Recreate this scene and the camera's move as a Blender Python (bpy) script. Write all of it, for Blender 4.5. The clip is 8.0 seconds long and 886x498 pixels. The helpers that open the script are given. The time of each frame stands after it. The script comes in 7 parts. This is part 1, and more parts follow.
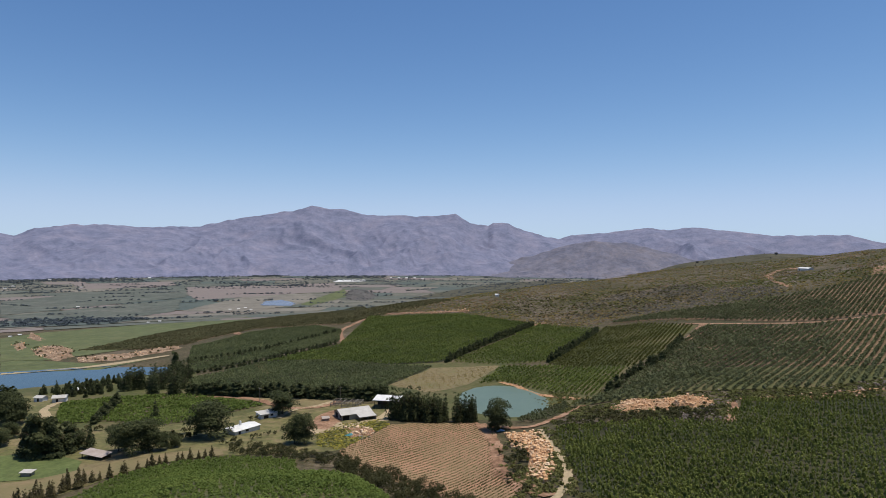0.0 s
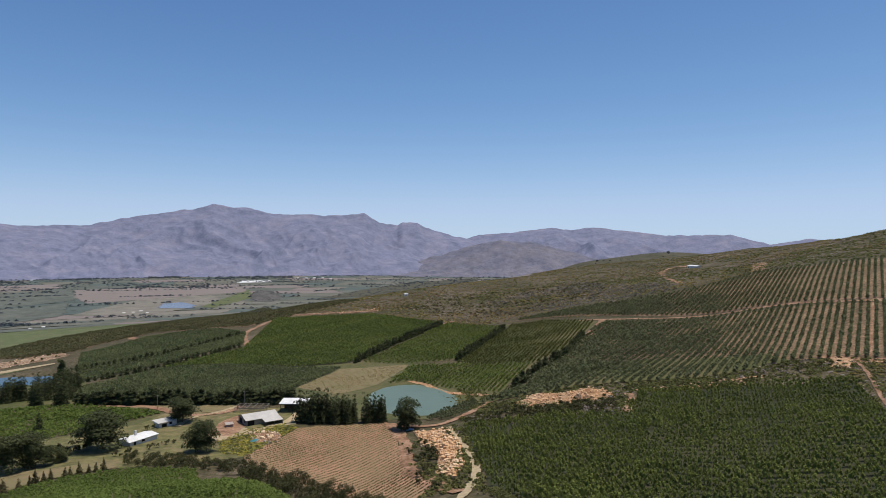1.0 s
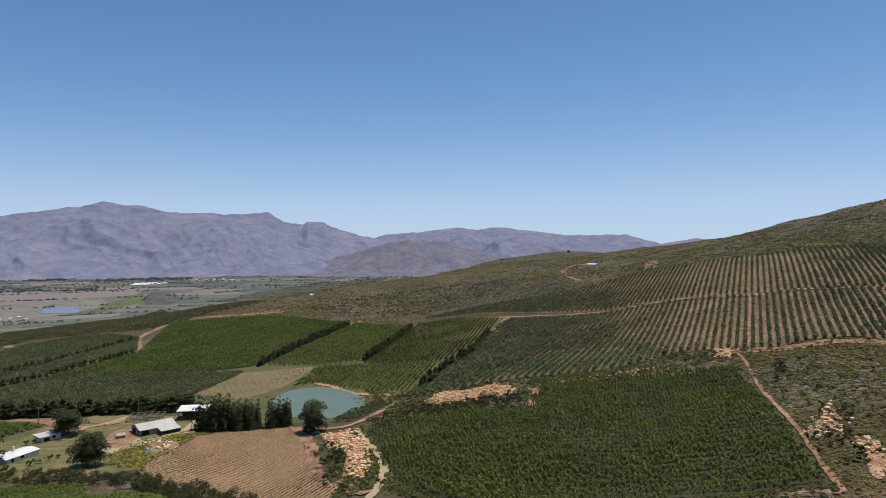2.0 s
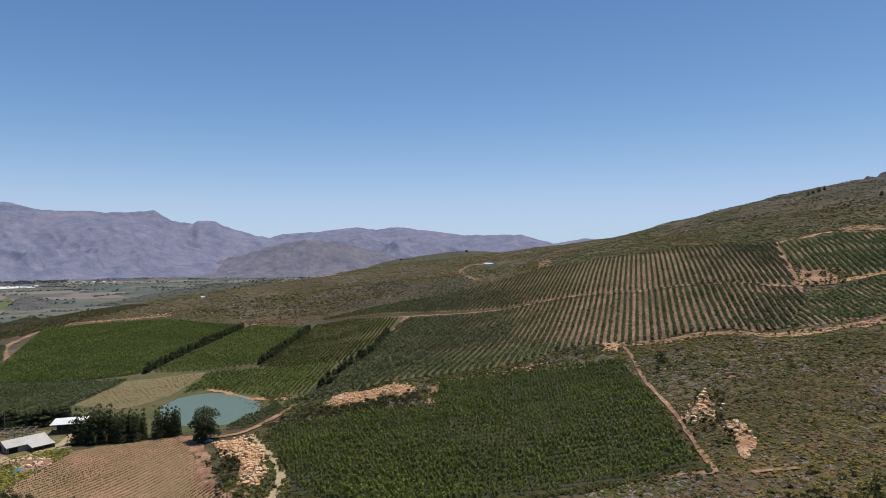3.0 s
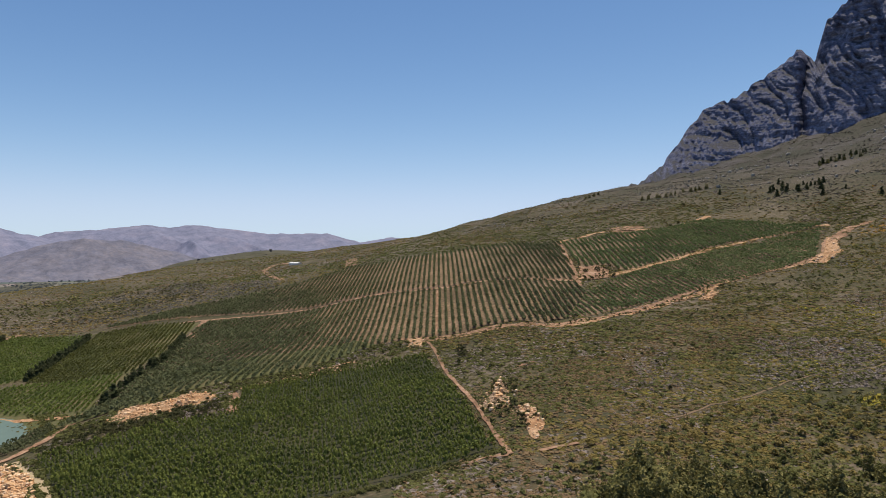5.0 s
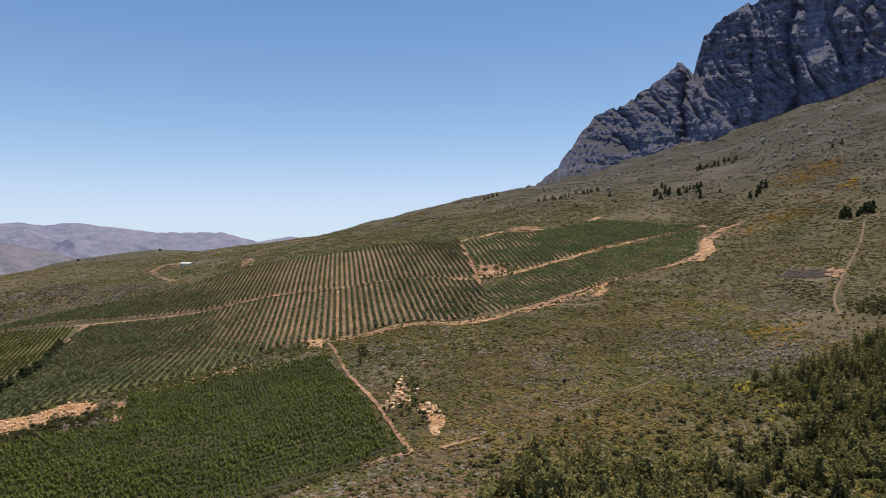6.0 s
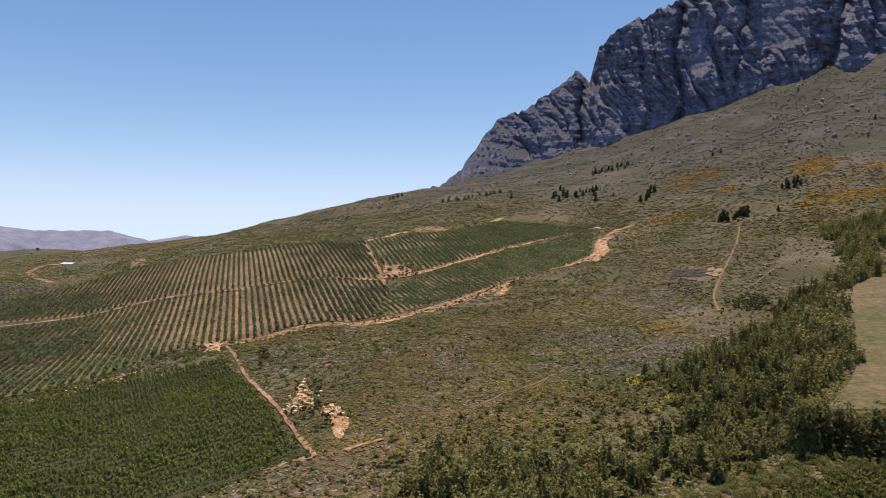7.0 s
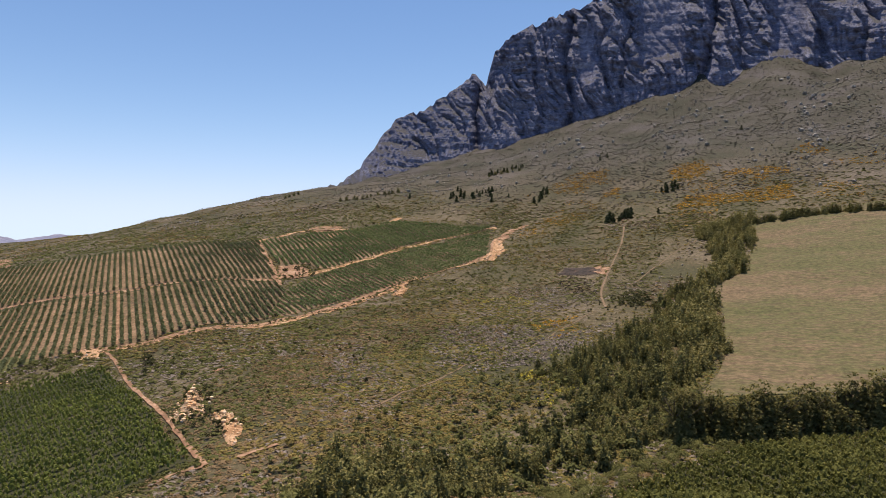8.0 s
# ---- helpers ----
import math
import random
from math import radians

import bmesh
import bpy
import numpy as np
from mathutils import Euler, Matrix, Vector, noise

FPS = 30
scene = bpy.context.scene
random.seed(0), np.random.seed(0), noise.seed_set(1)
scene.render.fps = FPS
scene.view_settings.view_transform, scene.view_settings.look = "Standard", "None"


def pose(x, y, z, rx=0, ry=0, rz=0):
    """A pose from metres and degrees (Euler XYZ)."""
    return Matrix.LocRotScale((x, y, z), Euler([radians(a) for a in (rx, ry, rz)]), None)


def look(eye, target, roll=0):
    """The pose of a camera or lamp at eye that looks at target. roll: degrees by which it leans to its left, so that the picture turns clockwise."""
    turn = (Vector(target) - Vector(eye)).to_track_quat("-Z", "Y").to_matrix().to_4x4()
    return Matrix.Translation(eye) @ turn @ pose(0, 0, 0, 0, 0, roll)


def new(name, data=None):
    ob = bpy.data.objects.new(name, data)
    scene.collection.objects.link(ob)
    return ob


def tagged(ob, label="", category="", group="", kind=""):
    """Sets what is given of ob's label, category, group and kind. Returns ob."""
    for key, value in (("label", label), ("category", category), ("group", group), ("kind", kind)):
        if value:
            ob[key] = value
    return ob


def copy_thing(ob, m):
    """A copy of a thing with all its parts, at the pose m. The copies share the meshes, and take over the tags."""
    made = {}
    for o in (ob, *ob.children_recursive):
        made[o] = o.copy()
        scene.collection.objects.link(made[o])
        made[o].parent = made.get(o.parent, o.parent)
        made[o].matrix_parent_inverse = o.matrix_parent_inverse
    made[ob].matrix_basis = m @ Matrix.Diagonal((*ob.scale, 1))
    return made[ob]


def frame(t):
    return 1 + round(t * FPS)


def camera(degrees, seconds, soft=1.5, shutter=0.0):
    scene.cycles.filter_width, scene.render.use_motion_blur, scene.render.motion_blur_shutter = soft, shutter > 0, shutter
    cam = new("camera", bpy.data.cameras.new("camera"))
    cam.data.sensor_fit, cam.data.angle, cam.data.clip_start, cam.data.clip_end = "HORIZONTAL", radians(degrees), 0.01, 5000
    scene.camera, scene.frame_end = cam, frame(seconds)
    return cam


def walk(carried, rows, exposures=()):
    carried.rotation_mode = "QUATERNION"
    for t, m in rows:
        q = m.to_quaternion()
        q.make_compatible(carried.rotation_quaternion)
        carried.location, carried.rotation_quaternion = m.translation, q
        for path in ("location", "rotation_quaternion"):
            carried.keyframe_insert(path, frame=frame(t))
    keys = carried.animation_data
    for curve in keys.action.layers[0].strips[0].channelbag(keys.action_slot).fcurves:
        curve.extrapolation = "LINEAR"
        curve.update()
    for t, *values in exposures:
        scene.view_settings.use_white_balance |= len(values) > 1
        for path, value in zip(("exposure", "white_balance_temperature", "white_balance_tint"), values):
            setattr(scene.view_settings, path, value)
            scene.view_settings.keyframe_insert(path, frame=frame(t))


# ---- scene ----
# ---- camera: a drone that hovers and turns to its right ----
cam = camera(69.08, 8.0, soft=0.9)
ROWS = [
    (0, 0.00, -0.25, -0.20),
    (0.5, -3.89, -0.27, -0.17),
    (1, -8.08, -0.27, -0.12),
    (2.5, -20.71, -0.31, 0.03),
    (3, -25.27, -0.31, 0.05),
    (3.5, -29.27, -0.33, 0.06),
    (4, -33.81, -0.35, 0.10),
    (4.5, -38.10, -0.39, 0.13),
    (6, -51.11, -0.50, 0.09),
    (6.5, -55.47, -0.50, -0.01),
    (7, -59.57, -0.49, -0.14),
    (7.5, -64.21, -0.49, -0.19),
    (8, -68.59, -0.49, -0.20),
]
HOVER = (0.0, 0.0, 85.0)
walk(cam, [(t, pose(*HOVER, 90 + pitch, roll, yaw)) for t, yaw, pitch, roll in ROWS],
     exposures=[(0.0, -0.05, 6500, 10), (2.5, -0.05, 6520, 10), (3.5, -0.08, 6600, 10), (4.5, 0.05, 6900, 10), (6.5, 0.3, 7220, 12), (8.0, 0.46, 7330, 15)])

# ---- light: a high summer sun and a clear sky ----
SUN_AZ, SUN_EL = 75.0, 76.0
world = bpy.data.worlds.new("sky")
scene.world = world
world.use_nodes = True
sky = world.node_tree.nodes.new("ShaderNodeTexSky")
sky.sky_type, sky.sun_disc = "NISHITA", False
sky.sun_elevation, sky.sun_rotation = radians(SUN_EL), radians(SUN_AZ)
sky.altitude, sky.air_density, sky.dust_density, sky.ozone_density = 3000, 1.0, 0.0, 3.0
backing = world.node_tree.nodes["Background"]
backing.inputs["Strength"].default_value = 0.145
deep, tint = world.node_tree.nodes.new("ShaderNodeGamma"), world.node_tree.nodes.new("ShaderNodeMix")
deep.inputs["Gamma"].default_value = 1.02
tint.data_type, tint.blend_type = "RGBA", "MULTIPLY"
tint.inputs["Factor"].default_value, tint.inputs["B"].default_value = 1.0, (0.67, 0.806, 1.115, 1)
world.node_tree.links.new(sky.outputs["Color"], deep.inputs["Color"])
# a clear dry sky: deeper blue overhead, paler and less green towards the horizon
split, join = world.node_tree.nodes.new("ShaderNodeSeparateColor"), world.node_tree.nodes.new("ShaderNodeCombineColor")
world.node_tree.links.new(deep.outputs["Color"], split.inputs["Color"])
for channel, power in (("Red", 1.27), ("Green", 1.06), ("Blue", 0.86)):
    raised = world.node_tree.nodes.new("ShaderNodeMath")
    raised.operation = "POWER"
    raised.inputs[1].default_value = power
    world.node_tree.links.new(split.outputs[channel], raised.inputs[0])
    world.node_tree.links.new(raised.outputs[0], join.inputs[channel])
world.node_tree.links.new(join.outputs["Color"], tint.inputs["A"])
# the glare low over the horizon stays pale blue
part_of, whole = world.node_tree.nodes.new("ShaderNodeSeparateColor"), world.node_tree.nodes.new("ShaderNodeCombineColor")
world.node_tree.links.new(tint.outputs["Result"], part_of.inputs["Color"])
for channel, most in (("Red", 3.55), ("Green", 4.75), ("Blue", 7.6)):
    steps_of = []
    for operation, value in (("DIVIDE", most), ("POWER", 4.0), ("ADD", 1.0), ("POWER", 0.25)):
        sum_node = world.node_tree.nodes.new("ShaderNodeMath")
        sum_node.operation = operation
        sum_node.inputs[1].default_value = value
        world.node_tree.links.new(steps_of[-1].outputs[0] if steps_of else part_of.outputs[channel], sum_node.inputs[0])
        steps_of.append(sum_node)
    eased = world.node_tree.nodes.new("ShaderNodeMath")
    eased.operation = "DIVIDE"
    world.node_tree.links.new(part_of.outputs[channel], eased.inputs[0])
    world.node_tree.links.new(steps_of[-1].outputs[0], eased.inputs[1])
    world.node_tree.links.new(eased.outputs[0], whole.inputs[channel])
world.node_tree.links.new(whole.outputs["Color"], backing.inputs["Color"])
lamp = bpy.data.lights.new("sun", "SUN")
lamp.energy, lamp.angle, lamp.color = 4.4, radians(0.5), (1.0, 0.94, 0.85)
sun_at = Vector((math.sin(radians(SUN_AZ)) * math.cos(radians(SUN_EL)), math.cos(radians(SUN_AZ)) * math.cos(radians(SUN_EL)), math.sin(radians(SUN_EL))))
new("sun", lamp).matrix_world = look(sun_at * 2000, (0, 0, 0))

# ---- the lie of the land ----
# pools: centre, half lengths, turn, water level
BASINS = [
    (34, 355, 25, 37, 0.0, 0.2),
    (-365, 443, 172, 37, 0.45, -14.6),
]
# The land: heights along spokes that fan out from the drone's knoll (x east, y north of it).
EYE = 85.0
RINGS = np.array([0, 60, 110, 150, 200, 250, 300, 350, 420, 500, 600, 700, 850, 1000, 1200, 1500, 2300, 3300, 4900.0])
SPOKES = []


def spoke(az, *heights):
    far = {True: (heights[-1], heights[-1], heights[-1]), False: (-60, -60, -60)}[55 < az < 200]
    SPOKES.append((az, np.array([50.0, *heights, *far], float)))


spoke(-100, 48, 44, 40, 34, 26, 20, 16, 12, 6, -2, -10, -20, -32, -46, -60)
spoke(-60, 46, 38, 28, 20, 10, 5, 2, -2, -8, -15, -20, -27, -36, -47, -60)
spoke(-34, 42, 32, 22, 10, 2, 0, -1, -4, -10, -17, -22, -28, -36, -46, -60)
spoke(-22, 48, 41, 33, 17, 6, 1, -1, -4, -8, -13, -17, -22, -32, -45, -60)
spoke(-10, 50, 42, 32, 12, 2, 0, 0, 0, -1, 0, 2, -5, -22, -41, -60)
spoke(0, 49, 37, 20, 4, 0, 0, 0, 0, 2, 5, 7, 12, 3, -28, -60)
spoke(10, 48, 35, 20, 10, 6, 3, 1, 3, 5, 8, 11.4, 20, 26, 10, -50)
spoke(20, 46, 35, 22, 13, 11, 11, 14, 15, 19, 25, 29, 34, 40, 47, 25)
spoke(30, 46, 36, 22, 14.5, 15, 16.5, 19, 22, 28, 37, 49.5, 57, 63, 69, 60)
spoke(40, 46, 37, 25, 19, 21, 22.5, 26.5, 36, 51, 67.5, 76, 88, 98, 99, 85)
spoke(50, 46, 38, 28, 27, 29.6, 33, 38, 49, 64, 82, 93, 112, 136, 149, 135)
spoke(60, 47, 40, 31, 31, 32.5, 34, 39, 47, 64, 85, 104, 133, 161, 190, 212)
spoke(70, 47, 40, 28, 28, 31, 34, 40, 49, 63, 83, 104, 141, 176, 231, 292)
spoke(80, 48, 40, 28, 28, 32, 37.5, 43, 53, 69, 93, 118, 165, 212, 284, 350)
spoke(92, 49, 42, 31, 31, 35, 40, 47.5, 60, 77, 106, 134, 184, 243, 328, 445)
spoke(106, 50, 44, 34, 34, 38, 43, 50, 64, 83, 112, 142, 194, 254, 350, 462)
spoke(150, 50, 47, 45, 42, 42, 45, 50, 60, 75, 100, 125, 170, 220, 300, 400)
spoke(205, 50, 48, 46, 44, 42, 42, 42, 42, 40, 40, 38, 36, 30, 20, 0)
SPOKES.append((260, SPOKES[0][1]))


def hermite(knots, values, x):
    """A smooth curve through values (one row a knot) at x, without overshoot."""
    step = np.diff(knots)
    slope = np.diff(values, axis=0) / step[:, None]
    a, b = slope[:-1], slope[1:]
    tang = np.zeros_like(values)
    tang[1:-1] = np.where(a * b > 0, 2 * a * b / np.where(a + b == 0, 1, a + b), 0)
    tang[0], tang[-1] = slope[0], slope[-1]
    i = np.clip(np.searchsorted(knots, x) - 1, 0, len(knots) - 2)
    u = ((x - knots[i]) / step[i])[:, None]
    h = step[i][:, None]
    return (values[i] * (1 + 2 * u) * (1 - u) ** 2 + values[i + 1] * u * u * (3 - 2 * u)
            + tang[i] * h * u * (1 - u) ** 2 + tang[i + 1] * h * u * u * (u - 1))


FINE_R = np.concatenate([np.arange(0, 700, 5.0), np.arange(700, 1600, 10.0), np.arange(1600, 4901, 50.0)])
FINE_A = np.arange(-100, 260.5, 0.5)
LAND = hermite(np.array([a for a, _ in SPOKES], float), np.array([h for _, h in SPOKES]), FINE_A)
LAND = hermite(RINGS, LAND.T.copy(), FINE_R).T


def lattice(ix, iy, seed):
    n = (ix * 374761393 + iy * 668265263 + seed * 974634777) & 0x7FFFFFFF
    n = ((n ^ (n >> 13)) * 1274126177) & 0x7FFFFFFF
    return ((n ^ (n >> 16)) & 0xFFFF) / 65535.0


def rough(x, y, size, seed=0):
    """Smooth noise from -1 to 1 with lumps of that size."""
    x, y = np.asarray(x, float) / size, np.asarray(y, float) / size
    ix, iy = np.floor(x).astype(np.int64), np.floor(y).astype(np.int64)
    u, v = x - ix, y - iy
    u, v = u * u * (3 - 2 * u), v * v * (3 - 2 * v)
    top = lattice(ix, iy, seed) * (1 - u) + lattice(ix + 1, iy, seed) * u
    low = lattice(ix, iy + 1, seed) * (1 - u) + lattice(ix + 1, iy + 1, seed) * u
    return 2 * (top * (1 - v) + low * v) - 1


def height(x, y):
    """The ground's height at x, y (arrays or numbers)."""
    x, y = np.asarray(x, float), np.asarray(y, float)
    r = np.hypot(x, y)
    az = (np.degrees(np.arctan2(x, y)) + 100) % 360 - 100
    fa = np.clip((az + 100) * 2, 0, len(FINE_A) - 1.001)
    fr = np.interp(r, FINE_R, np.arange(len(FINE_R)))
    ia, ir = fa.astype(int), np.minimum(fr.astype(int), len(FINE_R) - 2)
    u, v = fa - ia, fr - ir
    z = ((LAND[ia, ir] * (1 - u) + LAND[ia + 1, ir] * u) * (1 - v) + (LAND[ia, ir + 1] * (1 - u) + LAND[ia + 1, ir + 1] * u) * v)
    wild = np.clip((r - 520) / 500, 0, 1) * np.clip((z - 40) / 60, 0, 1)
    z = z + wild * (4 * rough(x, y, 130, 3) + 2 * rough(x, y, 45, 4) + 1.0 * rough(x, y, 18, 5))
    high = np.clip((r - 850) / 350, 0, 1) * np.clip((z - 130) / 90, 0, 1)
    z = z + high * (8 * rough(x, y, 120, 13) + 5 * rough(x, y, 45, 14) - 4 * np.abs(rough(x, y, 22, 15)))
    talus = 26 * np.exp(-((az - 95.5) / 2.2) ** 2) + 14 * np.exp(-((az - 90.3) / 0.9) ** 2) - 16 * np.exp(-((az - 99.3) / 1.0) ** 2)
    z = z + talus * np.clip((r - 1020) / 300, 0, 1) ** 2
    hummock = np.clip((az - 38) / 8, 0, 1) * np.clip((r - 150) / 60, 0, 1) * np.clip((120 - az) / 10, 0, 1)
    z = z + hummock * (0.9 * rough(x, y, 17, 21) + 0.5 * rough(x, y, 7, 22))
    for cx, cy, rx, ry, turn, level in BASINS:
        c, s = math.cos(turn), math.sin(turn)
        d = np.hypot(((x - cx) * c + (y - cy) * s) / rx, ((y - cy) * c - (x - cx) * s) / ry)
        k = np.clip((1.45 - d) / 0.5, 0, 1)
        z = z + (level + 2.5 * np.clip(d - 1, -0.8, 1) - z) * k * k * (3 - 2 * k)
    return z


# ---- materials ----
def material(name, colours, coarse=40.0, fine=3.0, roughness=0.9, bump=0.3, island=0.0, glow=0.0, metal=0.0, spread=(0.35, 0.65), translucent=0.0, stretch=None, mottle=None):
    """Two scales of noise choose among the colours; island: how far single leaves or stones differ."""
    m = bpy.data.materials.new(name)
    m.use_nodes = True
    nodes, links = m.node_tree.nodes, m.node_tree.links
    shader = nodes["Principled BSDF"]
    shader.inputs["Roughness"].default_value, shader.inputs["Metallic"].default_value = roughness, metal
    shader.inputs["Specular IOR Level"].default_value = 0.25
    where = nodes.new("ShaderNodeTexCoord")
    source = where.outputs["Object"]
    if stretch:
        mapping = nodes.new("ShaderNodeMapping")
        mapping.inputs["Rotation"].default_value, mapping.inputs["Scale"].default_value = stretch
        links.new(source, mapping.inputs["Vector"])
        source = mapping.outputs["Vector"]
    big, small = nodes.new("ShaderNodeTexNoise"), nodes.new("ShaderNodeTexNoise")
    for node, size, detail in ((big, coarse, 5.0), (small, fine, 4.0)):
        node.inputs["Scale"].default_value, node.inputs["Detail"].default_value, node.inputs["Roughness"].default_value = 1.0 / size, detail, 0.62
        links.new(source, node.inputs["Vector"])
    blend = nodes.new("ShaderNodeMath")
    blend.operation = "MULTIPLY_ADD"
    blend.inputs[1].default_value = 0.55
    half = nodes.new("ShaderNodeMath")
    half.operation = "MULTIPLY"
    half.inputs[1].default_value = 0.45
    links.new(small.outputs["Fac"], half.inputs[0])
    links.new(big.outputs["Fac"], blend.inputs[0])
    links.new(half.outputs[0], blend.inputs[2])
    factor = blend.outputs[0]
    if island:
        geo = nodes.new("ShaderNodeNewGeometry")
        info = nodes.new("ShaderNodeObjectInfo")
        shift = nodes.new("ShaderNodeMath")
        shift.operation = "MULTIPLY_ADD"
        shift.inputs[1].default_value = island * 0.3
        links.new(geo.outputs["Random Per Island"], shift.inputs[0])
        links.new(factor, shift.inputs[2])
        other = nodes.new("ShaderNodeMath")
        other.operation = "MULTIPLY_ADD"
        other.inputs[1].default_value = island * 0.2
        links.new(info.outputs["Random"], other.inputs[0])
        links.new(shift.outputs[0], other.inputs[2])
        centre = nodes.new("ShaderNodeMath")
        centre.operation = "SUBTRACT"
        centre.inputs[1].default_value = island * 0.25
        links.new(other.outputs[0], centre.inputs[0])
        factor = centre.outputs[0]
    ramp = nodes.new("ShaderNodeValToRGB")
    steps = ramp.color_ramp.elements
    while len(steps) < len(colours):
        steps.new(0.5)
    for i, c in enumerate(colours):
        steps[i].position = spread[0] + (spread[1] - spread[0]) * i / max(1, len(colours) - 1)
        steps[i].color = (*c, 1)
    links.new(factor, ramp.inputs["Fac"])
    colour = ramp.outputs["Color"]
    if mottle:
        size, low, high = mottle
        spots, level, over = nodes.new("ShaderNodeTexNoise"), nodes.new("ShaderNodeMapRange"), nodes.new("ShaderNodeMix")
        spots.inputs["Scale"].default_value, spots.inputs["Detail"].default_value, spots.inputs["Roughness"].default_value = 1.0 / size, 6.0, 0.75
        links.new(where.outputs["Object"], spots.inputs["Vector"])
        links.new(spots.outputs["Fac"], level.inputs["Value"])
        for key, value in (("From Min", 0.36), ("From Max", 0.64), ("To Min", low), ("To Max", high)):
            level.inputs[key].default_value = value
        over.data_type, over.blend_type = "RGBA", "MULTIPLY"
        over.inputs["Factor"].default_value = 1.0
        links.new(colour, over.inputs["A"])
        links.new(level.outputs["Result"], over.inputs["B"])
        colour = over.outputs["Result"]
    links.new(colour, shader.inputs["Base Color"])
    if bump:
        relief = nodes.new("ShaderNodeBump")
        relief.inputs["Strength"].default_value, relief.inputs["Distance"].default_value = bump, fine * 0.3
        links.new(small.outputs["Fac"], relief.inputs["Height"])
        links.new(relief.outputs["Normal"], shader.inputs["Normal"])
    if translucent:
        thin, mixed = nodes.new("ShaderNodeBsdfTranslucent"), nodes.new("ShaderNodeMixShader")
        mixed.inputs["Fac"].default_value = translucent
        links.new(ramp.outputs["Color"], thin.inputs["Color"])
        links.new(shader.outputs[0], mixed.inputs[1])
        links.new(thin.outputs[0], mixed.inputs[2])
        links.new(mixed.outputs[0], nodes["Material Output"].inputs["Surface"])
    return m


SCRUB_GROUND = material("scrub_ground", [(0.053, 0.049, 0.02), (0.068, 0.058, 0.025), (0.096, 0.068, 0.037), (0.077, 0.067, 0.028), (0.127, 0.098, 0.064)], 60, 2.0, spread=(0.44, 0.56), bump=0.8, mottle=(2.6, 0.6, 1.35))
GRASS = material("meadow_grass", [(0.1, 0.1, 0.034), (0.145, 0.13, 0.05), (0.205, 0.158, 0.08)], 30, 4, spread=(0.4, 0.6), mottle=(5.0, 0.65, 1.2))
DRY_GRASS = material("dry_grass", [(0.15, 0.118, 0.056), (0.2, 0.155, 0.077), (0.135, 0.125, 0.05)], 25, 3, mottle=(3.0, 0.75, 1.15))
HAY = material("cut_field", [(0.078, 0.077, 0.028), (0.09, 0.083, 0.033), (0.108, 0.085, 0.041), (0.14, 0.097, 0.055)], 42, 2.6, stretch=((0, 0, 0.2), (1.25, 0.42, 1)), spread=(0.4, 0.6), bump=0.6, mottle=(2.4, 0.6, 1.4))
DIRT = material("orange_dirt", [(0.175, 0.094, 0.052), (0.26, 0.147, 0.084), (0.345, 0.215, 0.138)], 10, 1.0, spread=(0.4, 0.6), mottle=(5.0, 0.8, 1.15))
SAND = material("pale_track", [(0.29, 0.22, 0.125), (0.39, 0.3, 0.18), (0.3, 0.25, 0.14)], 10, 1.2, mottle=(1.6, 0.8, 1.15))
SOIL = material("orchard_soil", [(0.045, 0.045, 0.02), (0.075, 0.064, 0.03), (0.13, 0.095, 0.055)], 30, 2.5)
BARE_SOIL = material("tilled_soil", [(0.36, 0.212, 0.124), (0.3, 0.178, 0.1), (0.215, 0.156, 0.077), (0.34, 0.203, 0.118)], 25, 1.5, spread=(0.4, 0.6))
LEAF_DARK = material("orchard_leaves", [(0.1, 0.124, 0.029), (0.163, 0.187, 0.042), (0.225, 0.25, 0.06)], 20, 1, island=0.45, bump=0, translucent=0.35)
LEAF_GREEN = material("green_orchard_leaves", [(0.092, 0.124, 0.03), (0.14, 0.176, 0.042), (0.195, 0.228, 0.058)], 40, 1, island=0.45, bump=0, translucent=0.35)
LEAF_ROUND = material("lower_orchard_leaves", [(0.08, 0.087, 0.022), (0.13, 0.132, 0.032), (0.205, 0.196, 0.055)], 20, 1, island=0.45, bump=0, translucent=0.35)
CHAR = material("burnt_ground", [(0.02, 0.016, 0.014), (0.035, 0.027, 0.022), (0.1, 0.055, 0.035)], 6, 1)
RUBBLE = material("dug_rubble", [(0.15, 0.095, 0.055), (0.27, 0.175, 0.105), (0.38, 0.28, 0.19)], 9, 1.5, spread=(0.4, 0.6), mottle=(4.0, 0.5, 1.3))
LEAF_DUSTY = material("dusty_orchard_leaves", [(0.09, 0.1, 0.046), (0.13, 0.142, 0.065), (0.17, 0.177, 0.083)], 30, 1, island=0.45, bump=0, translucent=0.3)
LEAF_BUSHY = material("wood_leaves", [(0.078, 0.076, 0.024), (0.17, 0.158, 0.05), (0.36, 0.3, 0.115)], 10, 1, island=0.55, bump=0, translucent=0.3)
ROW_SOIL = material("reddish_row_soil", [(0.112, 0.076, 0.042), (0.166, 0.11, 0.062), (0.24, 0.155, 0.094)], 30, 2.5, spread=(0.4, 0.6), mottle=(2.5, 0.7, 1.2))
HILL_DARK = material("dark_hill_scrub", [(0.048, 0.048, 0.03), (0.07, 0.066, 0.04), (0.1, 0.086, 0.054)], 30, 3)
# foothill colours carry painted haze: blue and pale in the base colour
HAZED_HILL = material("hazed_foothill", [(0.1, 0.105, 0.145), (0.14, 0.137, 0.17), (0.18, 0.163, 0.18)], 110, 12, bump=0.9, mottle=(50.0, 0.78, 1.22))
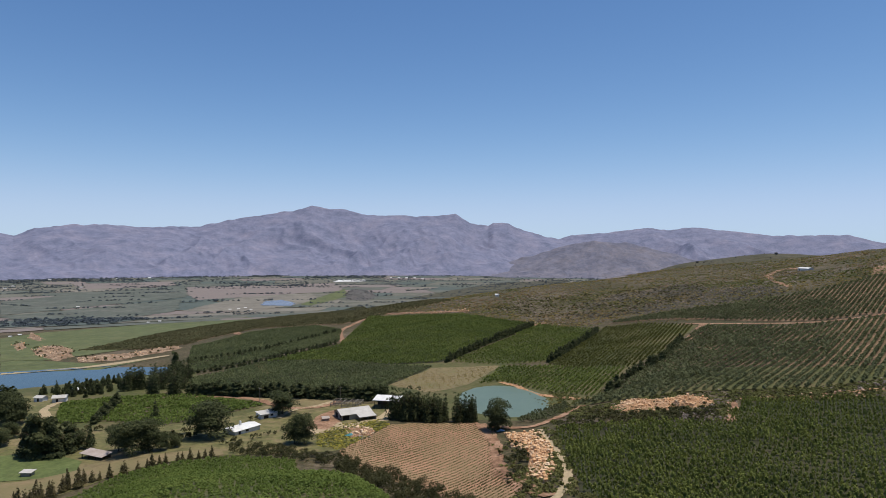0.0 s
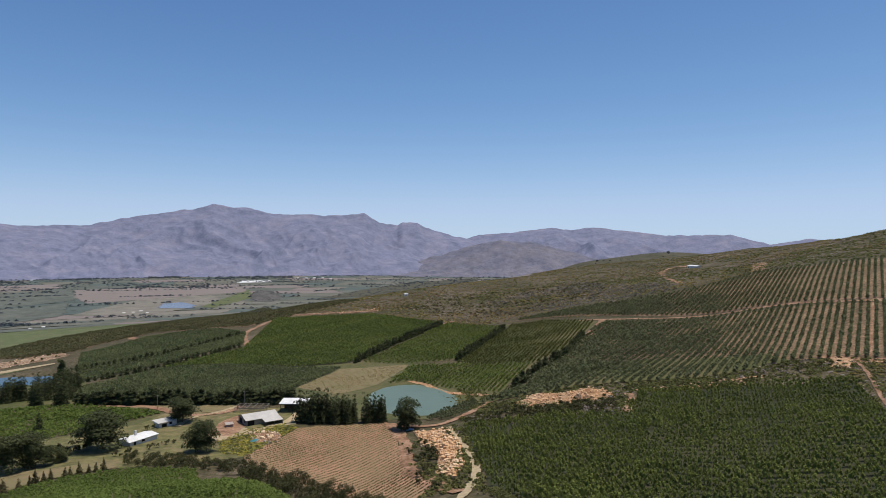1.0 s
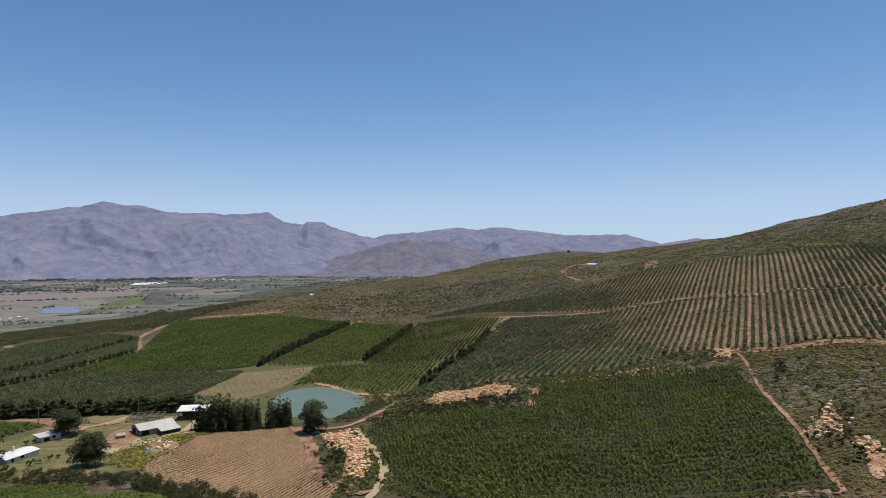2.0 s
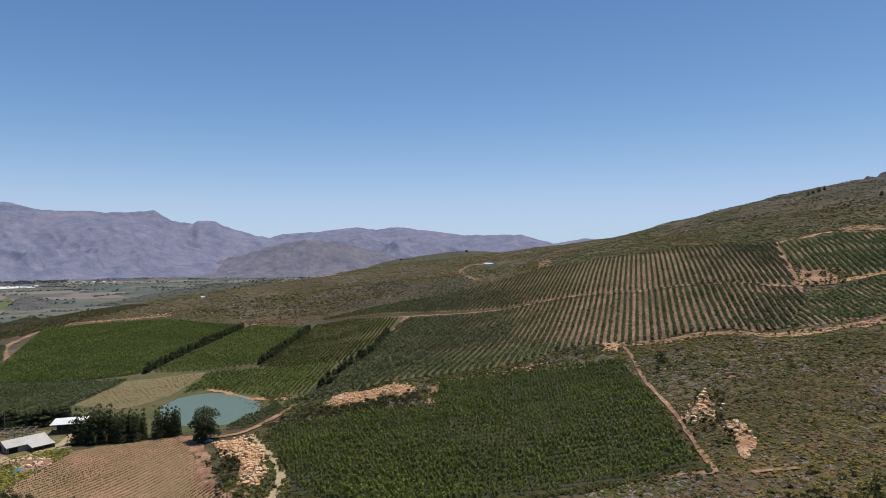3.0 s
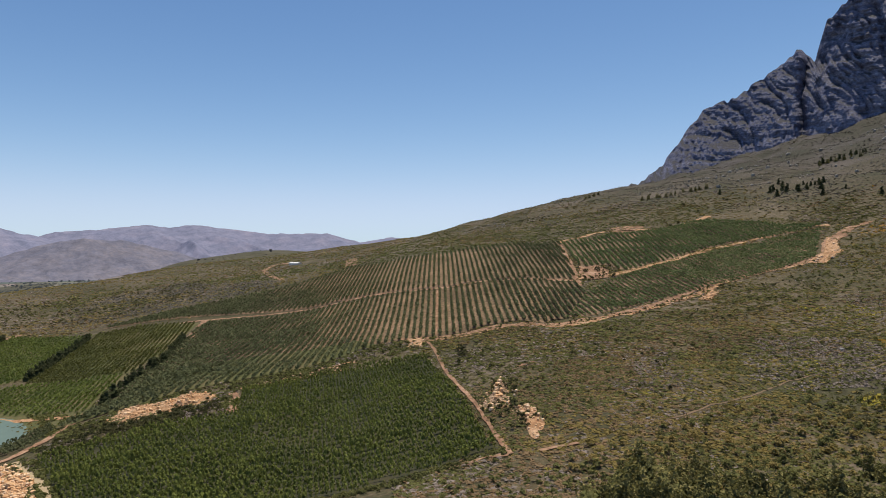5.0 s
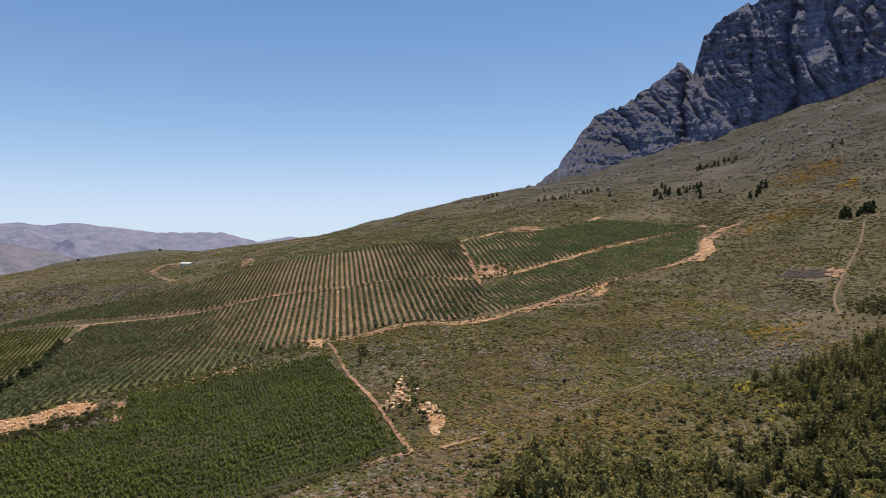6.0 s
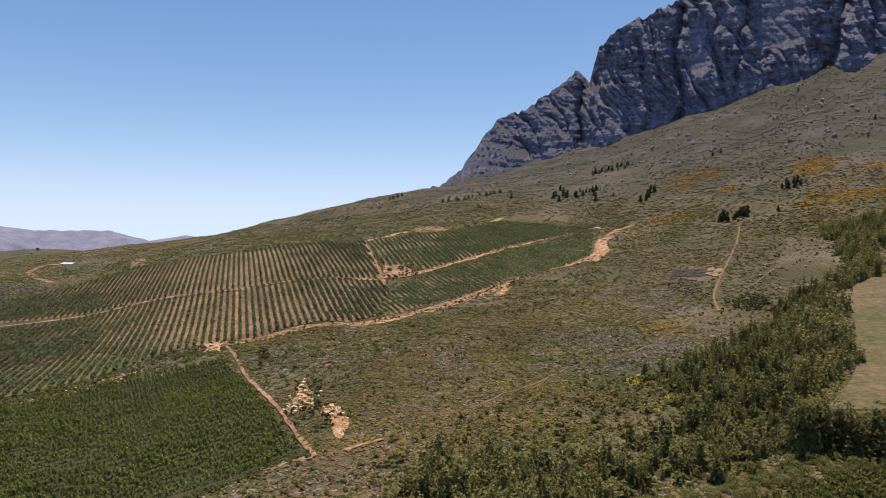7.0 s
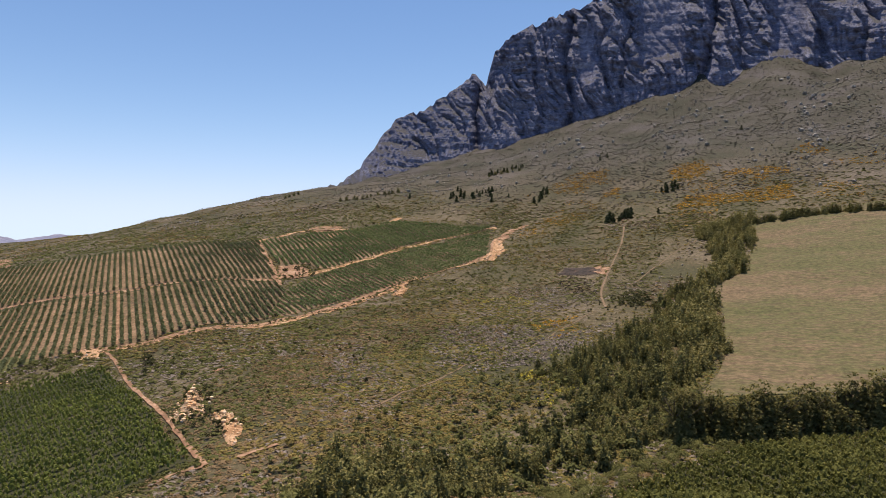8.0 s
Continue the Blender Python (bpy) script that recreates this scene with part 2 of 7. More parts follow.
ORCHARD_GRASS = material("orchard_grass", [(0.055, 0.064, 0.02), (0.085, 0.086, 0.028), (0.12, 0.098, 0.045)], 30, 2.5, spread=(0.4, 0.6))
TEAL = material("teal_plastic", [(0.04, 0.16, 0.17), (0.06, 0.22, 0.23)], 2, 0.4, roughness=0.5)
PALE_BLUE = material("pale_blue_plastic", [(0.3, 0.42, 0.55), (0.4, 0.5, 0.6)], 2, 0.4, roughness=0.5)
TRAIL = material("worn_trail", [(0.14, 0.092, 0.054), (0.185, 0.124, 0.076), (0.125, 0.092, 0.05)], 8, 1)
LEAF_HEDGE = material("hedge_leaves", [(0.034, 0.038, 0.014), (0.06, 0.06, 0.021), (0.1, 0.09, 0.036)], 8, 1, island=0.45, bump=0, translucent=0.3)
LEAF_OLIVE_ROW = material("olive_orchard_leaves", [(0.075, 0.083, 0.024), (0.11, 0.115, 0.033), (0.15, 0.15, 0.045)], 40, 1, island=0.45, bump=0, translucent=0.35)
# soil made nearly black: shade between the trees painted into the floor
SHADED_FLOOR = material("shaded_orchard_floor", [(0.024, 0.026, 0.011), (0.034, 0.035, 0.014), (0.06, 0.05, 0.024)], 20, 2)
WEEDY_SOIL = material("weedy_soil", [(0.22, 0.16, 0.086), (0.18, 0.145, 0.068), (0.15, 0.134, 0.058)], 14, 1.5)
LEAF_DUSK = material("grey_green_orchard_leaves", [(0.098, 0.118, 0.052), (0.145, 0.166, 0.072), (0.195, 0.21, 0.094)], 40, 1, island=0.45, bump=0, translucent=0.35)
ORANGE_EARTH = material("orange_dug_earth", [(0.29, 0.155, 0.075), (0.4, 0.23, 0.118), (0.5, 0.32, 0.19)], 8, 1.5, spread=(0.4, 0.6), bump=0.8, mottle=(2.5, 0.65, 1.2))
LEAF_POPLAR = material("poplar_leaves", [(0.08, 0.076, 0.028), (0.2, 0.18, 0.062), (0.42, 0.34, 0.14)], 10, 1, island=0.55, bump=0, translucent=0.5)
LEAF_CYPRESS = material("brownish_conifer_leaves", [(0.05, 0.046, 0.018), (0.09, 0.078, 0.03), (0.14, 0.115, 0.048)], 6, 1, island=0.9, bump=0, translucent=0.25)
LAWN = material("mown_lawn", [(0.075, 0.098, 0.03), (0.1, 0.125, 0.038), (0.125, 0.14, 0.05)], 14, 1.5, mottle=(5.0, 0.75, 1.2))
MEADOW = material("bright_meadow", [(0.076, 0.092, 0.034), (0.1, 0.115, 0.044), (0.125, 0.127, 0.055)], 40, 6, mottle=(15.0, 0.8, 1.15))
OLD_TRACK = material("grassy_old_track", [(0.088, 0.08, 0.03), (0.12, 0.1, 0.042), (0.15, 0.112, 0.058)], 9, 1, mottle=(1.2, 0.6, 1.3))
LEAF_STRIP = material("strip_orchard_leaves", [(0.105, 0.14, 0.055), (0.15, 0.19, 0.075), (0.2, 0.235, 0.098)], 30, 1, island=0.45, bump=0, translucent=0.35)
LEAF_VINE = material("vine_leaves", [(0.085, 0.122, 0.024), (0.125, 0.17, 0.034), (0.172, 0.216, 0.05)], 20, 1, island=0.45, bump=0, translucent=0.35)
LEAF_TREE = material("tree_leaves", [(0.038, 0.048, 0.018), (0.066, 0.077, 0.029), (0.115, 0.12, 0.05)], 8, 1, island=0.45, bump=0, translucent=0.25)
LEAF_WOOD = material("bush_leaves", [(0.082, 0.088, 0.028), (0.136, 0.138, 0.044), (0.2, 0.188, 0.065)], 10, 1, island=0.45, bump=0, translucent=0.35)
LEAF_SCRUB = material("scrub_leaves", [(0.145, 0.1, 0.05), (0.212, 0.142, 0.072), (0.29, 0.195, 0.108)], 30, 1, island=0.45, bump=0, translucent=0.25)
BARK = material("bark", [(0.06, 0.045, 0.03), (0.12, 0.09, 0.065)], 1, 0.2)
# grey sandstone, blued and lightened in colour to paint the haze before it
HAZED_ROCK = material("hazed_grey_rock", [(0.084, 0.091, 0.148), (0.14, 0.146, 0.21), (0.238, 0.236, 0.295)], 26, 3.0, bump=1.0, mottle=(9.0, 0.6, 1.35), stretch=((0, 0, 0), (0.3, 0.3, 2.7)), spread=(0.38, 0.62))
# distance haze is mixed into the range's pale blue rock colours
HAZED_FAR_ROCK = material("hazed_far_rock", [(0.124, 0.139, 0.205), (0.168, 0.176, 0.246), (0.22, 0.207, 0.262)], 120, 10, bump=0.9, mottle=(60.0, 0.88, 1.12))
STONE = material("pale_stone", [(0.58, 0.32, 0.15), (0.66, 0.44, 0.25), (0.74, 0.57, 0.4)], 6, 1, island=0.8)
VERGE_STONE = material("orange_stone", [(0.42, 0.22, 0.12), (0.54, 0.31, 0.18), (0.66, 0.45, 0.3)], 6, 1, island=0.8)
ROOF = material("weathered_roof_sheet", [(0.4, 0.375, 0.335), (0.54, 0.51, 0.46)], 4, 0.6, roughness=0.6)
WHITE = material("white_paint", [(0.58, 0.57, 0.54), (0.74, 0.73, 0.7)], 3, 0.5, roughness=0.7)
WALL = material("grey_plaster", [(0.26, 0.24, 0.2), (0.36, 0.33, 0.28)], 3, 0.5)
DARK = material("dark_opening", [(0.012, 0.012, 0.012), (0.02, 0.02, 0.02)], 3, 0.5)
# green of the plain, greyed in colour to paint valley haze
PLAIN_HAZED = material("hazed_plain_field", [(0.08, 0.092, 0.072), (0.102, 0.11, 0.087), (0.126, 0.127, 0.101)], 90, 12, mottle=(40.0, 0.75, 1.2))
WATER = material("pond_water", [(0.105, 0.148, 0.105), (0.13, 0.172, 0.118)], 20, 3, roughness=0.35, bump=0.02)
LAKE = material("reservoir_water", [(0.04, 0.07, 0.085), (0.055, 0.085, 0.095)], 30, 3, roughness=0.15, bump=0.03)


LEAF_YELLOW = material("yellow_weeds", [(0.15, 0.155, 0.03), (0.27, 0.24, 0.04), (0.42, 0.34, 0.05)], 10, 1, island=0.9, bump=0)
LEAF_ORANGE = material("orange_blossom", [(0.24, 0.16, 0.04), (0.42, 0.23, 0.035), (0.55, 0.32, 0.05)], 10, 1, island=0.9, bump=0, translucent=0.3)
LEAF_VINE_YOUNG = material("young_vine_leaves", [(0.085, 0.085, 0.034), (0.12, 0.118, 0.046), (0.17, 0.16, 0.066)], 18, 1, island=0.5, bump=0, translucent=0.25)
LEAF_HILL = material("green_hill_scrub", [(0.085, 0.098, 0.032), (0.13, 0.142, 0.048), (0.185, 0.186, 0.068)], 25, 1, island=0.45, bump=0, translucent=0.3)
LEAF_HEATH = material("grey_heath", [(0.1, 0.092, 0.077), (0.144, 0.132, 0.11), (0.2, 0.183, 0.152)], 30, 1, island=0.45, bump=0, translucent=0.2)
LEAF_BROWNISH = material("brownish_orchard_leaves", [(0.07, 0.072, 0.03), (0.1, 0.098, 0.043), (0.14, 0.122, 0.06)], 30, 1, island=0.8, bump=0, translucent=0.3)
LEAF_GREY = material("grey_twigs", [(0.175, 0.142, 0.115), (0.245, 0.2, 0.165), (0.335, 0.28, 0.24)], 20, 1, island=0.45, bump=0, translucent=0.15)
LEAF_OLIVE = material("olive_scrub", [(0.148, 0.118, 0.038), (0.225, 0.175, 0.054), (0.31, 0.23, 0.08)], 20, 1, island=0.45, bump=0, translucent=0.3)
# leaf colours shifted to blue-grey: haze painted on distant trees
LEAF_HAZED = material("hazed_far_trees", [(0.055, 0.07, 0.08), (0.075, 0.09, 0.1)], 60, 5, island=0.5, bump=0)
ROCK_PALE = material("lichen_boulders", [(0.19, 0.172, 0.148), (0.28, 0.255, 0.22), (0.4, 0.365, 0.32)], 20, 2, island=0.8)
ROCK_DARK = material("dark_bushy_rock", [(0.05, 0.05, 0.045), (0.09, 0.085, 0.075), (0.13, 0.11, 0.1)], 40, 8)
RUST = material("rusty_sheet", [(0.3, 0.24, 0.2), (0.42, 0.36, 0.32)], 3, 0.5)
BARK_PALE = material("weathered_timber", [(0.22, 0.19, 0.15), (0.32, 0.28, 0.23)], 2, 0.3)
# plain fields in low-contrast greyed tones, with the valley haze painted in
PLAIN_PALE = material("hazed_plain_pale", [(0.104, 0.11, 0.082), (0.135, 0.132, 0.1), (0.158, 0.146, 0.116)], 90, 12, mottle=(40.0, 0.75, 1.2))
PLAIN_TAN = material("hazed_plain_tan", [(0.15, 0.138, 0.112), (0.186, 0.166, 0.132), (0.146, 0.143, 0.106)], 90, 12, mottle=(40.0, 0.8, 1.2))
PLAIN_PINK = material("hazed_plain_pink", [(0.172, 0.142, 0.126), (0.203, 0.167, 0.147), (0.163, 0.145, 0.124)], 90, 12)
PLAIN_DARK = material("hazed_plain_dark", [(0.065, 0.083, 0.073), (0.085, 0.103, 0.088), (0.105, 0.122, 0.098)], 90, 12)
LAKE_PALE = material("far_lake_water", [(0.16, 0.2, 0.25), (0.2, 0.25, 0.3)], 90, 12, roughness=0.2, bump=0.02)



def ledges(m, colour):
    """Dry heath where the rock lies flat enough, darkened to offset the sun there."""
    nodes, links = m.node_tree.nodes, m.node_tree.links
    shader = nodes["Principled BSDF"]
    rock = shader.inputs["Base Color"].links[0].from_socket
    geo, split, ramp, mix = (nodes.new(k) for k in ("ShaderNodeNewGeometry", "ShaderNodeSeparateXYZ", "ShaderNodeMapRange", "ShaderNodeMix"))
    mix.data_type = "RGBA"
    links.new(geo.outputs["Normal"], split.inputs[0])
    links.new(split.outputs["Z"], ramp.inputs["Value"])
    ramp.inputs["From Min"].default_value, ramp.inputs["From Max"].default_value = 0.5, 0.8
    links.new(ramp.outputs["Result"], mix.inputs["Factor"])
    links.new(rock, mix.inputs["A"])
    mix.inputs["B"].default_value = (*colour, 1)
    links.new(mix.outputs["Result"], shader.inputs["Base Color"])


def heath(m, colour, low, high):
    """Above the fields green scrub gives way to dry heath, blued with painted haze."""
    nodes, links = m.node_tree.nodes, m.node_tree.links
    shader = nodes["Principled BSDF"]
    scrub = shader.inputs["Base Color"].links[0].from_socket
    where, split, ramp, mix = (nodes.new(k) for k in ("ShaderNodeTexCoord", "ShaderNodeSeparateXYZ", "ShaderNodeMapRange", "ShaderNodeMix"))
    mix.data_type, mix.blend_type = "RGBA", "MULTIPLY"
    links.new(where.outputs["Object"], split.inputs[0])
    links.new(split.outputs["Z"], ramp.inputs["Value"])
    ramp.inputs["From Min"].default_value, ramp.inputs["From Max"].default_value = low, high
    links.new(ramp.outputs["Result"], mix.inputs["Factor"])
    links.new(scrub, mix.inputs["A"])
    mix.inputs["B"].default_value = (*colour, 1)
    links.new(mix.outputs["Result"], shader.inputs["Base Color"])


# the blue in this tint paints haze over the high slope
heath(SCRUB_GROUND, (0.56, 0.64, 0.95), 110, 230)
# heath colour kept dark and bluish so sunlit ledges do not stand out
ledges(HAZED_ROCK, (0.046, 0.046, 0.052))

# ---- mesh helpers ----
def mesh_of(name, verts, faces, mat):
    me = bpy.data.meshes.new(name)
    me.from_pydata([tuple(v) for v in verts], [], [tuple(f) for f in faces])
    me.materials.append(mat)
    me.update()
    return me


def quick_mesh(name, verts, quads, mat):
    """A mesh of quads (n by 4) or triangles (n by 3) from arrays."""
    verts, quads = np.asarray(verts, np.float32), np.asarray(quads, np.int32)
    me = bpy.data.meshes.new(name)
    n, k = quads.shape
    me.vertices.add(len(verts))
    me.vertices.foreach_set("co", verts.ravel())
    me.loops.add(n * k)
    me.loops.foreach_set("vertex_index", quads.ravel())
    me.polygons.add(n)
    me.polygons.foreach_set("loop_start", np.arange(0, n * k, k, dtype=np.int32))
    me.update(calc_edges=True)
    me.materials.append(mat)
    return me


def part(name, bm, mat, parent, label=""):
    me = bpy.data.meshes.new(name)
    bm.to_mesh(me)
    bm.free()
    me.materials.append(mat)
    ob = new(name, me)
    ob.parent = parent
    return tagged(ob, label)


def grid_mesh(name, points, mat, smooth=True):
    """points: array (n, m, 3) to a sheet of quads."""
    n, m = points.shape[:2]
    i = np.arange(n * m).reshape(n, m)
    quads = np.stack([i[:-1, :-1], i[1:, :-1], i[1:, 1:], i[:-1, 1:]], -1).reshape(-1, 4)
    me = quick_mesh(name, points.reshape(-1, 3), quads, mat)
    if smooth:
        me.polygons.foreach_set("use_smooth", np.ones(len(quads), bool))
    return me


rng = np.random.default_rng(5)


def tuft(count, leaf, lumps, seed):
    """Leaf sprays set over rounded lumps (x, y, z, radius, height) as loose triangles: corners (3n, 3)."""
    g = np.random.default_rng(seed)
    lumps = np.array(lumps, float)
    pick = g.choice(len(lumps), count, p=lumps[:, 3] ** 1.3 / (lumps[:, 3] ** 1.3).sum())
    d = g.normal(size=(count, 3))
    d[:, 2] = np.where(d[:, 2] < -0.3 * np.abs(d[:, 0]), -d[:, 2], d[:, 2])
    d /= np.linalg.norm(d, axis=1)[:, None]
    L = lumps[pick]
    c = L[:, :3] + d * np.stack([L[:, 3], L[:, 3], L[:, 4]], 1) * g.uniform(0.72, 1.08, (count, 1))
    nrm = d + g.normal(scale=0.45, size=(count, 3)) + np.array([0, 0, 0.45])
    nrm /= np.linalg.norm(nrm, axis=1)[:, None]
    a = np.cross(nrm, g.normal(size=(count, 3)))
    a /= np.linalg.norm(a, axis=1)[:, None]
    b = np.cross(nrm, a)
    s = leaf * g.uniform(0.6, 1.4, (count, 1))
    a, b = a * s, b * s * g.uniform(0.5, 0.9, (count, 1))
    return np.stack([c - a - b * 0.7, c + a - b * 0.6, c + b * 1.3 + a * 0.2], 1).reshape(-1, 3)


def spread(templates, places, scales, turns):
    """All templates (arrays of corners) set at the places: one array of corners."""
    out = []
    which = rng.integers(0, len(templates), len(places))
    for k, tpl in enumerate(templates):
        sel = which == k
        if not sel.any():
            continue
        c, s = np.cos(turns[sel])[:, None], np.sin(turns[sel])[:, None]
        x, y, z = tpl[:, 0][None], tpl[:, 1][None], tpl[:, 2][None]
        sc = scales[sel]
        v = np.stack([(x * c - y * s) * sc[:, :1], (x * s + y * c) * sc[:, :1], z * sc[:, 1:2] + 0 * c], -1) + places[sel][:, None, :]
        out.append(v.reshape(-1, 3))
    return np.concatenate(out)


def leaves_mesh(name, corners, mat):
    return quick_mesh(name, corners, np.arange(len(corners)).reshape(-1, 3), mat)


def inside(poly, x, y):
    hit = np.zeros(np.shape(x), bool)
    for (x0, y0), (x1, y1) in zip(poly, poly[1:] + poly[:1]):
        hit ^= ((y0 > y) != (y1 > y)) & (x < (x1 - x0) * (y - y0) / (y1 - y0 + 1e-12) + x0)
    return hit


def drape(name, poly, mat, lift=0.25, cell=8.0, label="", jag=1.0):
    """A patch of ground cover that follows the land inside the outline."""
    pts = []
    for (x0, y0), (x1, y1) in zip(poly, poly[1:] + poly[:1]):
        n = max(1, int(math.hypot(x1 - x0, y1 - y0) / 5))
        for i in range(n):
            u = i / n
            x, y = x0 + (x1 - x0) * u, y0 + (y1 - y0) * u
            pts.append((x + jag * float(rough(x, y, 7, 8)), y + jag * float(rough(x, y, 7, 9)), 0))
    bm = bmesh.new()
    bm.faces.new([bm.verts.new(p) for p in pts])
    for axis in (0, 1):
        lo, hi = min(p[axis] for p in pts), max(p[axis] for p in pts)
        for k in range(1, int((hi - lo) / cell) + 1):
            at = [0, 0, 0]
            at[axis] = lo + k * cell
            bmesh.ops.bisect_plane(bm, geom=bm.verts[:] + bm.edges[:] + bm.faces[:], plane_co=at, plane_no=(1 - axis, axis, 0))
    bmesh.ops.triangulate(bm, faces=bm.faces[:])
    xs, ys = np.array([v.co.x for v in bm.verts]), np.array([v.co.y for v in bm.verts])
    for v, z in zip(bm.verts, height(xs, ys)):
        v.co.z = z + lift
    bmesh.ops.recalc_face_normals(bm, faces=bm.faces[:])
    if bm.faces and sum(f.normal.z for f in bm.faces) < 0:
        bmesh.ops.reverse_faces(bm, faces=bm.faces[:])
    ob = part(name, bm, mat, None)
    return tagged(ob, label, "ground", kind="structure")


def track(name, line, width, mat, label, lift=0.4):
    """A ribbon of bare ground along a line of points."""
    pts = []
    for k in range(len(line) - 1):
        p0, p1, p2, p3 = (np.array(line[max(0, min(len(line) - 1, k + j))]) for j in (-1, 0, 1, 2))
        n = max(2, int(np.hypot(*(p2 - p1)) / 1.2))
        for i in range(n):
            u = i / n
            pts.append(0.5 * (2 * p1 + (p2 - p0) * u + (2 * p0 - 5 * p1 + 4 * p2 - p3) * u * u + (3 * p1 - p0 - 3 * p2 + p3) * u ** 3))
    pts.append(np.array(line[-1], float))
    pts = np.array(pts)
    way = np.gradient(pts, axis=0)
    way /= np.linalg.norm(way, axis=1)[:, None] + 1e-9
    side = np.stack([-way[:, 1], way[:, 0]], 1)
    w = width / 2 * (1 + 0.3 * rough(pts[:, 0], pts[:, 1], 7, 11) + 0.3 * rough(pts[:, 0], pts[:, 1], 2.2, 16))
    w2 = width / 2 * (1 + 0.3 * rough(pts[:, 0], pts[:, 1], 6, 12) + 0.3 * rough(pts[:, 0], pts[:, 1], 1.9, 17))
    rows = []
    for f in (-1.0, 0.0, 1.0):
        q = pts + side * ((w if f < 0 else w2) * f)[:, None]
        rows.append(np.column_stack([q, height(q[:, 0], q[:, 1]) + lift]))
    ob = new(name, grid_mesh(name, np.stack(rows, 1)[:, ::-1], mat))
    return tagged(ob, label, "track", kind="structure")


def mesh_shared(corners, mat):
    return leaves_mesh("fruit_tree", corners, mat)


def crop(name, poly, az, spacing, step, size, mat, label, plants, group="", tall=1.0, gap=0.03, rowname="hedge", category="orchard", singles=0, lanes=(), loose=0.5, shift=0.0):
    """An orchard or vineyard: one mesh a row, under one Empty."""
    base = np.mean(np.array(poly), 0)
    top = new(name)
    top.location = (base[0], base[1], float(height(*base)))
    tagged(top, label, category, group)
    d = np.array([math.sin(radians(az)), math.cos(radians(az))])
    s = np.array([d[1], -d[0]])
    P = np.array(poly)
    single = [mesh_shared(p, mat) for p in plants] if singles else []
    lo, hi = (P @ s).min(), (P @ s).max()
    a0, a1 = (P @ d).min(), (P @ d).max()
    for k in range(int((hi - lo) / spacing)):
        off = lo + (k + 0.5) * spacing + shift
        along = np.arange(a0, a1, step)
        along = along + rng.uniform(-0.5, 0.5, len(along)) * step * loose
        x, y = along * d[0] + off * s[0], along * d[1] + off * s[1]
        ok = inside(poly, x, y) & (rng.random(len(x)) > gap)
        for (px, py), (qx, qy) in lanes:
            u = np.clip(((x - px) * (qx - px) + (y - py) * (qy - py)) / ((qx - px) ** 2 + (qy - py) ** 2), 0, 1)
            ok &= np.hypot(px + u * (qx - px) - x, py + u * (qy - py) - y) > 0.9
        if ok.sum() < 3:
            continue
        x, y = x[ok] + rng.normal(0, 0.24 * loose, ok.sum()), y[ok] + rng.normal(0, 0.24 * loose, ok.sum())
        places = np.column_stack([x, y, height(x, y)]) - np.array(top.location)
        sc = size * rng.uniform(0.8, 1.2, (len(x), 1)) * np.array([[1.0, tall]]) * (1 + 0.18 * rough(x, y, 22, 31))[:, None]
        near = places[:, :2] + base
        alone = np.hypot(near[:, 0], near[:, 1]) < singles
        for p, q in zip(places[alone], sc[alone]):
            ob = new("fruit_tree", single[rng.integers(0, len(single))])
            ob.parent, ob.location, ob.scale, ob.rotation_euler = top, p, (q[0], q[0], q[1]), (0, 0, rng.uniform(0, 6.28))
        places, sc, x = places[~alone], sc[~alone], x[~alone]
        if len(x) < 2:
            continue
        ob = new(rowname, leaves_mesh(rowname, spread(plants, places, sc, rng.uniform(0, 6.28, len(x))), mat))
        ob.parent = top
        ob["kind"] = "stuff"
    return top


BUSH_NEAR = [tuft(34, 0.25, [(0, 0, 0.55, 0.55, 0.55), (0.2, 0.1, 0.9, 0.4, 0.4)], i) for i in range(5)]
BUSH_FINE = [tuft(48, 0.22, [(0, 0, 0.5, 0.55, 0.55), (0.25, 0.1, 0.85, 0.4, 0.45), (-0.2, -0.2, 0.7, 0.4, 0.4)], 10 + i) for i in range(6)]
BUSH_MID = [tuft(10, 0.48, [(0, 0, 0.55, 0.55, 0.55), (0.2, 0.1, 0.9, 0.4, 0.4)], 30 + i) for i in range(5)]
BUSH_FAR = [tuft(9, 0.62, [(0, 0, 0.5, 0.55, 0.55)], 20 + i) for i in range(5)]
ROW_FAR = [tuft(8, 0.4, [(0, 0, 0.5, 0.4, 0.45), (0, 0, 0.8, 0.3, 0.35)], 50 + i) for i in range(6)]
SHRUB_FAR = [tuft(7, 0.5, [(0, 0, 0.3, 0.55, 0.35)], 60 + i) for i in range(6)]
THICKET = [tuft(300, 0.085, [(0, 0, 0.7, 0.75, 0.7), (0.5, 0.3, 0.5, 0.5, 0.5), (-0.4, -0.3, 0.9, 0.5, 0.6)], 70 + i) for i in range(6)]
THICKET_FAR = [tuft(30, 0.3, [(0, 0, 0.6, 0.75, 0.6), (0.5, 0.3, 0.4, 0.5, 0.4)], 80 + i) for i in range(5)]
SHRUB = [tuft(12, 0.29, [(0, 0, 0.3, 0.5, 0.35), (0.35, 0.2, 0.3, 0.35, 0.3)], 40 + i) for i in range(6)]

# ---- ground ----
AZ = np.concatenate([np.arange(-40, 108, 0.36), np.arange(108, 320, 4.0), [320.0]])
RAD = np.concatenate([[0.01], np.geomspace(12, 90, 14), np.geomspace(93, 1600, 200), np.geomspace(1640, 4900, 40)])
sa, ca = np.sin(np.radians(AZ))[:, None], np.cos(np.radians(AZ))[:, None]
gx, gy = sa * RAD[None], ca * RAD[None]
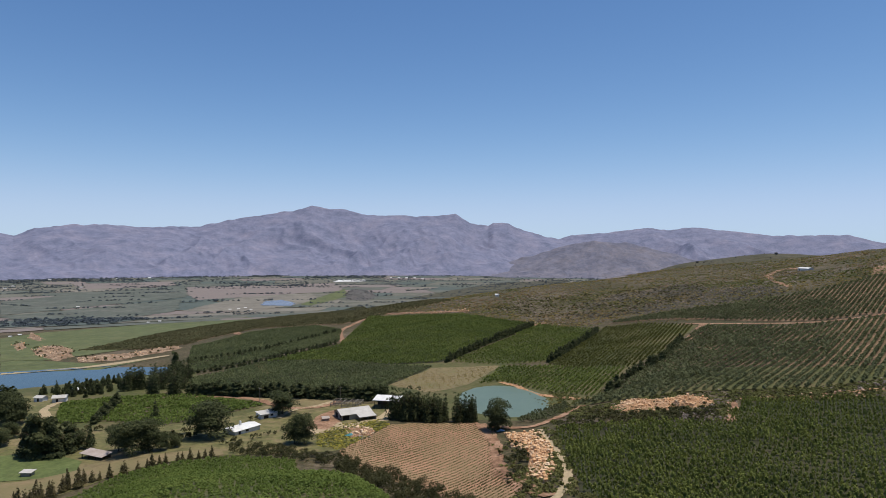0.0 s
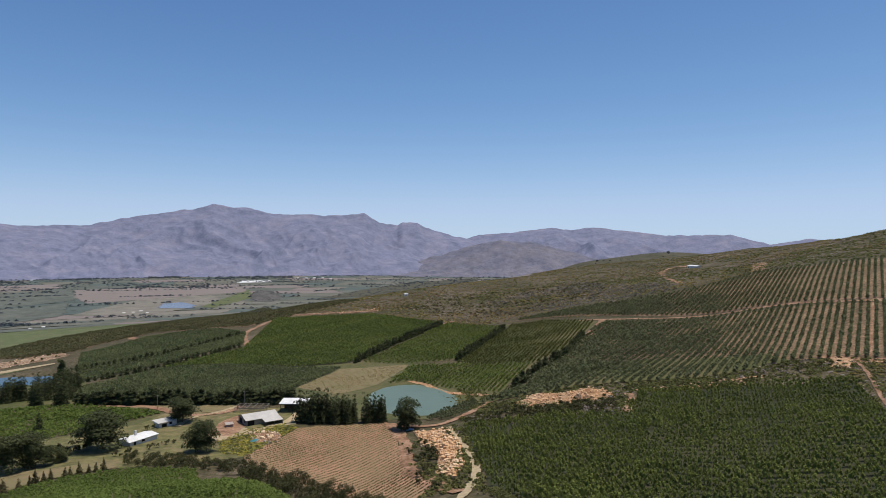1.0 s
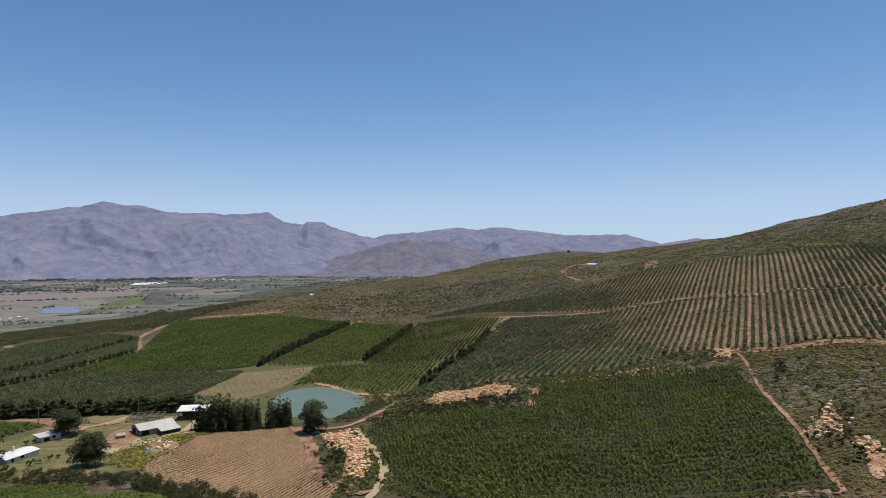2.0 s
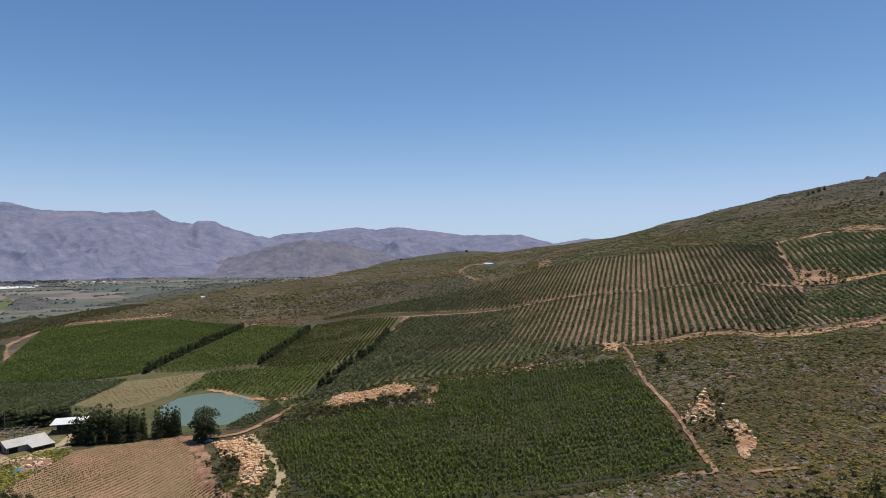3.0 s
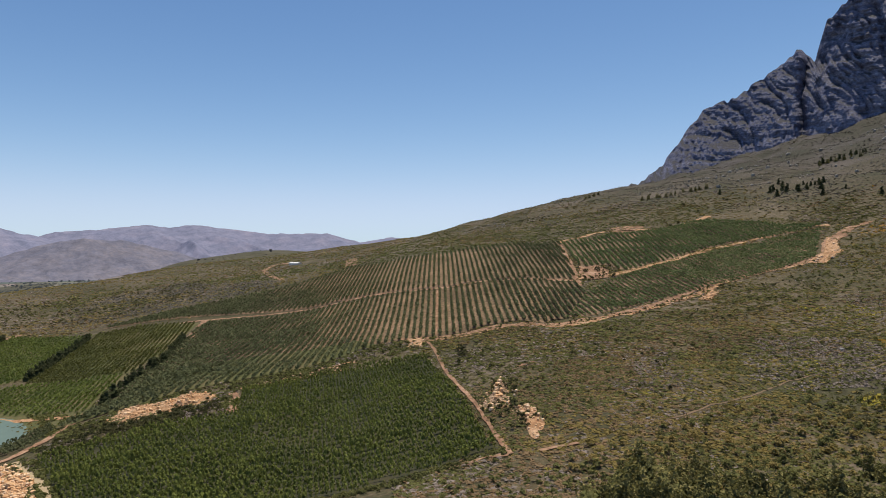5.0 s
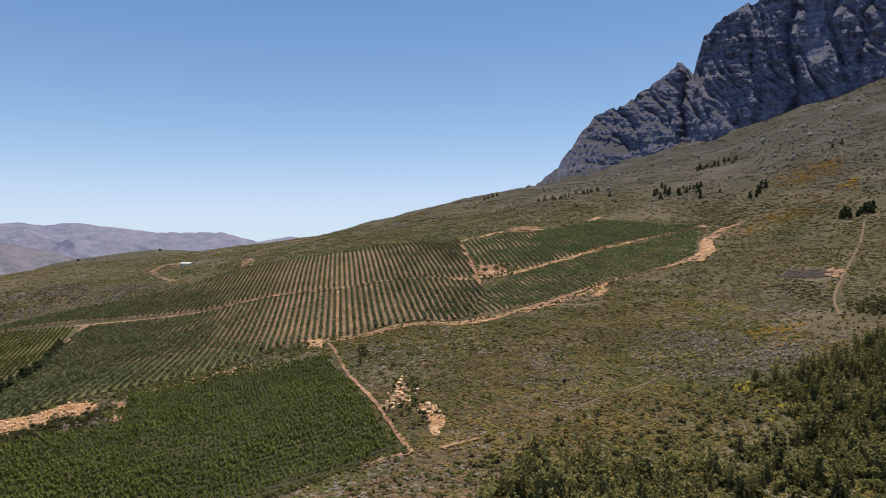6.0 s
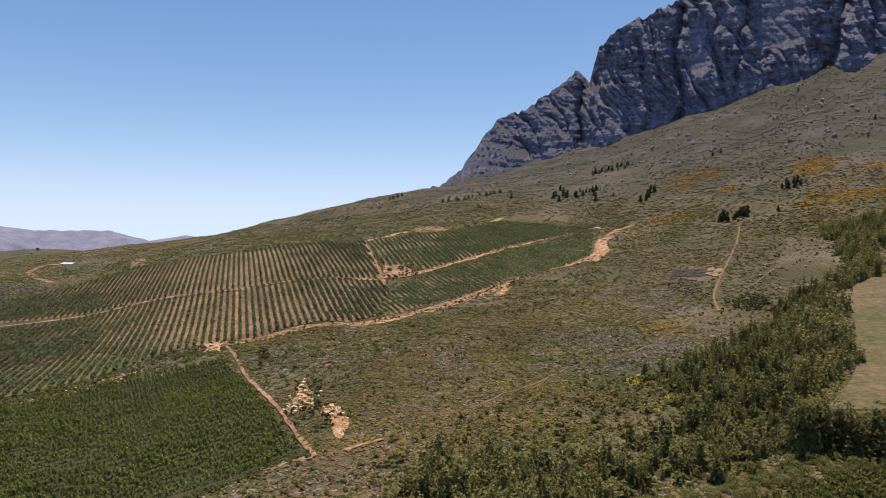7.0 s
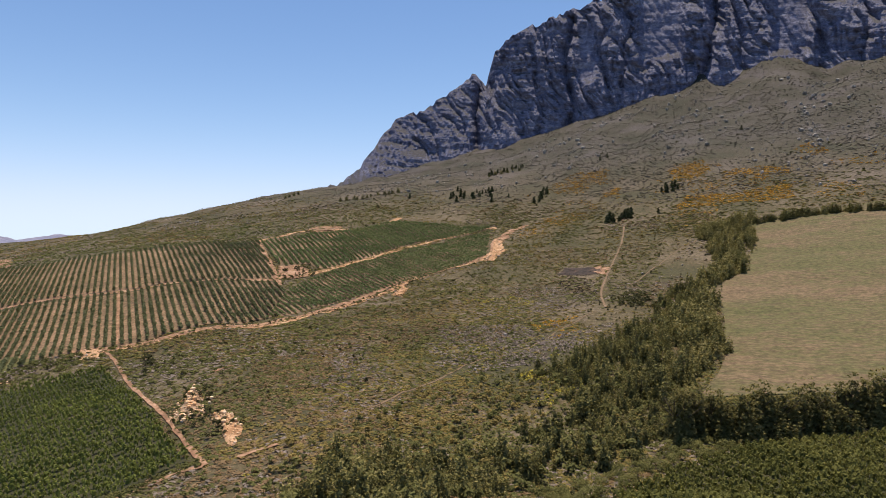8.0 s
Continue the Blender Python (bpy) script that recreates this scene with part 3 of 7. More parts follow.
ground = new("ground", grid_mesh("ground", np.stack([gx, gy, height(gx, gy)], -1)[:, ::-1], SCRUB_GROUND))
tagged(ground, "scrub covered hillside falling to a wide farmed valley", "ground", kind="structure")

# water
def pool(name, k, mat, label):
    cx, cy, rx, ry, turn, level = BASINS[k]
    a = np.linspace(0, 2 * math.pi, 73)[:-1]
    c, s = math.cos(turn), math.sin(turn)
    rim = [(cx + 1.2 * (rx * math.cos(t) * c - ry * math.sin(t) * s), cy + 1.2 * (rx * math.cos(t) * s + ry * math.sin(t) * c), level + 0.1) for t in a]
    ob = new(name, mesh_of(name, rim, [range(72)], mat))
    return tagged(ob, label, "water", kind="structure")


pool("water_pond", 0, WATER, "still green farm pond among the orchards")
pool("water_reservoir", 1, LAKE, "deep blue farm reservoir behind the trees")

# ---- far valley ----
drape("meadow", [(-409.0, 594.3), (-361.0, 592.7), (-310.0, 661.5), (-240.1, 752.1), (-184.9, 1465.9), (-324.1, 1400.0), (-443.3, 1043.8), (-566.9, 904.5), (-570.1, 828.3)], MEADOW, 0.5, 25, "green pasture on the valley side")

# ---- fields near ----
NEAR_ORCHARD = [(49.9, 286.2), (81.3, 277.9), (116.9, 263.2), (135.7, 289.8), (179.0, 277.2), (220.5, 255.5), (182.6, 194.8), (138.1, 127.6), (121.2, 135.1), (88.4, 148.1), (52.9, 139.8), (42.2, 194.0), (45.9, 234.6)]
drape("orchard_floor", NEAR_ORCHARD, SHADED_FLOOR, 0.2, 5, "soil and weeds under the orchard with painted shade")
crop("orchard", NEAR_ORCHARD, 121, 4.2, 1.5, 1.25, LEAF_DARK, "dense dark green orchard in close rows", BUSH_NEAR, tall=1.7, singles=172, loose=0.12)

UPPER = [(93.4, 346.1), (138.2, 410.4), (202.0, 498.6), (284.7, 437.0), (318.8, 360.9), (380.5, 275.0), (359.4, 252.9), (300.7, 226.6), (287.0, 230.3), (251.2, 275.0), (242.1, 288.4), (225.2, 303.6), (174.8, 302.0), (115.7, 316.5), (102.2, 316.9), (84.1, 327.9), (66.8, 331.8), (81.1, 345.6)]
STRIP = [(361.7, 253.1), (416.1, 259.7), (534.4, 235.6), (633.9, 196.0), (522.7, 166.1), (379.8, 208.0), (302.1, 226.4)]
drape("orchard_floor", STRIP, ROW_SOIL, 0.25, 6, "reddish soil and grass under the orchard strip")
crop("orchard", STRIP, 33, 4.0, 0.95, 1.75, LEAF_STRIP, "dusty green orchard strip above the track", ROW_FAR, tall=0.9, gap=0.01, loose=0.3)
drape("orchard_floor", UPPER, ROW_SOIL, 0.25, 6, "bare reddish soil between orchard rows")
drape("orchard_floor", [(66.8, 331.8), (81, 345), (93, 346), (127, 372), (140, 366), (168, 359), (205, 338), (225, 325), (225, 303.6), (174.8, 302), (115.7, 316.5), (102, 317), (84, 328)], ORCHARD_GRASS, 0.4, 6, "weedy grass between the lowest orchard rows")
crop("orchard", UPPER, 42, 4.0, 0.95, 1.9, LEAF_DUSTY, "dark green orchard rows running up the hillside", ROW_FAR, tall=1.0, gap=0.01, shift=2.0, loose=0.3, lanes=[((127.5, 372.8), (140.1, 367.2)), ((140.1, 367.2), (168.0, 360.2)), ((168.0, 360.2), (205.1, 338.7)), ((205.1, 338.7), (225.6, 326.1))])
UPPER_TOP = [(150.2, 588.6), (205.4, 533.3), (292.0, 448.3), (323.8, 366.5), (385.4, 280.2), (493.4, 377.9), (414.0, 493.3), (387.3, 572.3), (284.6, 582.2)]
drape("orchard_floor", UPPER_TOP, ROW_SOIL, 0.25, 6, "bare reddish soil between orchard rows")
crop("orchard", UPPER_TOP, 42, 4.0, 0.95, 1.8, LEAF_DUSTY, "dark green orchard rows running up the hillside", ROW_FAR, tall=1.1, gap=0.01, loose=0.3)
UPPER_RIGHT = [(492.1, 375.5), (564.8, 335.6), (653.4, 308.3), (648.5, 197.7), (555.0, 244.7), (426.2, 264.4), (434.6, 284.6), (418.1, 298.1)]
drape("orchard_floor", UPPER_RIGHT, ROW_SOIL, 0.25, 6, "bare reddish soil between orchard rows")
crop("orchard", UPPER_RIGHT, 45, 4.4, 0.95, 2.0, LEAF_STRIP, "young orchard rows below the scrub", ROW_FAR, tall=1.0, gap=0.01, loose=0.3)

GREEN_BLOCK = "dense green orchard block on the valley side"
DUSTY_BLOCK = "dusty grey-green orchard block on the valley side"
MIDDLE = [
    ([(-87.8, 582.9), (-82.4, 729.9), (23.0, 720.6), (89.6, 631.7), (7.1, 483.9), (-1.3, 465.0), (-40.5, 459.2), (-94.8, 483.3), (-136.3, 495.1), (-88.4, 548.9)], 42, 2.8, LEAF_GREEN, SHADED_FLOOR, GREEN_BLOCK),
    ([(-137.2, 490.7), (-93.9, 478.4), (-40.1, 455.2), (-7.2, 450.4), (-33.6, 389.6), (-34.2, 377.5), (-72.5, 370.0), (-148.2, 389.3), (-174.6, 438.5)], 42, 2.6, LEAF_DUSK, SHADED_FLOOR, DUSTY_BLOCK),
    ([(-225.6, 572.7), (-247.5, 635.5), (-210.4, 697.4), (-131.9, 671.7), (-99.4, 634.3), (-91.8, 569.7), (-140.9, 512.0), (-185.2, 465.0)], 42, 2.6, LEAF_DUSK, SHADED_FLOOR, DUSTY_BLOCK),
]
MIDDLE += [
    ([(6.8, 464.4), (94.9, 630.4), (140.5, 568.4), (76.6, 454.6), (40.4, 452.2)], 29.5, 3.3, LEAF_GREEN, ORCHARD_GRASS, GREEN_BLOCK),
    ([(80.4, 453.4), (142.4, 565.9), (167.7, 551.0), (199.8, 503.8), (150.7, 432.5), (117.9, 398.4), (72.2, 440.1)], 29.5, 3.1, LEAF_OLIVE_ROW, ORCHARD_GRASS, "yellow-green orchard rows with grass between them"),
    ([(41.7, 444.5), (71.9, 438.1), (117.0, 397.7), (81.6, 348.1), (51.2, 383.6), (35.8, 400.4), (19.6, 392.0)], 29.5, 3.3, LEAF_GREEN, ORCHARD_GRASS, GREEN_BLOCK),
]
for outline, az, apart, mat, floor, label in MIDDLE:
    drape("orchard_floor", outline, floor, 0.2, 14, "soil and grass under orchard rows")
    crop("orchard", outline, az, apart, 1.25, 1.0, mat, label, BUSH_MID, tall=1.3, loose=0.3)
track("track", [(-85.9, 570.6), (-51.4, 565.2), (-21.5, 564.1)], 2.0, DIRT, "faint dirt lane between orchard blocks", 0.3)
drape("fallow_field", [(-32.2, 393.2), (-7.2, 446.4), (40.1, 448.7), (16.2, 393.7), (-7.5, 370.9)], DRY_GRASS, 0.3, 10, "pale dry fallow field beside the pond")
crop("stubble", [(-32.2, 393.2), (-7.1, 444.4), (39.1, 446.8), (15.6, 395.7), (-7.6, 372.4)], 60, 2.8, 0.6, 0.4, LEAF_OLIVE, "dry stubble rows on the fallow field", BUSH_FAR, tall=1.0, gap=0.3, rowname="stubble_line", category="field")

BARE = [(-42.2, 262.6), (-25.0, 306.0), (15.5, 309.6), (19.7, 282.8), (19.3, 238.2), (27.4, 204.2), (18.4, 194.1), (-4.2, 214.0), (-29.6, 235.7)]
drape("vineyard_floor", BARE, BARE_SOIL, 0.25, 8, "bare brown soil of a young vineyard")
crop("vineyard", BARE, 42, 2.2, 0.5, 0.24, LEAF_VINE_YOUNG, "young vineyard with small vines in close rows", BUSH_FAR, tall=2.4, gap=0.08, loose=0.5, rowname="vine_hedge", category="vineyard")
KNOLL = [(-117.6, 198.8), (-110.5, 221.5), (-93.9, 236.0), (-75.8, 244.5), (-56.5, 244.6), (-22.8, 142.2), (-17.8, 197.7), (-6.5, 89.8), (-83.6, 139.3)]
drape("vineyard_floor", KNOLL, ORCHARD_GRASS, 0.25, 8, "green cover between the vines")
crop("vineyard", KNOLL, 70, 2.4, 1.3, 1.0, LEAF_VINE, "lush green vineyard on a rounded knoll", BUSH_FINE, rowname="vine_hedge", category="vineyard")
LEFT_VINES = [(-186.8, 308.9), (-213.8, 361.5), (-194.1, 372.4), (-152.4, 382.8), (-95.0, 345.2), (-122.1, 313.6), (-131.6, 303.7), (-164.7, 313.4)]
drape("vineyard_floor", LEFT_VINES, SOIL, 0.25, 8, "green cover between the vines")
crop("vineyard", LEFT_VINES, 80, 2.6, 1.6, 1.1, LEAF_VINE, "bright green vineyard block below the reservoir", BUSH_FAR, rowname="vine_hedge", category="vineyard")
HAYFIELD = [(234.5, -1.5), (282.8, -11.8), (354.7, -13.4), (405.9, -7.6), (468.7, -34.5), (570.6, -39.7), (601.0, -73.5), (611.2, -142.2), (623.3, -230.4), (255.4, -95.0), (248.7, -58.4), (239.2, -29.7)]
drape("hay_field", HAYFIELD, HAY, 0.3, 4, "mown brown and green hay field edged by trees")

RIGHT_ORCHARD = [(112, 10), (143, 15.5), (163, 5.5), (174, -6), (186, -14), (203, -46), (214, -68.5), (152.7, -52.7), (101.6, -19.6)]
drape("orchard_floor", RIGHT_ORCHARD, SHADED_FLOOR, 0.2, 5, "weedy soil under the lower orchard with painted shade")
crop("orchard", RIGHT_ORCHARD, 58, 2.9, 1.35, 1.3, LEAF_ROUND, "bright green orchard below the windbreak", BUSH_FINE, tall=1.7)

POND_ROWS = [(34.7, 306.0), (48.9, 332.9), (65.1, 341.4), (66.8, 331.8), (47.1, 302.9)]
drape("orchard_floor", POND_ROWS, SOIL, 0.2, 6, "dark soil under a small planting")
crop("orchard", POND_ROWS, 70, 3.2, 1.2, 1.2, LEAF_DUSTY, "small dark planting between the pond and the track", BUSH_NEAR, tall=1.3)

# ---- tracks ----
track("track", [(236.8, 297.2), (239.4, 275.6), (194.2, 207.3), (163.2, 159.2), (134.2, 119.3)], 1.5, DIRT, "orange dirt track beside the orchard")
track("track", [(236.8, 297.2), (257.1, 259.1), (291.4, 222.3), (362.8, 206.5), (451.2, 196.1), (522.7, 166.1), (590.9, 177.5), (646.6, 169.6)], 4.4, DIRT, "orange dirt track below the hillside orchard")

# ---- mountains ----
def range_of(name, skyline, near, far, floor, mat, label, seed, relief, steps=84):
    """A range whose crest stands at the given bearings and rises, with spurs that run down from it."""
    az = np.arange(skyline[0][0], skyline[-1][0], 0.1)
    rise = np.interp(az, [a for a, _ in skyline], [e for _, e in skyline])
    side = np.radians(az) * far
    pts = np.zeros((len(az), steps, 3))
    for j in range(steps):
        u = j / (steps - 6) if j < steps - 5 else 1.0
        back = max(0, j - (steps - 6))
        r = near + (far - near) * u + back * 120
        x, y = np.sin(np.radians(az)) * r, np.cos(np.radians(az)) * r
        crest = EYE + far * np.tan(np.radians(rise))
        bent = side + 130 * rough(side, side * 0 + r, 420, seed + 3) + 45 * rough(side, side * 0 + r, 150, seed + 4)
        spur = 0 * az
        for size, share, skew in ((520, 0.55, 0.7), (210, 0.28, -0.6), (85, 0.12, 0.4), (34, 0.05, 0.2)):
            spur = spur + share * (1 - np.abs(rough(bent + skew * r, side * 0 + r * 0.4, size, seed + size))) ** 1.5
        z = floor + (crest - floor) * u ** 1.45 + (spur - 0.45) * relief * math.sin(math.pi * u ** 0.8) * (crest - floor) / 300
        if back:
            z = crest - back * 40
        if 0.95 < u <= 1.0 and not back:
            z = z + 4 * rough(x, y, 60, seed + 5) + 3 * rough(x, y, 25, seed + 6)
        pts[:, j] = np.column_stack([x, y, z])
    ob = new(name, grid_mesh(name, pts[:, ::-1], mat))
    return tagged(ob, label, "mountain", kind="structure")


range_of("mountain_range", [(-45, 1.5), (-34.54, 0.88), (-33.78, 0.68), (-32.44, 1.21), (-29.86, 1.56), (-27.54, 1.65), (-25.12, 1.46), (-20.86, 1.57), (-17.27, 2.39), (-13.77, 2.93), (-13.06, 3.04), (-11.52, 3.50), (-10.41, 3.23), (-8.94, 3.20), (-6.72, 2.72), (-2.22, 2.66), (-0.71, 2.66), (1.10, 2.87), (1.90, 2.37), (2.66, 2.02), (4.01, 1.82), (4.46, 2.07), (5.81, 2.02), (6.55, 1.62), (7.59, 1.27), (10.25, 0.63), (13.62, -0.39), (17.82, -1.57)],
         3150, 4200, -62, HAZED_FAR_ROCK, "hazy blue-grey mountain range beyond the valley", 50, 135)
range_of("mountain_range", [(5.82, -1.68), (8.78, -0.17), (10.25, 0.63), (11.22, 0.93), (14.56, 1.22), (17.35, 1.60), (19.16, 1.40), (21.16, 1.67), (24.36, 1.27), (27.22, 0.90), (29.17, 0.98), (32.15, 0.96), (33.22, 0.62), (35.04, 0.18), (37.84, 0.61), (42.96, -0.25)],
         3300, 4450, -62, HAZED_FAR_ROCK, "hazy blue-grey mountain range beyond the valley", 70, 140)

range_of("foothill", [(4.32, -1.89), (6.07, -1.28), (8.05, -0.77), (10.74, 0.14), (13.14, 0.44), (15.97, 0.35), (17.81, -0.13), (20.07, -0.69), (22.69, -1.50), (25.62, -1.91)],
         2950, 3500, -62, HAZED_HILL, "brownish hazy foothill before the mountains", 90, 130)
# the near massif
CREST = [(57.46, 4.21), (59.40, 5.23), (61.12, 6.34), (62.75, 8.72), (64.34, 11.03), (66.94, 11.73), (68.59, 12.80), (71.09, 14.64), (72.35, 13.73), (73.14, 16.51), (74.57, 17.75), (77.28, 18.64), (80.19, 19.63), (82.09, 20.36), (88.52, 20.83), (96.84, 20.81), (102.97, 19.99), (112, 26.0)]
FOOT = [(57.46, 4.06), (59.40, 4.98), (61.37, 6.10), (66.86, 7.05), (73.37, 8.77), (77.33, 9.68), (81.67, 10.98), (88.57, 12.43), (92.87, 13.60), (98.80, 13.43), (103.01, 14.34), (112, 15.0)]
az = np.arange(CREST[0][0], 112, 0.075)
along = az * 24.0
flat0 = along * 0
top_el = np.interp(az, [a for a, _ in CREST], [e for _, e in CREST]) + 0.2 * rough(along, flat0, 22, 88) + 0.16 * rough(along, flat0, 7, 89)
foot_el = np.interp(az, [a for a, _ in FOOT], [e for _, e in FOOT]) - 1.6
# the spur lies back and carries heath on its benches; the main wall stands steep
lie_back = np.interp(az, [57, 66, 71, 73.5, 112], [150, 150, 140, 105, 105])
# gullies (bearing, width, depth, lean) and smooth recessed walls (bearing, width, depth, lower and upper edge)
GULLIES = [(71.8, 0.7, 50, 0.1), (76.6, 0.5, 14, -0.2), (79.7, 0.7, 34, 0.1), (82.8, 0.5, 20, -0.25), (84.4, 0.4, 14, 0.2), (90.7, 0.9, 44, 0.22), (93.4, 0.5, 18, -0.25), (98.6, 0.9, 36, -0.25), (101.5, 0.6, 24, 0.2)]
RECESSES = [(87.2, 1.9, 34, 0.42, 1.2), (96.9, 1.5, 38, 0.3, 1.2), (81.2, 0.9, 18, 0.4, 0.9)]
rows = 210
cliff = np.zeros((len(az), rows, 3))
for j in range(rows):
    u = j / (rows - 12)
    v = min(u, 1)
    el = foot_el + (top_el - foot_el) * v
    r = 1330 + lie_back * v
    zz = EYE + r * np.tan(np.radians(el))
    lean = along + 0.3 * zz + 30 * rough(along, zz, 110, 90) * 0.5 + 8 * rough(along, zz, 40, 97)
    ribs, bold = 0 * along, np.interp(az, [57, 71, 74.5], [0.7, 0.8, 1.0])
    for size, depth, seed in ((150, 30, 80), (58, 16, 81), (23, 14, 82), (9, 8, 84)):
        ribs = ribs + bold * depth * (1 - np.abs(rough(lean, zz * 0.33, size, seed))) ** 3
    for at, wide, depth, tilt in GULLIES:
        d = np.abs(az - at - tilt * (zz - 450) / 60 - 0.6 * rough(zz, flat0 + at * 9, 45, 91)) / wide
        ribs = ribs + depth * np.clip(1 - d, 0, 1) ** 1.5
    wall = 0 * along
    for at, wide, depth, low, high in RECESSES:
        k = np.clip((wide - np.abs(az - at)) / 0.5, 0, 1) * np.clip((v - low) / 0.06, 0, 1) * np.clip((high - v) / 0.1, 0, 1)
        ribs, wall = ribs * (1 - 0.8 * k) + depth * k, np.maximum(wall, k)
    # beds of sandstone: thick courses with benches, thinner ones between them
    dip = zz + 0.1 * along + 5 * rough(along, zz * 0, 90, 87)
    shelf = 0 * along
    for thick, out, seed in ((46, 20, 92), (17, 9, 93), (6.5, 3.4, 94)):
        band = dip / thick + 0.5 * rough(along, zz, 2.2 * thick, seed)
        shelf = shelf + (np.floor(band) + (band % 1) ** 4 - band) * out * (0.55 + 0.45 * rough(along, zz, 45, seed + 3))
    grain = rough(lean, zz * 0.6, 5, 85) * 2.8 + rough(along, zz, 2.6, 86) * 1.6
    if u <= 1:
        brow = r = r + (ribs + (shelf + grain) * (1 - 0.75 * wall) - 30) * min(1, 0.3 + 2 * u)
    else:
        r = brow + (u - 1) * 2500
    z = EYE + r * np.tan(np.radians(el)) - max(0, u - 1) * 900
    cliff[:, j] = np.column_stack([np.sin(np.radians(az)) * r, np.cos(np.radians(az)) * r, z])
massif = new("mountain", grid_mesh("mountain", cliff[:, ::-1], HAZED_ROCK, smooth=False))
tagged(massif, "steep grey sandstone cliff massif above the slope", "mountain", kind="structure")

# ---- vegetation kinds ----
def trunk_bmesh(tall, thick, seed, limbs=4):
    g = random.Random(seed)
    bm = bmesh.new()

    def stem(a, b, r0, r1):
        a, b = Vector(a), Vector(b)
        turn = (b - a).to_track_quat("Z", "Y").to_matrix()
        rings = []
        for p, r in ((a, r0), ((a + b) / 2 + turn @ Vector((g.uniform(-.1, .1) * tall * .2, 0, 0)), (r0 + r1) / 2), (b, r1)):
            rings.append([bm.verts.new(p + turn @ Vector((r * math.cos(k * 1.047), r * math.sin(k * 1.047), 0))) for k in range(6)])
        for lo, hi in zip(rings, rings[1:]):
            for k in range(6):
                bm.faces.new((lo[k], lo[(k + 1) % 6], hi[(k + 1) % 6], hi[k]))

    stem((0, 0, -0.4), (0, 0, tall * 0.72), thick, thick * 0.3)
    for k in range(limbs):
        a = k * 6.28 / limbs + g.uniform(-.5, .5)
        z = tall * g.uniform(0.25, 0.5)
        stem((0, 0, z), (math.cos(a) * tall * 0.24, math.sin(a) * tall * 0.24, z + tall * 0.25), thick * 0.45, thick * 0.12)
    return bm


def spires(g, count, reach, low, high):
    """Upright shoots side by side, each tapering to its tip."""
    out = []
    for a, s, tip in zip(g.uniform(0, 6.28, count), g.uniform(0, 1.1, count), g.uniform(low, high, count)):
        for z in np.linspace(0.06, 0.95, 6):
            out.append((reach * s * math.cos(a) * (1 + 0.2 * z), reach * s * math.sin(a) * (1 + 0.2 * z), z * tip, 0.13 * (1.22 - z), 0.125 * (1.15 - 0.7 * z)))
    return out


def tree_kind(kind, seed, mat, name=""):
    """One tree of height 1 with its trunk and crown, to be copied at any size."""
    g = np.random.default_rng(seed)
    top = new(name or {"broad": "broadleaf_tree", "slim": "casuarina", "cone": "conifer", "bushy": "bushy_tree"}[kind])
    if kind == "broad":
        lumps = [(0.25 * math.cos(a) * s, 0.25 * math.sin(a) * s, z, q, q * 0.85) for a, s, z, q in zip(g.uniform(0, 6.28, 14), g.uniform(0.2, 1.3, 14), g.uniform(0.1, 0.78, 14), g.uniform(0.16, 0.26, 14))]
        lumps += [(0, 0, 0.22, 0.26, 0.2), (0, 0, 0.42, 0.32, 0.28), (0, 0, 0.66, 0.28, 0.25)]
        leaves = tuft(5200, 0.023, lumps, seed)
    elif kind == "slim":
        lumps = [(g.normal(0, 0.04), g.normal(0, 0.04), z, 0.19 * math.sqrt(1.03 - z) * g.uniform(0.85, 1.2), 0.12) for z in np.linspace(0.04, 0.9, 12)]
        leaves = tuft(800, 0.045, lumps, seed)
    elif kind == "grove":
        lumps = [(g.normal(0, 0.05), g.normal(0, 0.05), z, 0.19 * math.sqrt(1.03 - z) * g.uniform(0.85, 1.2), 0.12) for z in np.linspace(0.04, 0.9, 14)]
        leaves = tuft(2600, 0.024, lumps, seed)
    elif kind == "poplar":
        lumps = spires(g, 7, 0.15, 0.72, 0.98)
        leaves = tuft(1500, 0.023, lumps, seed)
    elif kind == "cone":
        lumps = [(g.normal(0, 0.02), g.normal(0, 0.02), z, 0.24 * (1.06 - z) * g.uniform(0.8, 1.2), 0.09) for z in np.linspace(0.1, 0.97, 11)]
        leaves = tuft(600, 0.036, lumps, seed)
    else:
        lumps = spires(g, 9, 0.22, 0.55, 1.0)
        leaves = tuft(950, 0.036, lumps, seed)
    part("trunk", trunk_bmesh(1.0, 0.022, seed), BARK, top)
    crown = new("crown", leaves_mesh("crown", leaves, mat))
    crown.parent = top
    return top


KINDS = {
    "broad": [tree_kind("broad", 100 + i, LEAF_TREE) for i in range(4)],
    "slim": [tree_kind("slim", 120 + i, LEAF_TREE) for i in range(4)],
    "cone": [tree_kind("cone", 140 + i, LEAF_TREE) for i in range(3)],
    "hedge": [tree_kind("slim", 130 + i, LEAF_TREE, "windbreak_tree") for i in range(4)],
    "pine": [tree_kind("slim", 170 + i, LEAF_TREE, "pine") for i in range(4)],
    "grove": [tree_kind("grove", 195 + i, LEAF_TREE, "casuarina") for i in range(4)],
    "upright": [tree_kind("poplar", 240 + i, LEAF_TREE, "casuarina") for i in range(4)],
    "cypress": [tree_kind("cone", 190 + i, LEAF_CYPRESS, "cypress") for i in range(3)],
    "poplar": [tree_kind("poplar", 180 + i, LEAF_POPLAR, "poplar") for i in range(4)],
    "bushy": [tree_kind("bushy", 160 + i, LEAF_BUSHY) for i in range(6)],
}
FREE = {k: list(v) for k, v in KINDS.items()}


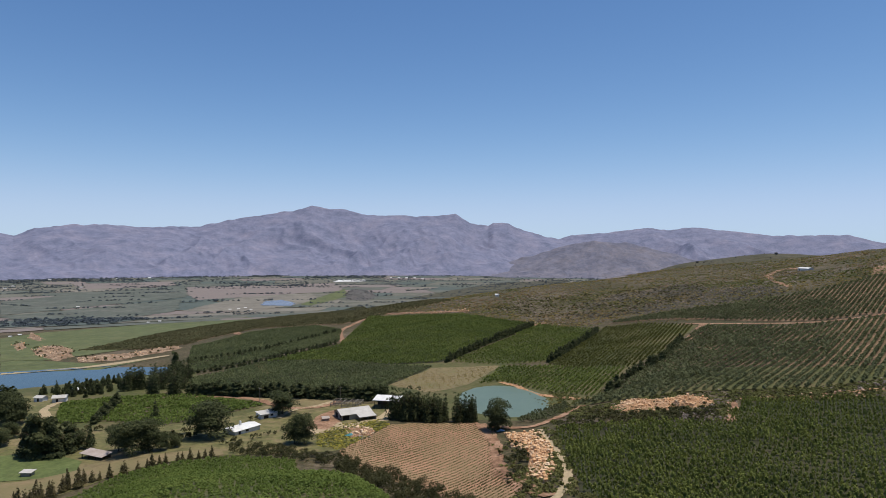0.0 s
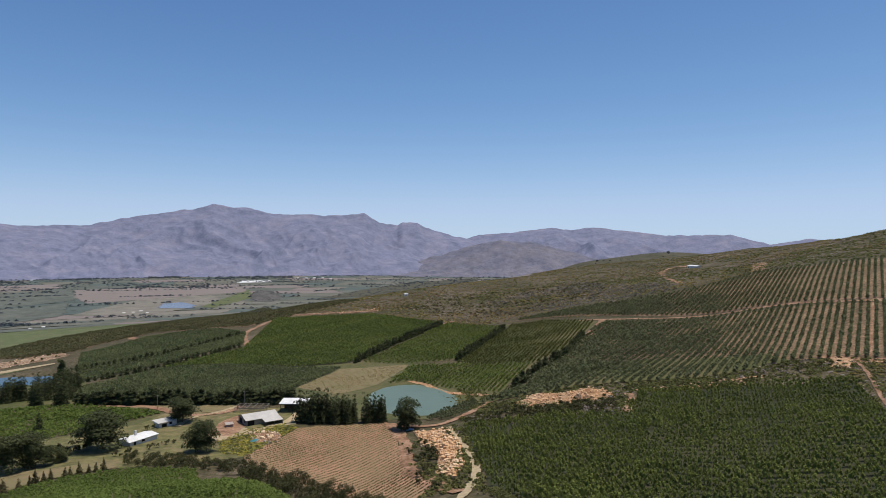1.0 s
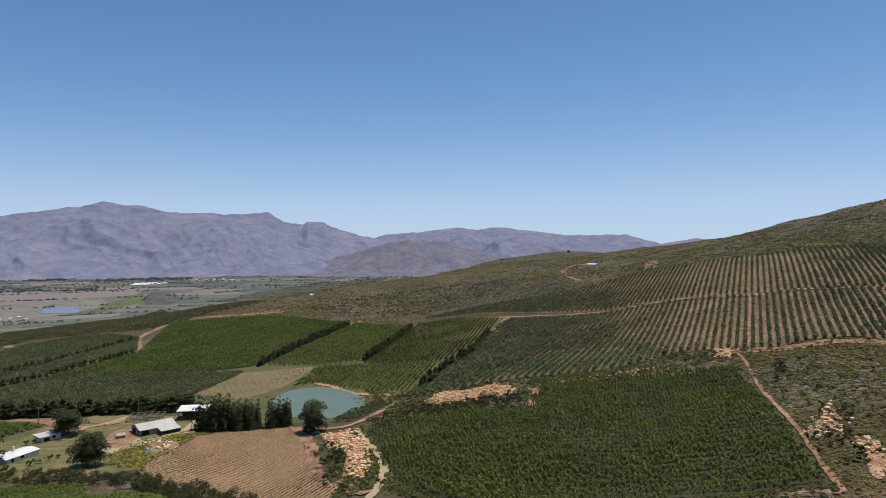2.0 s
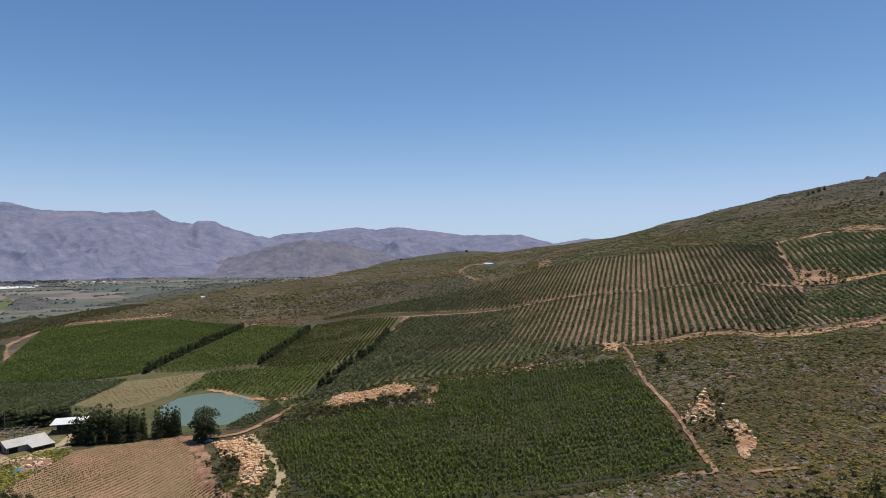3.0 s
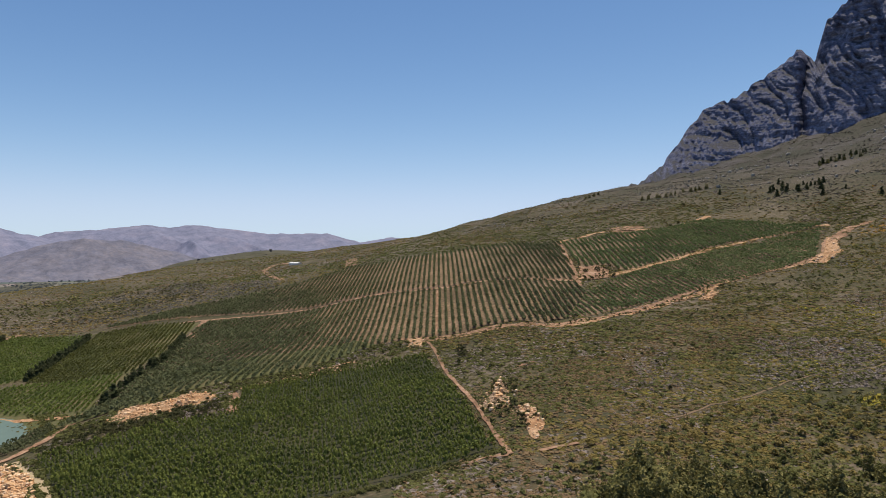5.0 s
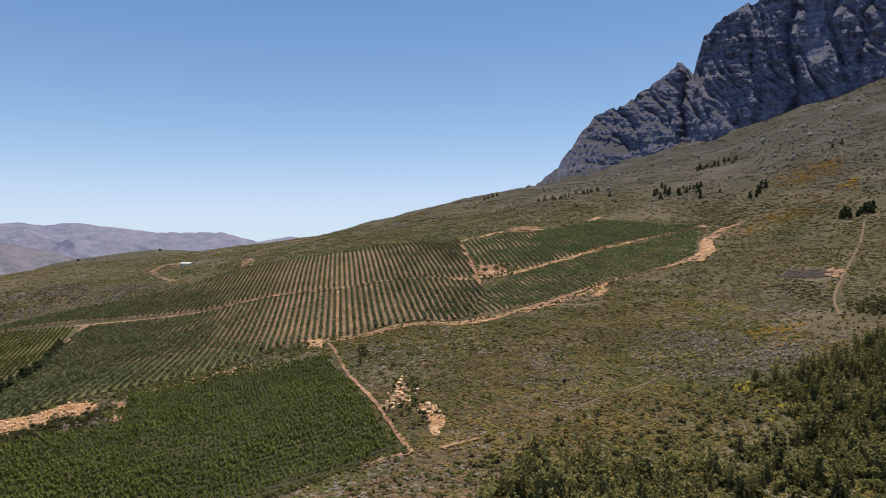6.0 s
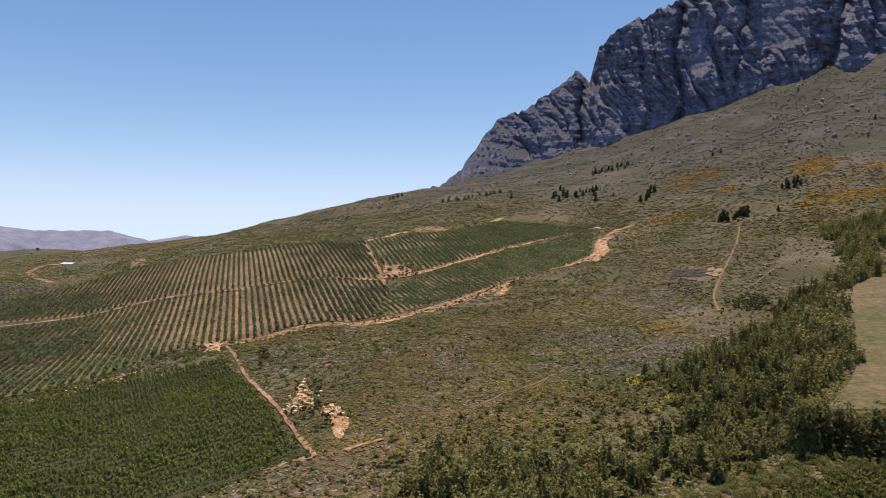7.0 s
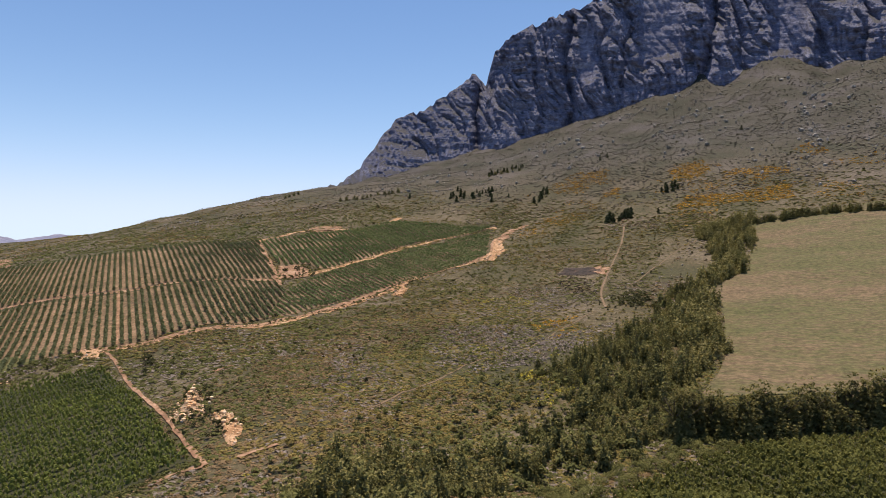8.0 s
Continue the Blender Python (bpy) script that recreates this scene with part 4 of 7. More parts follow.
def tree(kind, at, tall, label, group="", wide=1.0):
    x, y = at
    m = pose(x, y, float(height(x, y)) - 0.1, 0, 0, rng.uniform(0, 360)) @ Matrix.Diagonal((tall * wide, tall * wide, tall, 1))
    if FREE[kind]:
        ob = FREE[kind].pop()
        ob.matrix_basis = m
    else:
        src = KINDS[kind][rng.integers(0, len(KINDS[kind]))]
        keep = src.matrix_basis.copy()
        src.scale = (1, 1, 1)
        ob = copy_thing(src, m)
        src.matrix_basis = keep
    return tagged(ob, label, "tree", group)


def line_of(points, step):
    out = []
    for (x0, y0), (x1, y1) in zip(points, points[1:]):
        n = max(1, int(math.hypot(x1 - x0, y1 - y0) / step))
        out += [(x0 + (x1 - x0) * i / n, y0 + (y1 - y0) * i / n) for i in range(n)]
    return out


def tree_line(kind, points, step, tall, label, group, wide=1.0, jitter=1.0):
    for x, y in line_of(points, step):
        tree(kind, (x + rng.normal(0, jitter), y + rng.normal(0, jitter)), tall * rng.uniform(0.75, 1.2), label, group, wide * rng.uniform(0.85, 1.15))


def scatter(name, x, y, templates, size, mat, label, tall=1.0, category="scrub", sink=0.1):
    sc = size * rng.uniform(0.6, 1.5, (len(x), 1)) * np.array([[1.0, tall]])
    places = np.column_stack([x, y, height(x, y) - sink])
    ob = new(name, leaves_mesh(name, spread(templates, places, sc, rng.uniform(0, 6.28, len(x))), mat))
    return tagged(ob, label, category, kind="stuff")


def within(poly, count, wobble=0.0):
    P = np.array(poly)
    x, y = rng.uniform(P[:, 0].min(), P[:, 0].max(), count), rng.uniform(P[:, 1].min(), P[:, 1].max(), count)
    ok = inside(poly, x + wobble * rough(x, y, 15, 61), y + wobble * rough(x, y, 15, 62))
    return x[ok], y[ok]


# ---- trees round the farm ----
DAM_TREE = "dark green tree on the bank of the reservoir"
for at, tall in (((-213.9, 514.3), 15), ((-191.9, 451.9), 9), ((-182.2, 449.5), 9)):
    tree("slim", at, tall, DAM_TREE, wide=1.3)
for x, y in zip(*within([(-186.6, 378.5), (-207.6, 423.3), (-178.7, 448.7), (-153.1, 397.6), (-154.4, 379.3)], 60)):
    tree("upright", (x, y), rng.uniform(10, 15.5), DAM_TREE, "trees below the reservoir", 1.15)
tree_line("hedge", [(-150.8, 382.9), (-107.6, 367.6), (-70.1, 357.7), (-29.1, 355.3)], 2.1, 7.8, "dark conifer in a dense windbreak row", "windbreak beside the farm track", 1.7, 0.6)
tree_line("hedge", [(-166.4, 307.9), (-181.4, 361.5)], 5, 6, "dark hedge tree between vineyard blocks", "hedge between vineyards", 1.6, 0.4)
POND_TREE = "tall dark casuarina tree beside the pond"
tree_line("upright", [(-23.5, 316.2), (-6.3, 312.9), (3.5, 312)], 1.5, 14.5, POND_TREE, "trees beside the pond", 1.0, 0.9)
tree_line("upright", [(7.5, 311.5), (17.5, 311)], 1.5, 13.5, POND_TREE, "trees beside the pond", 1.0, 0.8)
tree("broad", (24.8, 293.0), 15.5, "large dark round tree standing by the track", wide=1.05)
for at in ((-227.7, 332.5), (-221.5, 327.7), (-215.9, 323.6), (-212.0, 322.0), (-229.0, 328.6)):
    tree("slim", at, rng.uniform(13, 17), "tall dark tree at the lawn's far edge", "tall trees by the lawn", 1.3)
tree("broad", (-101.4, 280.8), 17.5, "large dark spreading tree beside the farmhouse", wide=1.3)
tree("broad", (-80.4, 323.2), 12.5, "dark round tree in the farmyard", wide=1.45)
for at, tall in (((-62.7, 272.4), 13.5), ((-58.7, 273.8), 14)):
    tree("broad", at, tall, "dark leafy tree on the farmyard lawn", wide=0.85)
GARDEN = "dark garden tree on the farm lawn"
for at, tall in (((-212.4, 312.7), 17), ((-205.7, 310.0), 14), ((-187.9, 273.1), 9), ((-151.3, 267.7), 8), ((-131.5, 261.3), 12), ((-122.6, 254.5), 15), ((-118.4, 258.7), 14), ((-113.5, 259.3), 8), ((-191.9, 286.1), 8), ((-109.8, 264.1), 6)):
    tree("broad", at, tall, GARDEN, "trees round the farm lawn", 1.1)
for at, tall in (((-165.4, 258.6), 17), ((-161, 255.8), 18), ((-157.0, 259.7), 16), ((-152.8, 262.2), 13), ((-168, 262), 14), ((-155, 256), 14)):
    tree("grove", at, tall, "tall dark conifer beside the lawn", "tall conifers by the lawn", 1.35)
for at in ((-146.3, 266.5), (-148.6, 271.5), (-143.1, 320.5), (-234.4, 390.5)):
    tree("cone", at, 9, "slim dark conifer in the garden", "conifers in the garden")
tree_line("cypress", [(-129.5, 190.7), (-126.2, 211.8), (-120.8, 217.2)], 2.4, 7.0, "brownish cypress in a row", "cypresses edging the vineyard knoll", 1.1, 0.9)
tree_line("cypress", [(-121.8, 218.9), (-108.3, 227.0), (-99.2, 233.8), (-86.1, 246.4)], 2.4, 4.4, "brownish cypress in a row", "cypresses edging the vineyard knoll", 1.2, 0.5)
for x, y in zip(*within([(-246.7, 393.6), (-249.9, 416.3), (-219.8, 440.2), (-199.8, 403.8), (-209.3, 376.2)], 150)):
    tree("slim", (x, y), rng.uniform(3.5, 6.5), "low tree on the reservoir's near bank", "trees on the reservoir bank", 1.3)
# hedges within the orchards
HEDGE = "dark hedge tree in a windbreak between orchards"
for line in ([(2.7, 465.0), (35.7, 531.3), (88.1, 620.8)], [(74.8, 451.3), (135.8, 559.2)], [(89.3, 348.2), (120.2, 383.6), (130.6, 394.5)], [(127.3, 386.6), (169.5, 454.4)]):
    tree_line("hedge", line, 3.2, 6.0, HEDGE, "windbreaks between the orchards", 1.5, 0.5)
for line in ([(-213.7, 542.4), (-149.6, 561.4), (-100.6, 624.4)], [(-183.0, 459.4), (-136.9, 497.5), (-90.4, 560.8)]):
    tree_line("hedge", line, 4.2, 4.2, HEDGE, "windbreaks between the orchards", 2.0, 0.6)

# hedge of bushes between vineyard knoll and young vines
hx, hy = within([(-47.8, 244.4), (-40.6, 252.8), (-16.8, 230.9), (8.7, 207.3), (11.2, 188.2), (-8.5, 185.3), (-26.1, 207.9)], 420)
scatter("hedge", hx, hy, THICKET, 1.7, LEAF_HEDGE, "dark overgrown hedge below the vineyard knoll", 1.3, "hedge")
hx, hy = within([(-90.1, 254.5), (-86.4, 271.0), (-61.1, 264.5), (-40.6, 252.8), (-47.5, 242.4), (-74.7, 248.0)], 260)
scatter("hedge", hx, hy, THICKET, 1.2, LEAF_HEDGE, "olive bushes on the farm lawn's edge", 1.0, "hedge")
hx, hy = within([(-56.6, 289.0), (-49.1, 305.6), (-31.2, 314.0), (-25.0, 306.0), (-42.4, 264.1), (-52.9, 270.4)], 3200)
scatter("flower_patch", hx[::2], hy[::2], SHRUB, 0.85, LEAF_YELLOW, "yellow-green flowering weeds in the farmyard", 0.8, "weeds")
scatter("weeds", hx[1::2], hy[1::2], SHRUB, 0.8, LEAF_WOOD, "green weeds in the farmyard", 0.8, "weeds")

# ---- farm ground ----
drape("grass_verge", [(-262, 300), (-305, 452), (-240, 478), (-180, 470), (-150, 392), (-150, 384), (-60, 352), (-95, 322), (-160, 290), (-215, 288)], ORCHARD_GRASS, 0.1, 6, "green weedy verges round the vineyard and the reservoir")
drape("grass_verge", [(-154.9, 392), (-60, 362), (-28, 349), (-20, 322), (31.9, 310), (50, 300), (66, 333), (88, 346), (60, 385), (45, 452), (5, 466), (-38, 458), (-36, 392), (-72, 372)], ORCHARD_GRASS, 0.13, 6, "green weedy verges between the fields and the pond")
drape("farm_lawn", [(-153.5, 202.4), (-221.5, 292.0), (-169.0, 294.5), (-123.4, 309.8), (-100.4, 323.8), (-92.3, 346.4), (-55.5, 345.1), (-43.4, 345.3), (-28.3, 346.3), (-25.5, 312.0), (-42.4, 264.1), (-77.5, 249.8), (-102.2, 240.7), (-124.8, 207.9)], GRASS, 0.15, 8, "green lawn round the farm buildings")
drape("farm_lawn", [(-214.6, 289.7), (-294.4, 397.3), (-247.8, 389.9), (-225.3, 386.6), (-207.6, 348.3), (-187.6, 309.0), (-185.8, 292.5)], GRASS, 0.2, 6, "green lawn round the houses by the reservoir")
drape("dry_strip", [(-144.3, 209.7), (-151.9, 220.8), (-138.9, 242.0), (-113.6, 252.1), (-89.4, 259.0), (-83.7, 248.8), (-108.1, 230.9), (-125.7, 212.6), (-125.5, 197.5)], DRY_GRASS, 0.3, 8, "dry brown grass strip on the lawn")
drape("farm_yard", [(-65.3, 312.2), (-53.0, 312.5), (-45.9, 305.6), (-32.7, 315.8), (-27.6, 337.9), (-25.6, 313.0), (-34.8, 309.5), (-56.6, 289.0), (-68.8, 297.7)], SAND, 0.3, 6, "pale dusty farmyard")
drape("farm_yard", [(-62.3, 298.1), (-63.4, 317.7), (-57.9, 329.4), (-52.2, 335.5), (-48.3, 310.8), (-53.3, 296.2)], DIRT, 0.35, 6, "trodden orange earth of the farmyard")
track("track", [(-81.3, 315.7), (-76.7, 331.8), (-66.6, 340.0), (-59.4, 350.0)], 3.0, SAND, "pale sandy path across the farmyard")
drape("dry_strip", [(-147.5, 378.8), (-99.2, 360.6), (-57.1, 354.9), (-43.5, 346.3), (-66.2, 337.6), (-96.8, 351.9)], DRY_GRASS, 0.3, 8, "pale dry verge below the windbreak")
drape("meadow", [(-341.9, 496.7), (-437.7, 635.9), (-356.1, 584.6), (-291.3, 549.6), (-257.1, 559.2), (-272.6, 514.2)], MEADOW, 0.3, 12, "green meadow beyond the reservoir")
DARK_SIDE = [(-372, 656), (-345, 800), (-316, 988), (-255, 1300), (-199, 1570), (12, 850), (-62, 765), (-88, 700), (-105, 672), (-160, 690), (-215, 735), (-255, 700), (-262, 662), (-300, 640)]
drape("dark_orchard", DARK_SIDE, ROW_SOIL, 0.3, 20, "reddish orchard soil on the valley side")
crop("orchard", DARK_SIDE, 20, 4.4, 1.5, 1.25, LEAF_BROWNISH, "dark brownish green orchard on the far valley side", BUSH_FAR)
drape("reservoir_bank", [(-337.9, 491.0), (-356.3, 517.7), (-298.5, 536.5), (-248.6, 585.4), (-245.3, 577.6), (-287.8, 517.3)], SAND, 0.5, 10, "sandy bank of the reservoir")

# ---- tracks ----
PALE = "pale sandy farm track"
RED = "orange dirt farm track"
track("track", [(43.5, 287.7), (44.0, 247.6), (42.8, 218.9), (38.5, 201.4), (27.1, 173.4)], 3.0, SAND, PALE)
track("track", [(92.1, 336.1), (75.6, 334.6), (51.5, 305.2), (38.0, 294.1), (20.4, 300.8), (14.2, 309.7)], 3.4, DIRT, RED)
track("track", [(17.4, 305.0), (22.1, 273.1), (20.6, 241.1), (26.1, 208.4), (32.3, 190.8)], 6, DIRT, "wide dirt headland beside the young vines")
track("track", [(35.6, 397.9), (45.0, 388.4), (52.7, 370.8), (67.7, 355.1), (81.0, 339.0)], 3.6, ORANGE_EARTH, "orange dirt bank of the pond")
track("track", [(206.1, 505.1), (170.2, 448.8), (147.2, 417.3)], 7, DIRT, RED)
track("track", [(-86.7, 562.4), (-99.0, 624.2), (-93.0, 668.1), (-77.0, 739.5), (-69.3, 761.4)], 4.5, DIRT, RED)
track("track", [(-139.6, 486.9), (-119.9, 435.8)], 4, DIRT, RED)
track("track", [(-274.7, 815.5), (-218.5, 693.9)], 7, DIRT, RED)
track("track", [(-173.9, 698.2), (-159.7, 716.9), (-143.3, 729.6)], 5, DIRT, RED)
track("track", [(-69.3, 761.4), (-15.4, 744.8), (30.3, 744.4)], 8, DIRT, "pale eroded earth bank above the orchard", 0.6)
track("track", [(-66.9, 813.8), (-36.6, 1759.6), (26.1, 1819.8)], 7, DIRT, RED)
track("track", [(85.4, 621.2), (102.0, 639.9)], 5, DIRT, RED)
track("track", [(-143.2, 371.9), (-109.3, 362.4), (-84.1, 338.2), (-66.2, 337.6), (-56.3, 350.0)], 4, DIRT, RED)
track("track", [(-194.5, 317.1), (-212.9, 344.5), (-215.9, 364.9)], 4, SAND, PALE)
track("track", [(189.2, 517.5), (206.0, 508.4), (288.2, 442.4), (321.8, 364.2), (383.8, 277.4)], 4.0, DIRT, "orange dirt track across the hillside orchard")
track("track", [(320.9, 358.3), (282.6, 316.1), (250.8, 281.5)], 1.4, DIRT, "orange dirt gap between orchard rows")
track("track", [(491.5, 377.1), (556.8, 371.7), (574.7, 348.3), (588.5, 322.4), (670.6, 316.4)], 6.5, ORANGE_EARTH, "orange dirt track along the orchard's top")
track("track", [(387.9, 280.2), (419.2, 264.2), (545.8, 240.6), (628.2, 216.6), (650.8, 195.5)], 5, ORANGE_EARTH, "orange dirt track between orchard blocks")
track("track", [(483.0, 368.5), (413.6, 304.3), (373.4, 267.7)], 4, DIRT, RED)
track("track", [(400.8, 795.2), (362.9, 702.3), (338.2, 627.7)], 5, DIRT, RED)
track("track", [(400.8, 795.2), (448.8, 846.9), (452.9, 799.6)], 8, DIRT, RED)
track("track", [(138.1, 112.3), (143.6, 110.2), (148.9, 107.3)], 2.0, DIRT, "worn dirt patch in the scrub")
track("trail", [(187.0, 99.8), (229.5, 95.4), (268.7, 88.9), (295.5, 71.3), (341.6, 61.2), (366.9, 51.5)], 0.75, TRAIL, "narrow sandy trail through the scrub", 0.15)
track("trail", [(377.0, 47.6), (420.3, 55.6), (496.2, 57.4), (552.1, 57.1), (614.5, 61.1)], 1.3, TRAIL, "narrow dirt trail climbing the scrub slope")
track("trail", [(425.1, 40.3), (465.1, 29.1), (513.7, 16.0), (542.0, -1.8)], 0.75, TRAIL, "narrow sandy trail through the scrub", 0.15)
track("trail", [(188.2, 196.3), (196.7, 193.6), (222.7, 185.7), (250.3, 180.4), (295.0, 175.1), (358.5, 166.9), (419.9, 151.7), (444.7, 119.5)], 1.7, OLD_TRACK, "grassy old track across the scrub slope", 0.2)
track("trail", [(214.1, 187.4), (220.6, 186.7), (225.6, 186.2)], 2.5, DIRT, "bare dirt on the old track", 0.3)
track("trail", [(202.5, 189.8), (219.4, 184.3), (253.1, 179.9), (304.4, 172.8), (367.0, 160.4)], 0.6, TRAIL, "faint trail along the scrub slope", 0.15)
track("track", [(124.3, 127.4), (130.2, 125.7), (133.4, 119.4)], 2.0, DIRT, RED)
track("track", [(579.8, 172.8), (626.3, 172.0), (652.2, 164.0)], 9, DIRT, "bare orange earth at the track's end")

# ---- stones and banks ----
def tufts_in(outline, count, size, label):
    x, y = within(outline, count, 3)
    scatter("bushes", x, y, BUSH_FINE, size, LEAF_HEDGE, label, 1.0, "bushes", -0.2)


def stone_shapes(seed):
    bm = bmesh.new()
    bmesh.ops.create_icosphere(bm, subdivisions=1, radius=0.5)
    g = random.Random(seed)
    for v in bm.verts:
        v.co *= g.uniform(0.7, 1.25)
        v.co.z *= 1.0
    tris = np.array([[list(v.co) for v in f.verts] for f in bm.faces])
    bm.free()
    return np.concatenate([tris, tris[:, 2:]], 1).reshape(-1, 3)


STONES = [stone_shapes(i) for i in range(6)]


def stones(name, x, y, size, mat, label, lift=0.0, big=2.2):
    """Loose stones, a few of them large."""
    s = size * np.minimum(rng.pareto(2.2, (len(x), 1)) * 0.5 + 0.5, big) * rng.uniform(0.7, 1.25, (len(x), 2))
    places = np.column_stack([x, y, height(x, y) + s[:, 1] * 0.3 + lift])
    corners = spread(STONES, places, s, rng.uniform(0, 6.28, len(x))).reshape(-1, 4, 3)[:, :3].reshape(-1, 3)
    ob = new(name, quick_mesh(name, corners, np.arange(len(corners)).reshape(-1, 3), mat))
    return tagged(ob, label, "rocks", kind="stuff")


def bank(poly, count, size, label, tall=1.5, mat=STONE, ground=ORANGE_EARTH, peak=False):
    """A heap of dug earth and stones within an outline."""
    P = np.array(poly)
    c = P.mean(0)
    rings = []
    dense = np.array(line_of([tuple(p) for p in P] + [tuple(P[0])], 2.0))
    jag = np.minimum(1.0, 11.0 / np.hypot(*(dense - c).T))
    dense = c + (dense - c) * (1 + jag * (0.3 * rough(dense[:, 0], dense[:, 1], 9, 73) + 0.28 * rough(dense[:, 0], dense[:, 1], 3.5, 74) - 0.1))[:, None]
    rounds = 18 if peak else 6
    for k in range(rounds):
        u = k / (rounds - 1)
        q = c + (dense - c) * (1 - u * 0.97)
        lift = tall * (math.sin(u * 1.57) ** 1.3 if peak else min(1.0, u * 2.4)) * (0.7 + 0.5 * rough(q[:, 0], q[:, 1], max(5, 4 * tall), 71)) + 0.25 * rough(q[:, 0], q[:, 1], 2, 72)
        rings.append(np.column_stack([q, height(q[:, 0], q[:, 1]) + 0.25 + np.maximum(lift, -0.1) * (u > 0)]))
    rings = np.stack([np.concatenate([r, r[:1]]) for r in rings], 0)
    heap = new("earth_bank", grid_mesh("earth_bank", rings[::-1], ground))
    tagged(heap, label, "earth bank", kind="structure")
    x, y = within([tuple(p) for p in P], count)
    turn = np.arctan2(dense[:, 1] - c[1], dense[:, 0] - c[0])
    order = np.argsort(turn)
    reach = np.interp(np.arctan2(y - c[1], x - c[0]), turn[order], np.hypot(*(dense - c).T)[order], period=6.2832)
    u = np.clip(1 - np.hypot(x - c[0], y - c[1]) / reach, 0, 1)
    rise = tall * (np.sin(u * 1.57) ** 1.3 if peak else np.minimum(1.0, u * 2.4)) * (0.7 + 0.5 * rough(x, y, max(5, 4 * tall), 71))
    stones("rock_pile", x, y, size, mat, "pale orange and white stones heaped on " + label.split(" ", 1)[1], np.maximum(rise, 0) + 0.2)


bank([(28.1, 285.1), (41.9, 284.9), (43.6, 257.8), (39.9, 224.0), (33.4, 208.3), (28.5, 219.7), (33.3, 240.7), (28.1, 261.5)], 2200, 0.8, "a heap of orange rubble by the track")
bank([(79.4, 309.5), (89.4, 320.8), (107.4, 307.8), (126.5, 300.5), (121.9, 287.2), (101.6, 291.3), (87.3, 294.8)], 2600, 0.6, "a long bank of orange earth above the orchard", 2.4, ground=ORANGE_EARTH)
tufts_in([(82, 306), (90, 318), (107, 304), (124, 297), (119, 289), (101, 294)], 46, 1.0, "small dark bushes growing on the earth bank")
bank([(199.4, 182.8), (186.1, 166.9), (169.9, 150.5), (165.2, 153.5), (162.7, 161.1), (172.8, 168.0), (184.8, 173.5)], 620, 1.0, "a heap of pale rocks in the scrub", 0.6, ground=RUBBLE)
bank([(170.3, 149.4), (172.2, 142.4), (160.9, 129.4), (146.4, 120.3), (151.5, 127.5), (161.5, 137.3)], 520, 0.85, "a heap of orange rubble in the scrub", 0.8)
tufts_in([(24.1, 267.9), (34.1, 272.9), (32.6, 243.8), (27.2, 216.8), (32.7, 203.9), (26.7, 192.7), (21.8, 220.9), (23.3, 247.4)], 90, 1.4, "dark bushes growing round the rubble heap")
tufts_in([(76.7, 304.0), (87.9, 296.8), (102.0, 292.2), (121.1, 287.6), (116.2, 276.0), (95.4, 273.3), (69.8, 286.6)], 260, 1.3, "dark bushes below the orange earth bank")
lx, ly = within([(161.2, 163.3), (185.8, 176.1), (203.9, 185.3), (188.4, 162.8), (165.1, 143.8), (177.3, 144.1), (157.2, 124.4), (142.6, 117.9), (160.9, 142.6)], 150, 2)
stones("stones", lx, ly, 0.6, STONE, "pale stones strewn round the rock heaps", 0.1, 2.5)
tufts_in([(160.7, 157.5), (195.2, 184.3), (193.3, 171.6), (178.8, 156.3), (170.7, 143.4), (144.0, 123.9), (148.4, 134.8), (164.2, 153.9)], 170, 1.15, "dark bushes between heaps of pale rock")
for outline, n, size in (
    ([(-95.8, 309.0), (-91.2, 331.7), (-84.1, 338.2), (-80.3, 328.8), (-87.4, 317.7)], 50, 1.3),
    ([(-93.3, 273.5), (-83.3, 284.6), (-71.4, 292.4), (-69.2, 286.3), (-80.4, 275.0), (-89.3, 265.4)], 70, 1.1),
    ([(-124.4, 287.2), (-113.3, 294.4), (-106.9, 280.9), (-116.6, 274.8)], 50, 1.5),
    ([(-171.7, 294.6), (-157.4, 302.0), (-152.4, 294.9), (-163.5, 284.9)], 40, 1.4),
):
    tufts_in(outline, n, size, "dark garden bushes beside the farm buildings")
tufts_in([(54.7, 308.2), (70.1, 323.0), (78.8, 307.0), (79.3, 294.0), (115.4, 275.3), (110.6, 262.7), (75.6, 271.2), (52.9, 277.0), (48.0, 288.5)], 420, 1.05, "dark bushes on rough ground above the orchard")
gx3, gy3 = within([(54.0, 304.2), (73.5, 325.3), (126.5, 300.5), (134.9, 291.3), (124.3, 273.6), (110.6, 262.7), (52.9, 277.0)], 700, 2)
scatter("scrub", gx3, gy3, SHRUB, 1.0, LEAF_GREY, "grey-green scrub on rough ground above the orchard", 0.9)
gx3, gy3 = within([(35.0, 372.4), (48.6, 376.9), (63.2, 355.9), (67.8, 339.8), (47.2, 341.8), (44.5, 356.7)], 160, 1)
scatter("reeds", gx3, gy3, SHRUB, 0.9, LEAF_OLIVE, "olive reeds along the pond's edge", 1.2, "reeds")
track("track", [(131.6, 291.7), (125.4, 278.0), (117.8, 263.9)], 4.5, DIRT, "bare orange ground beside the orchard")
tufts_in([(230.4, 246.6), (239.2, 248.0), (216.8, 217.3), (210.7, 218.5)], 60, 1.5, "dark bushes beside the track fork")
bank([(226.7, 283.5), (239.3, 294.5), (243.0, 281.0), (231.9, 270.1)], 200, 0.5, "a heap of orange rubble at the track fork", 0.8)
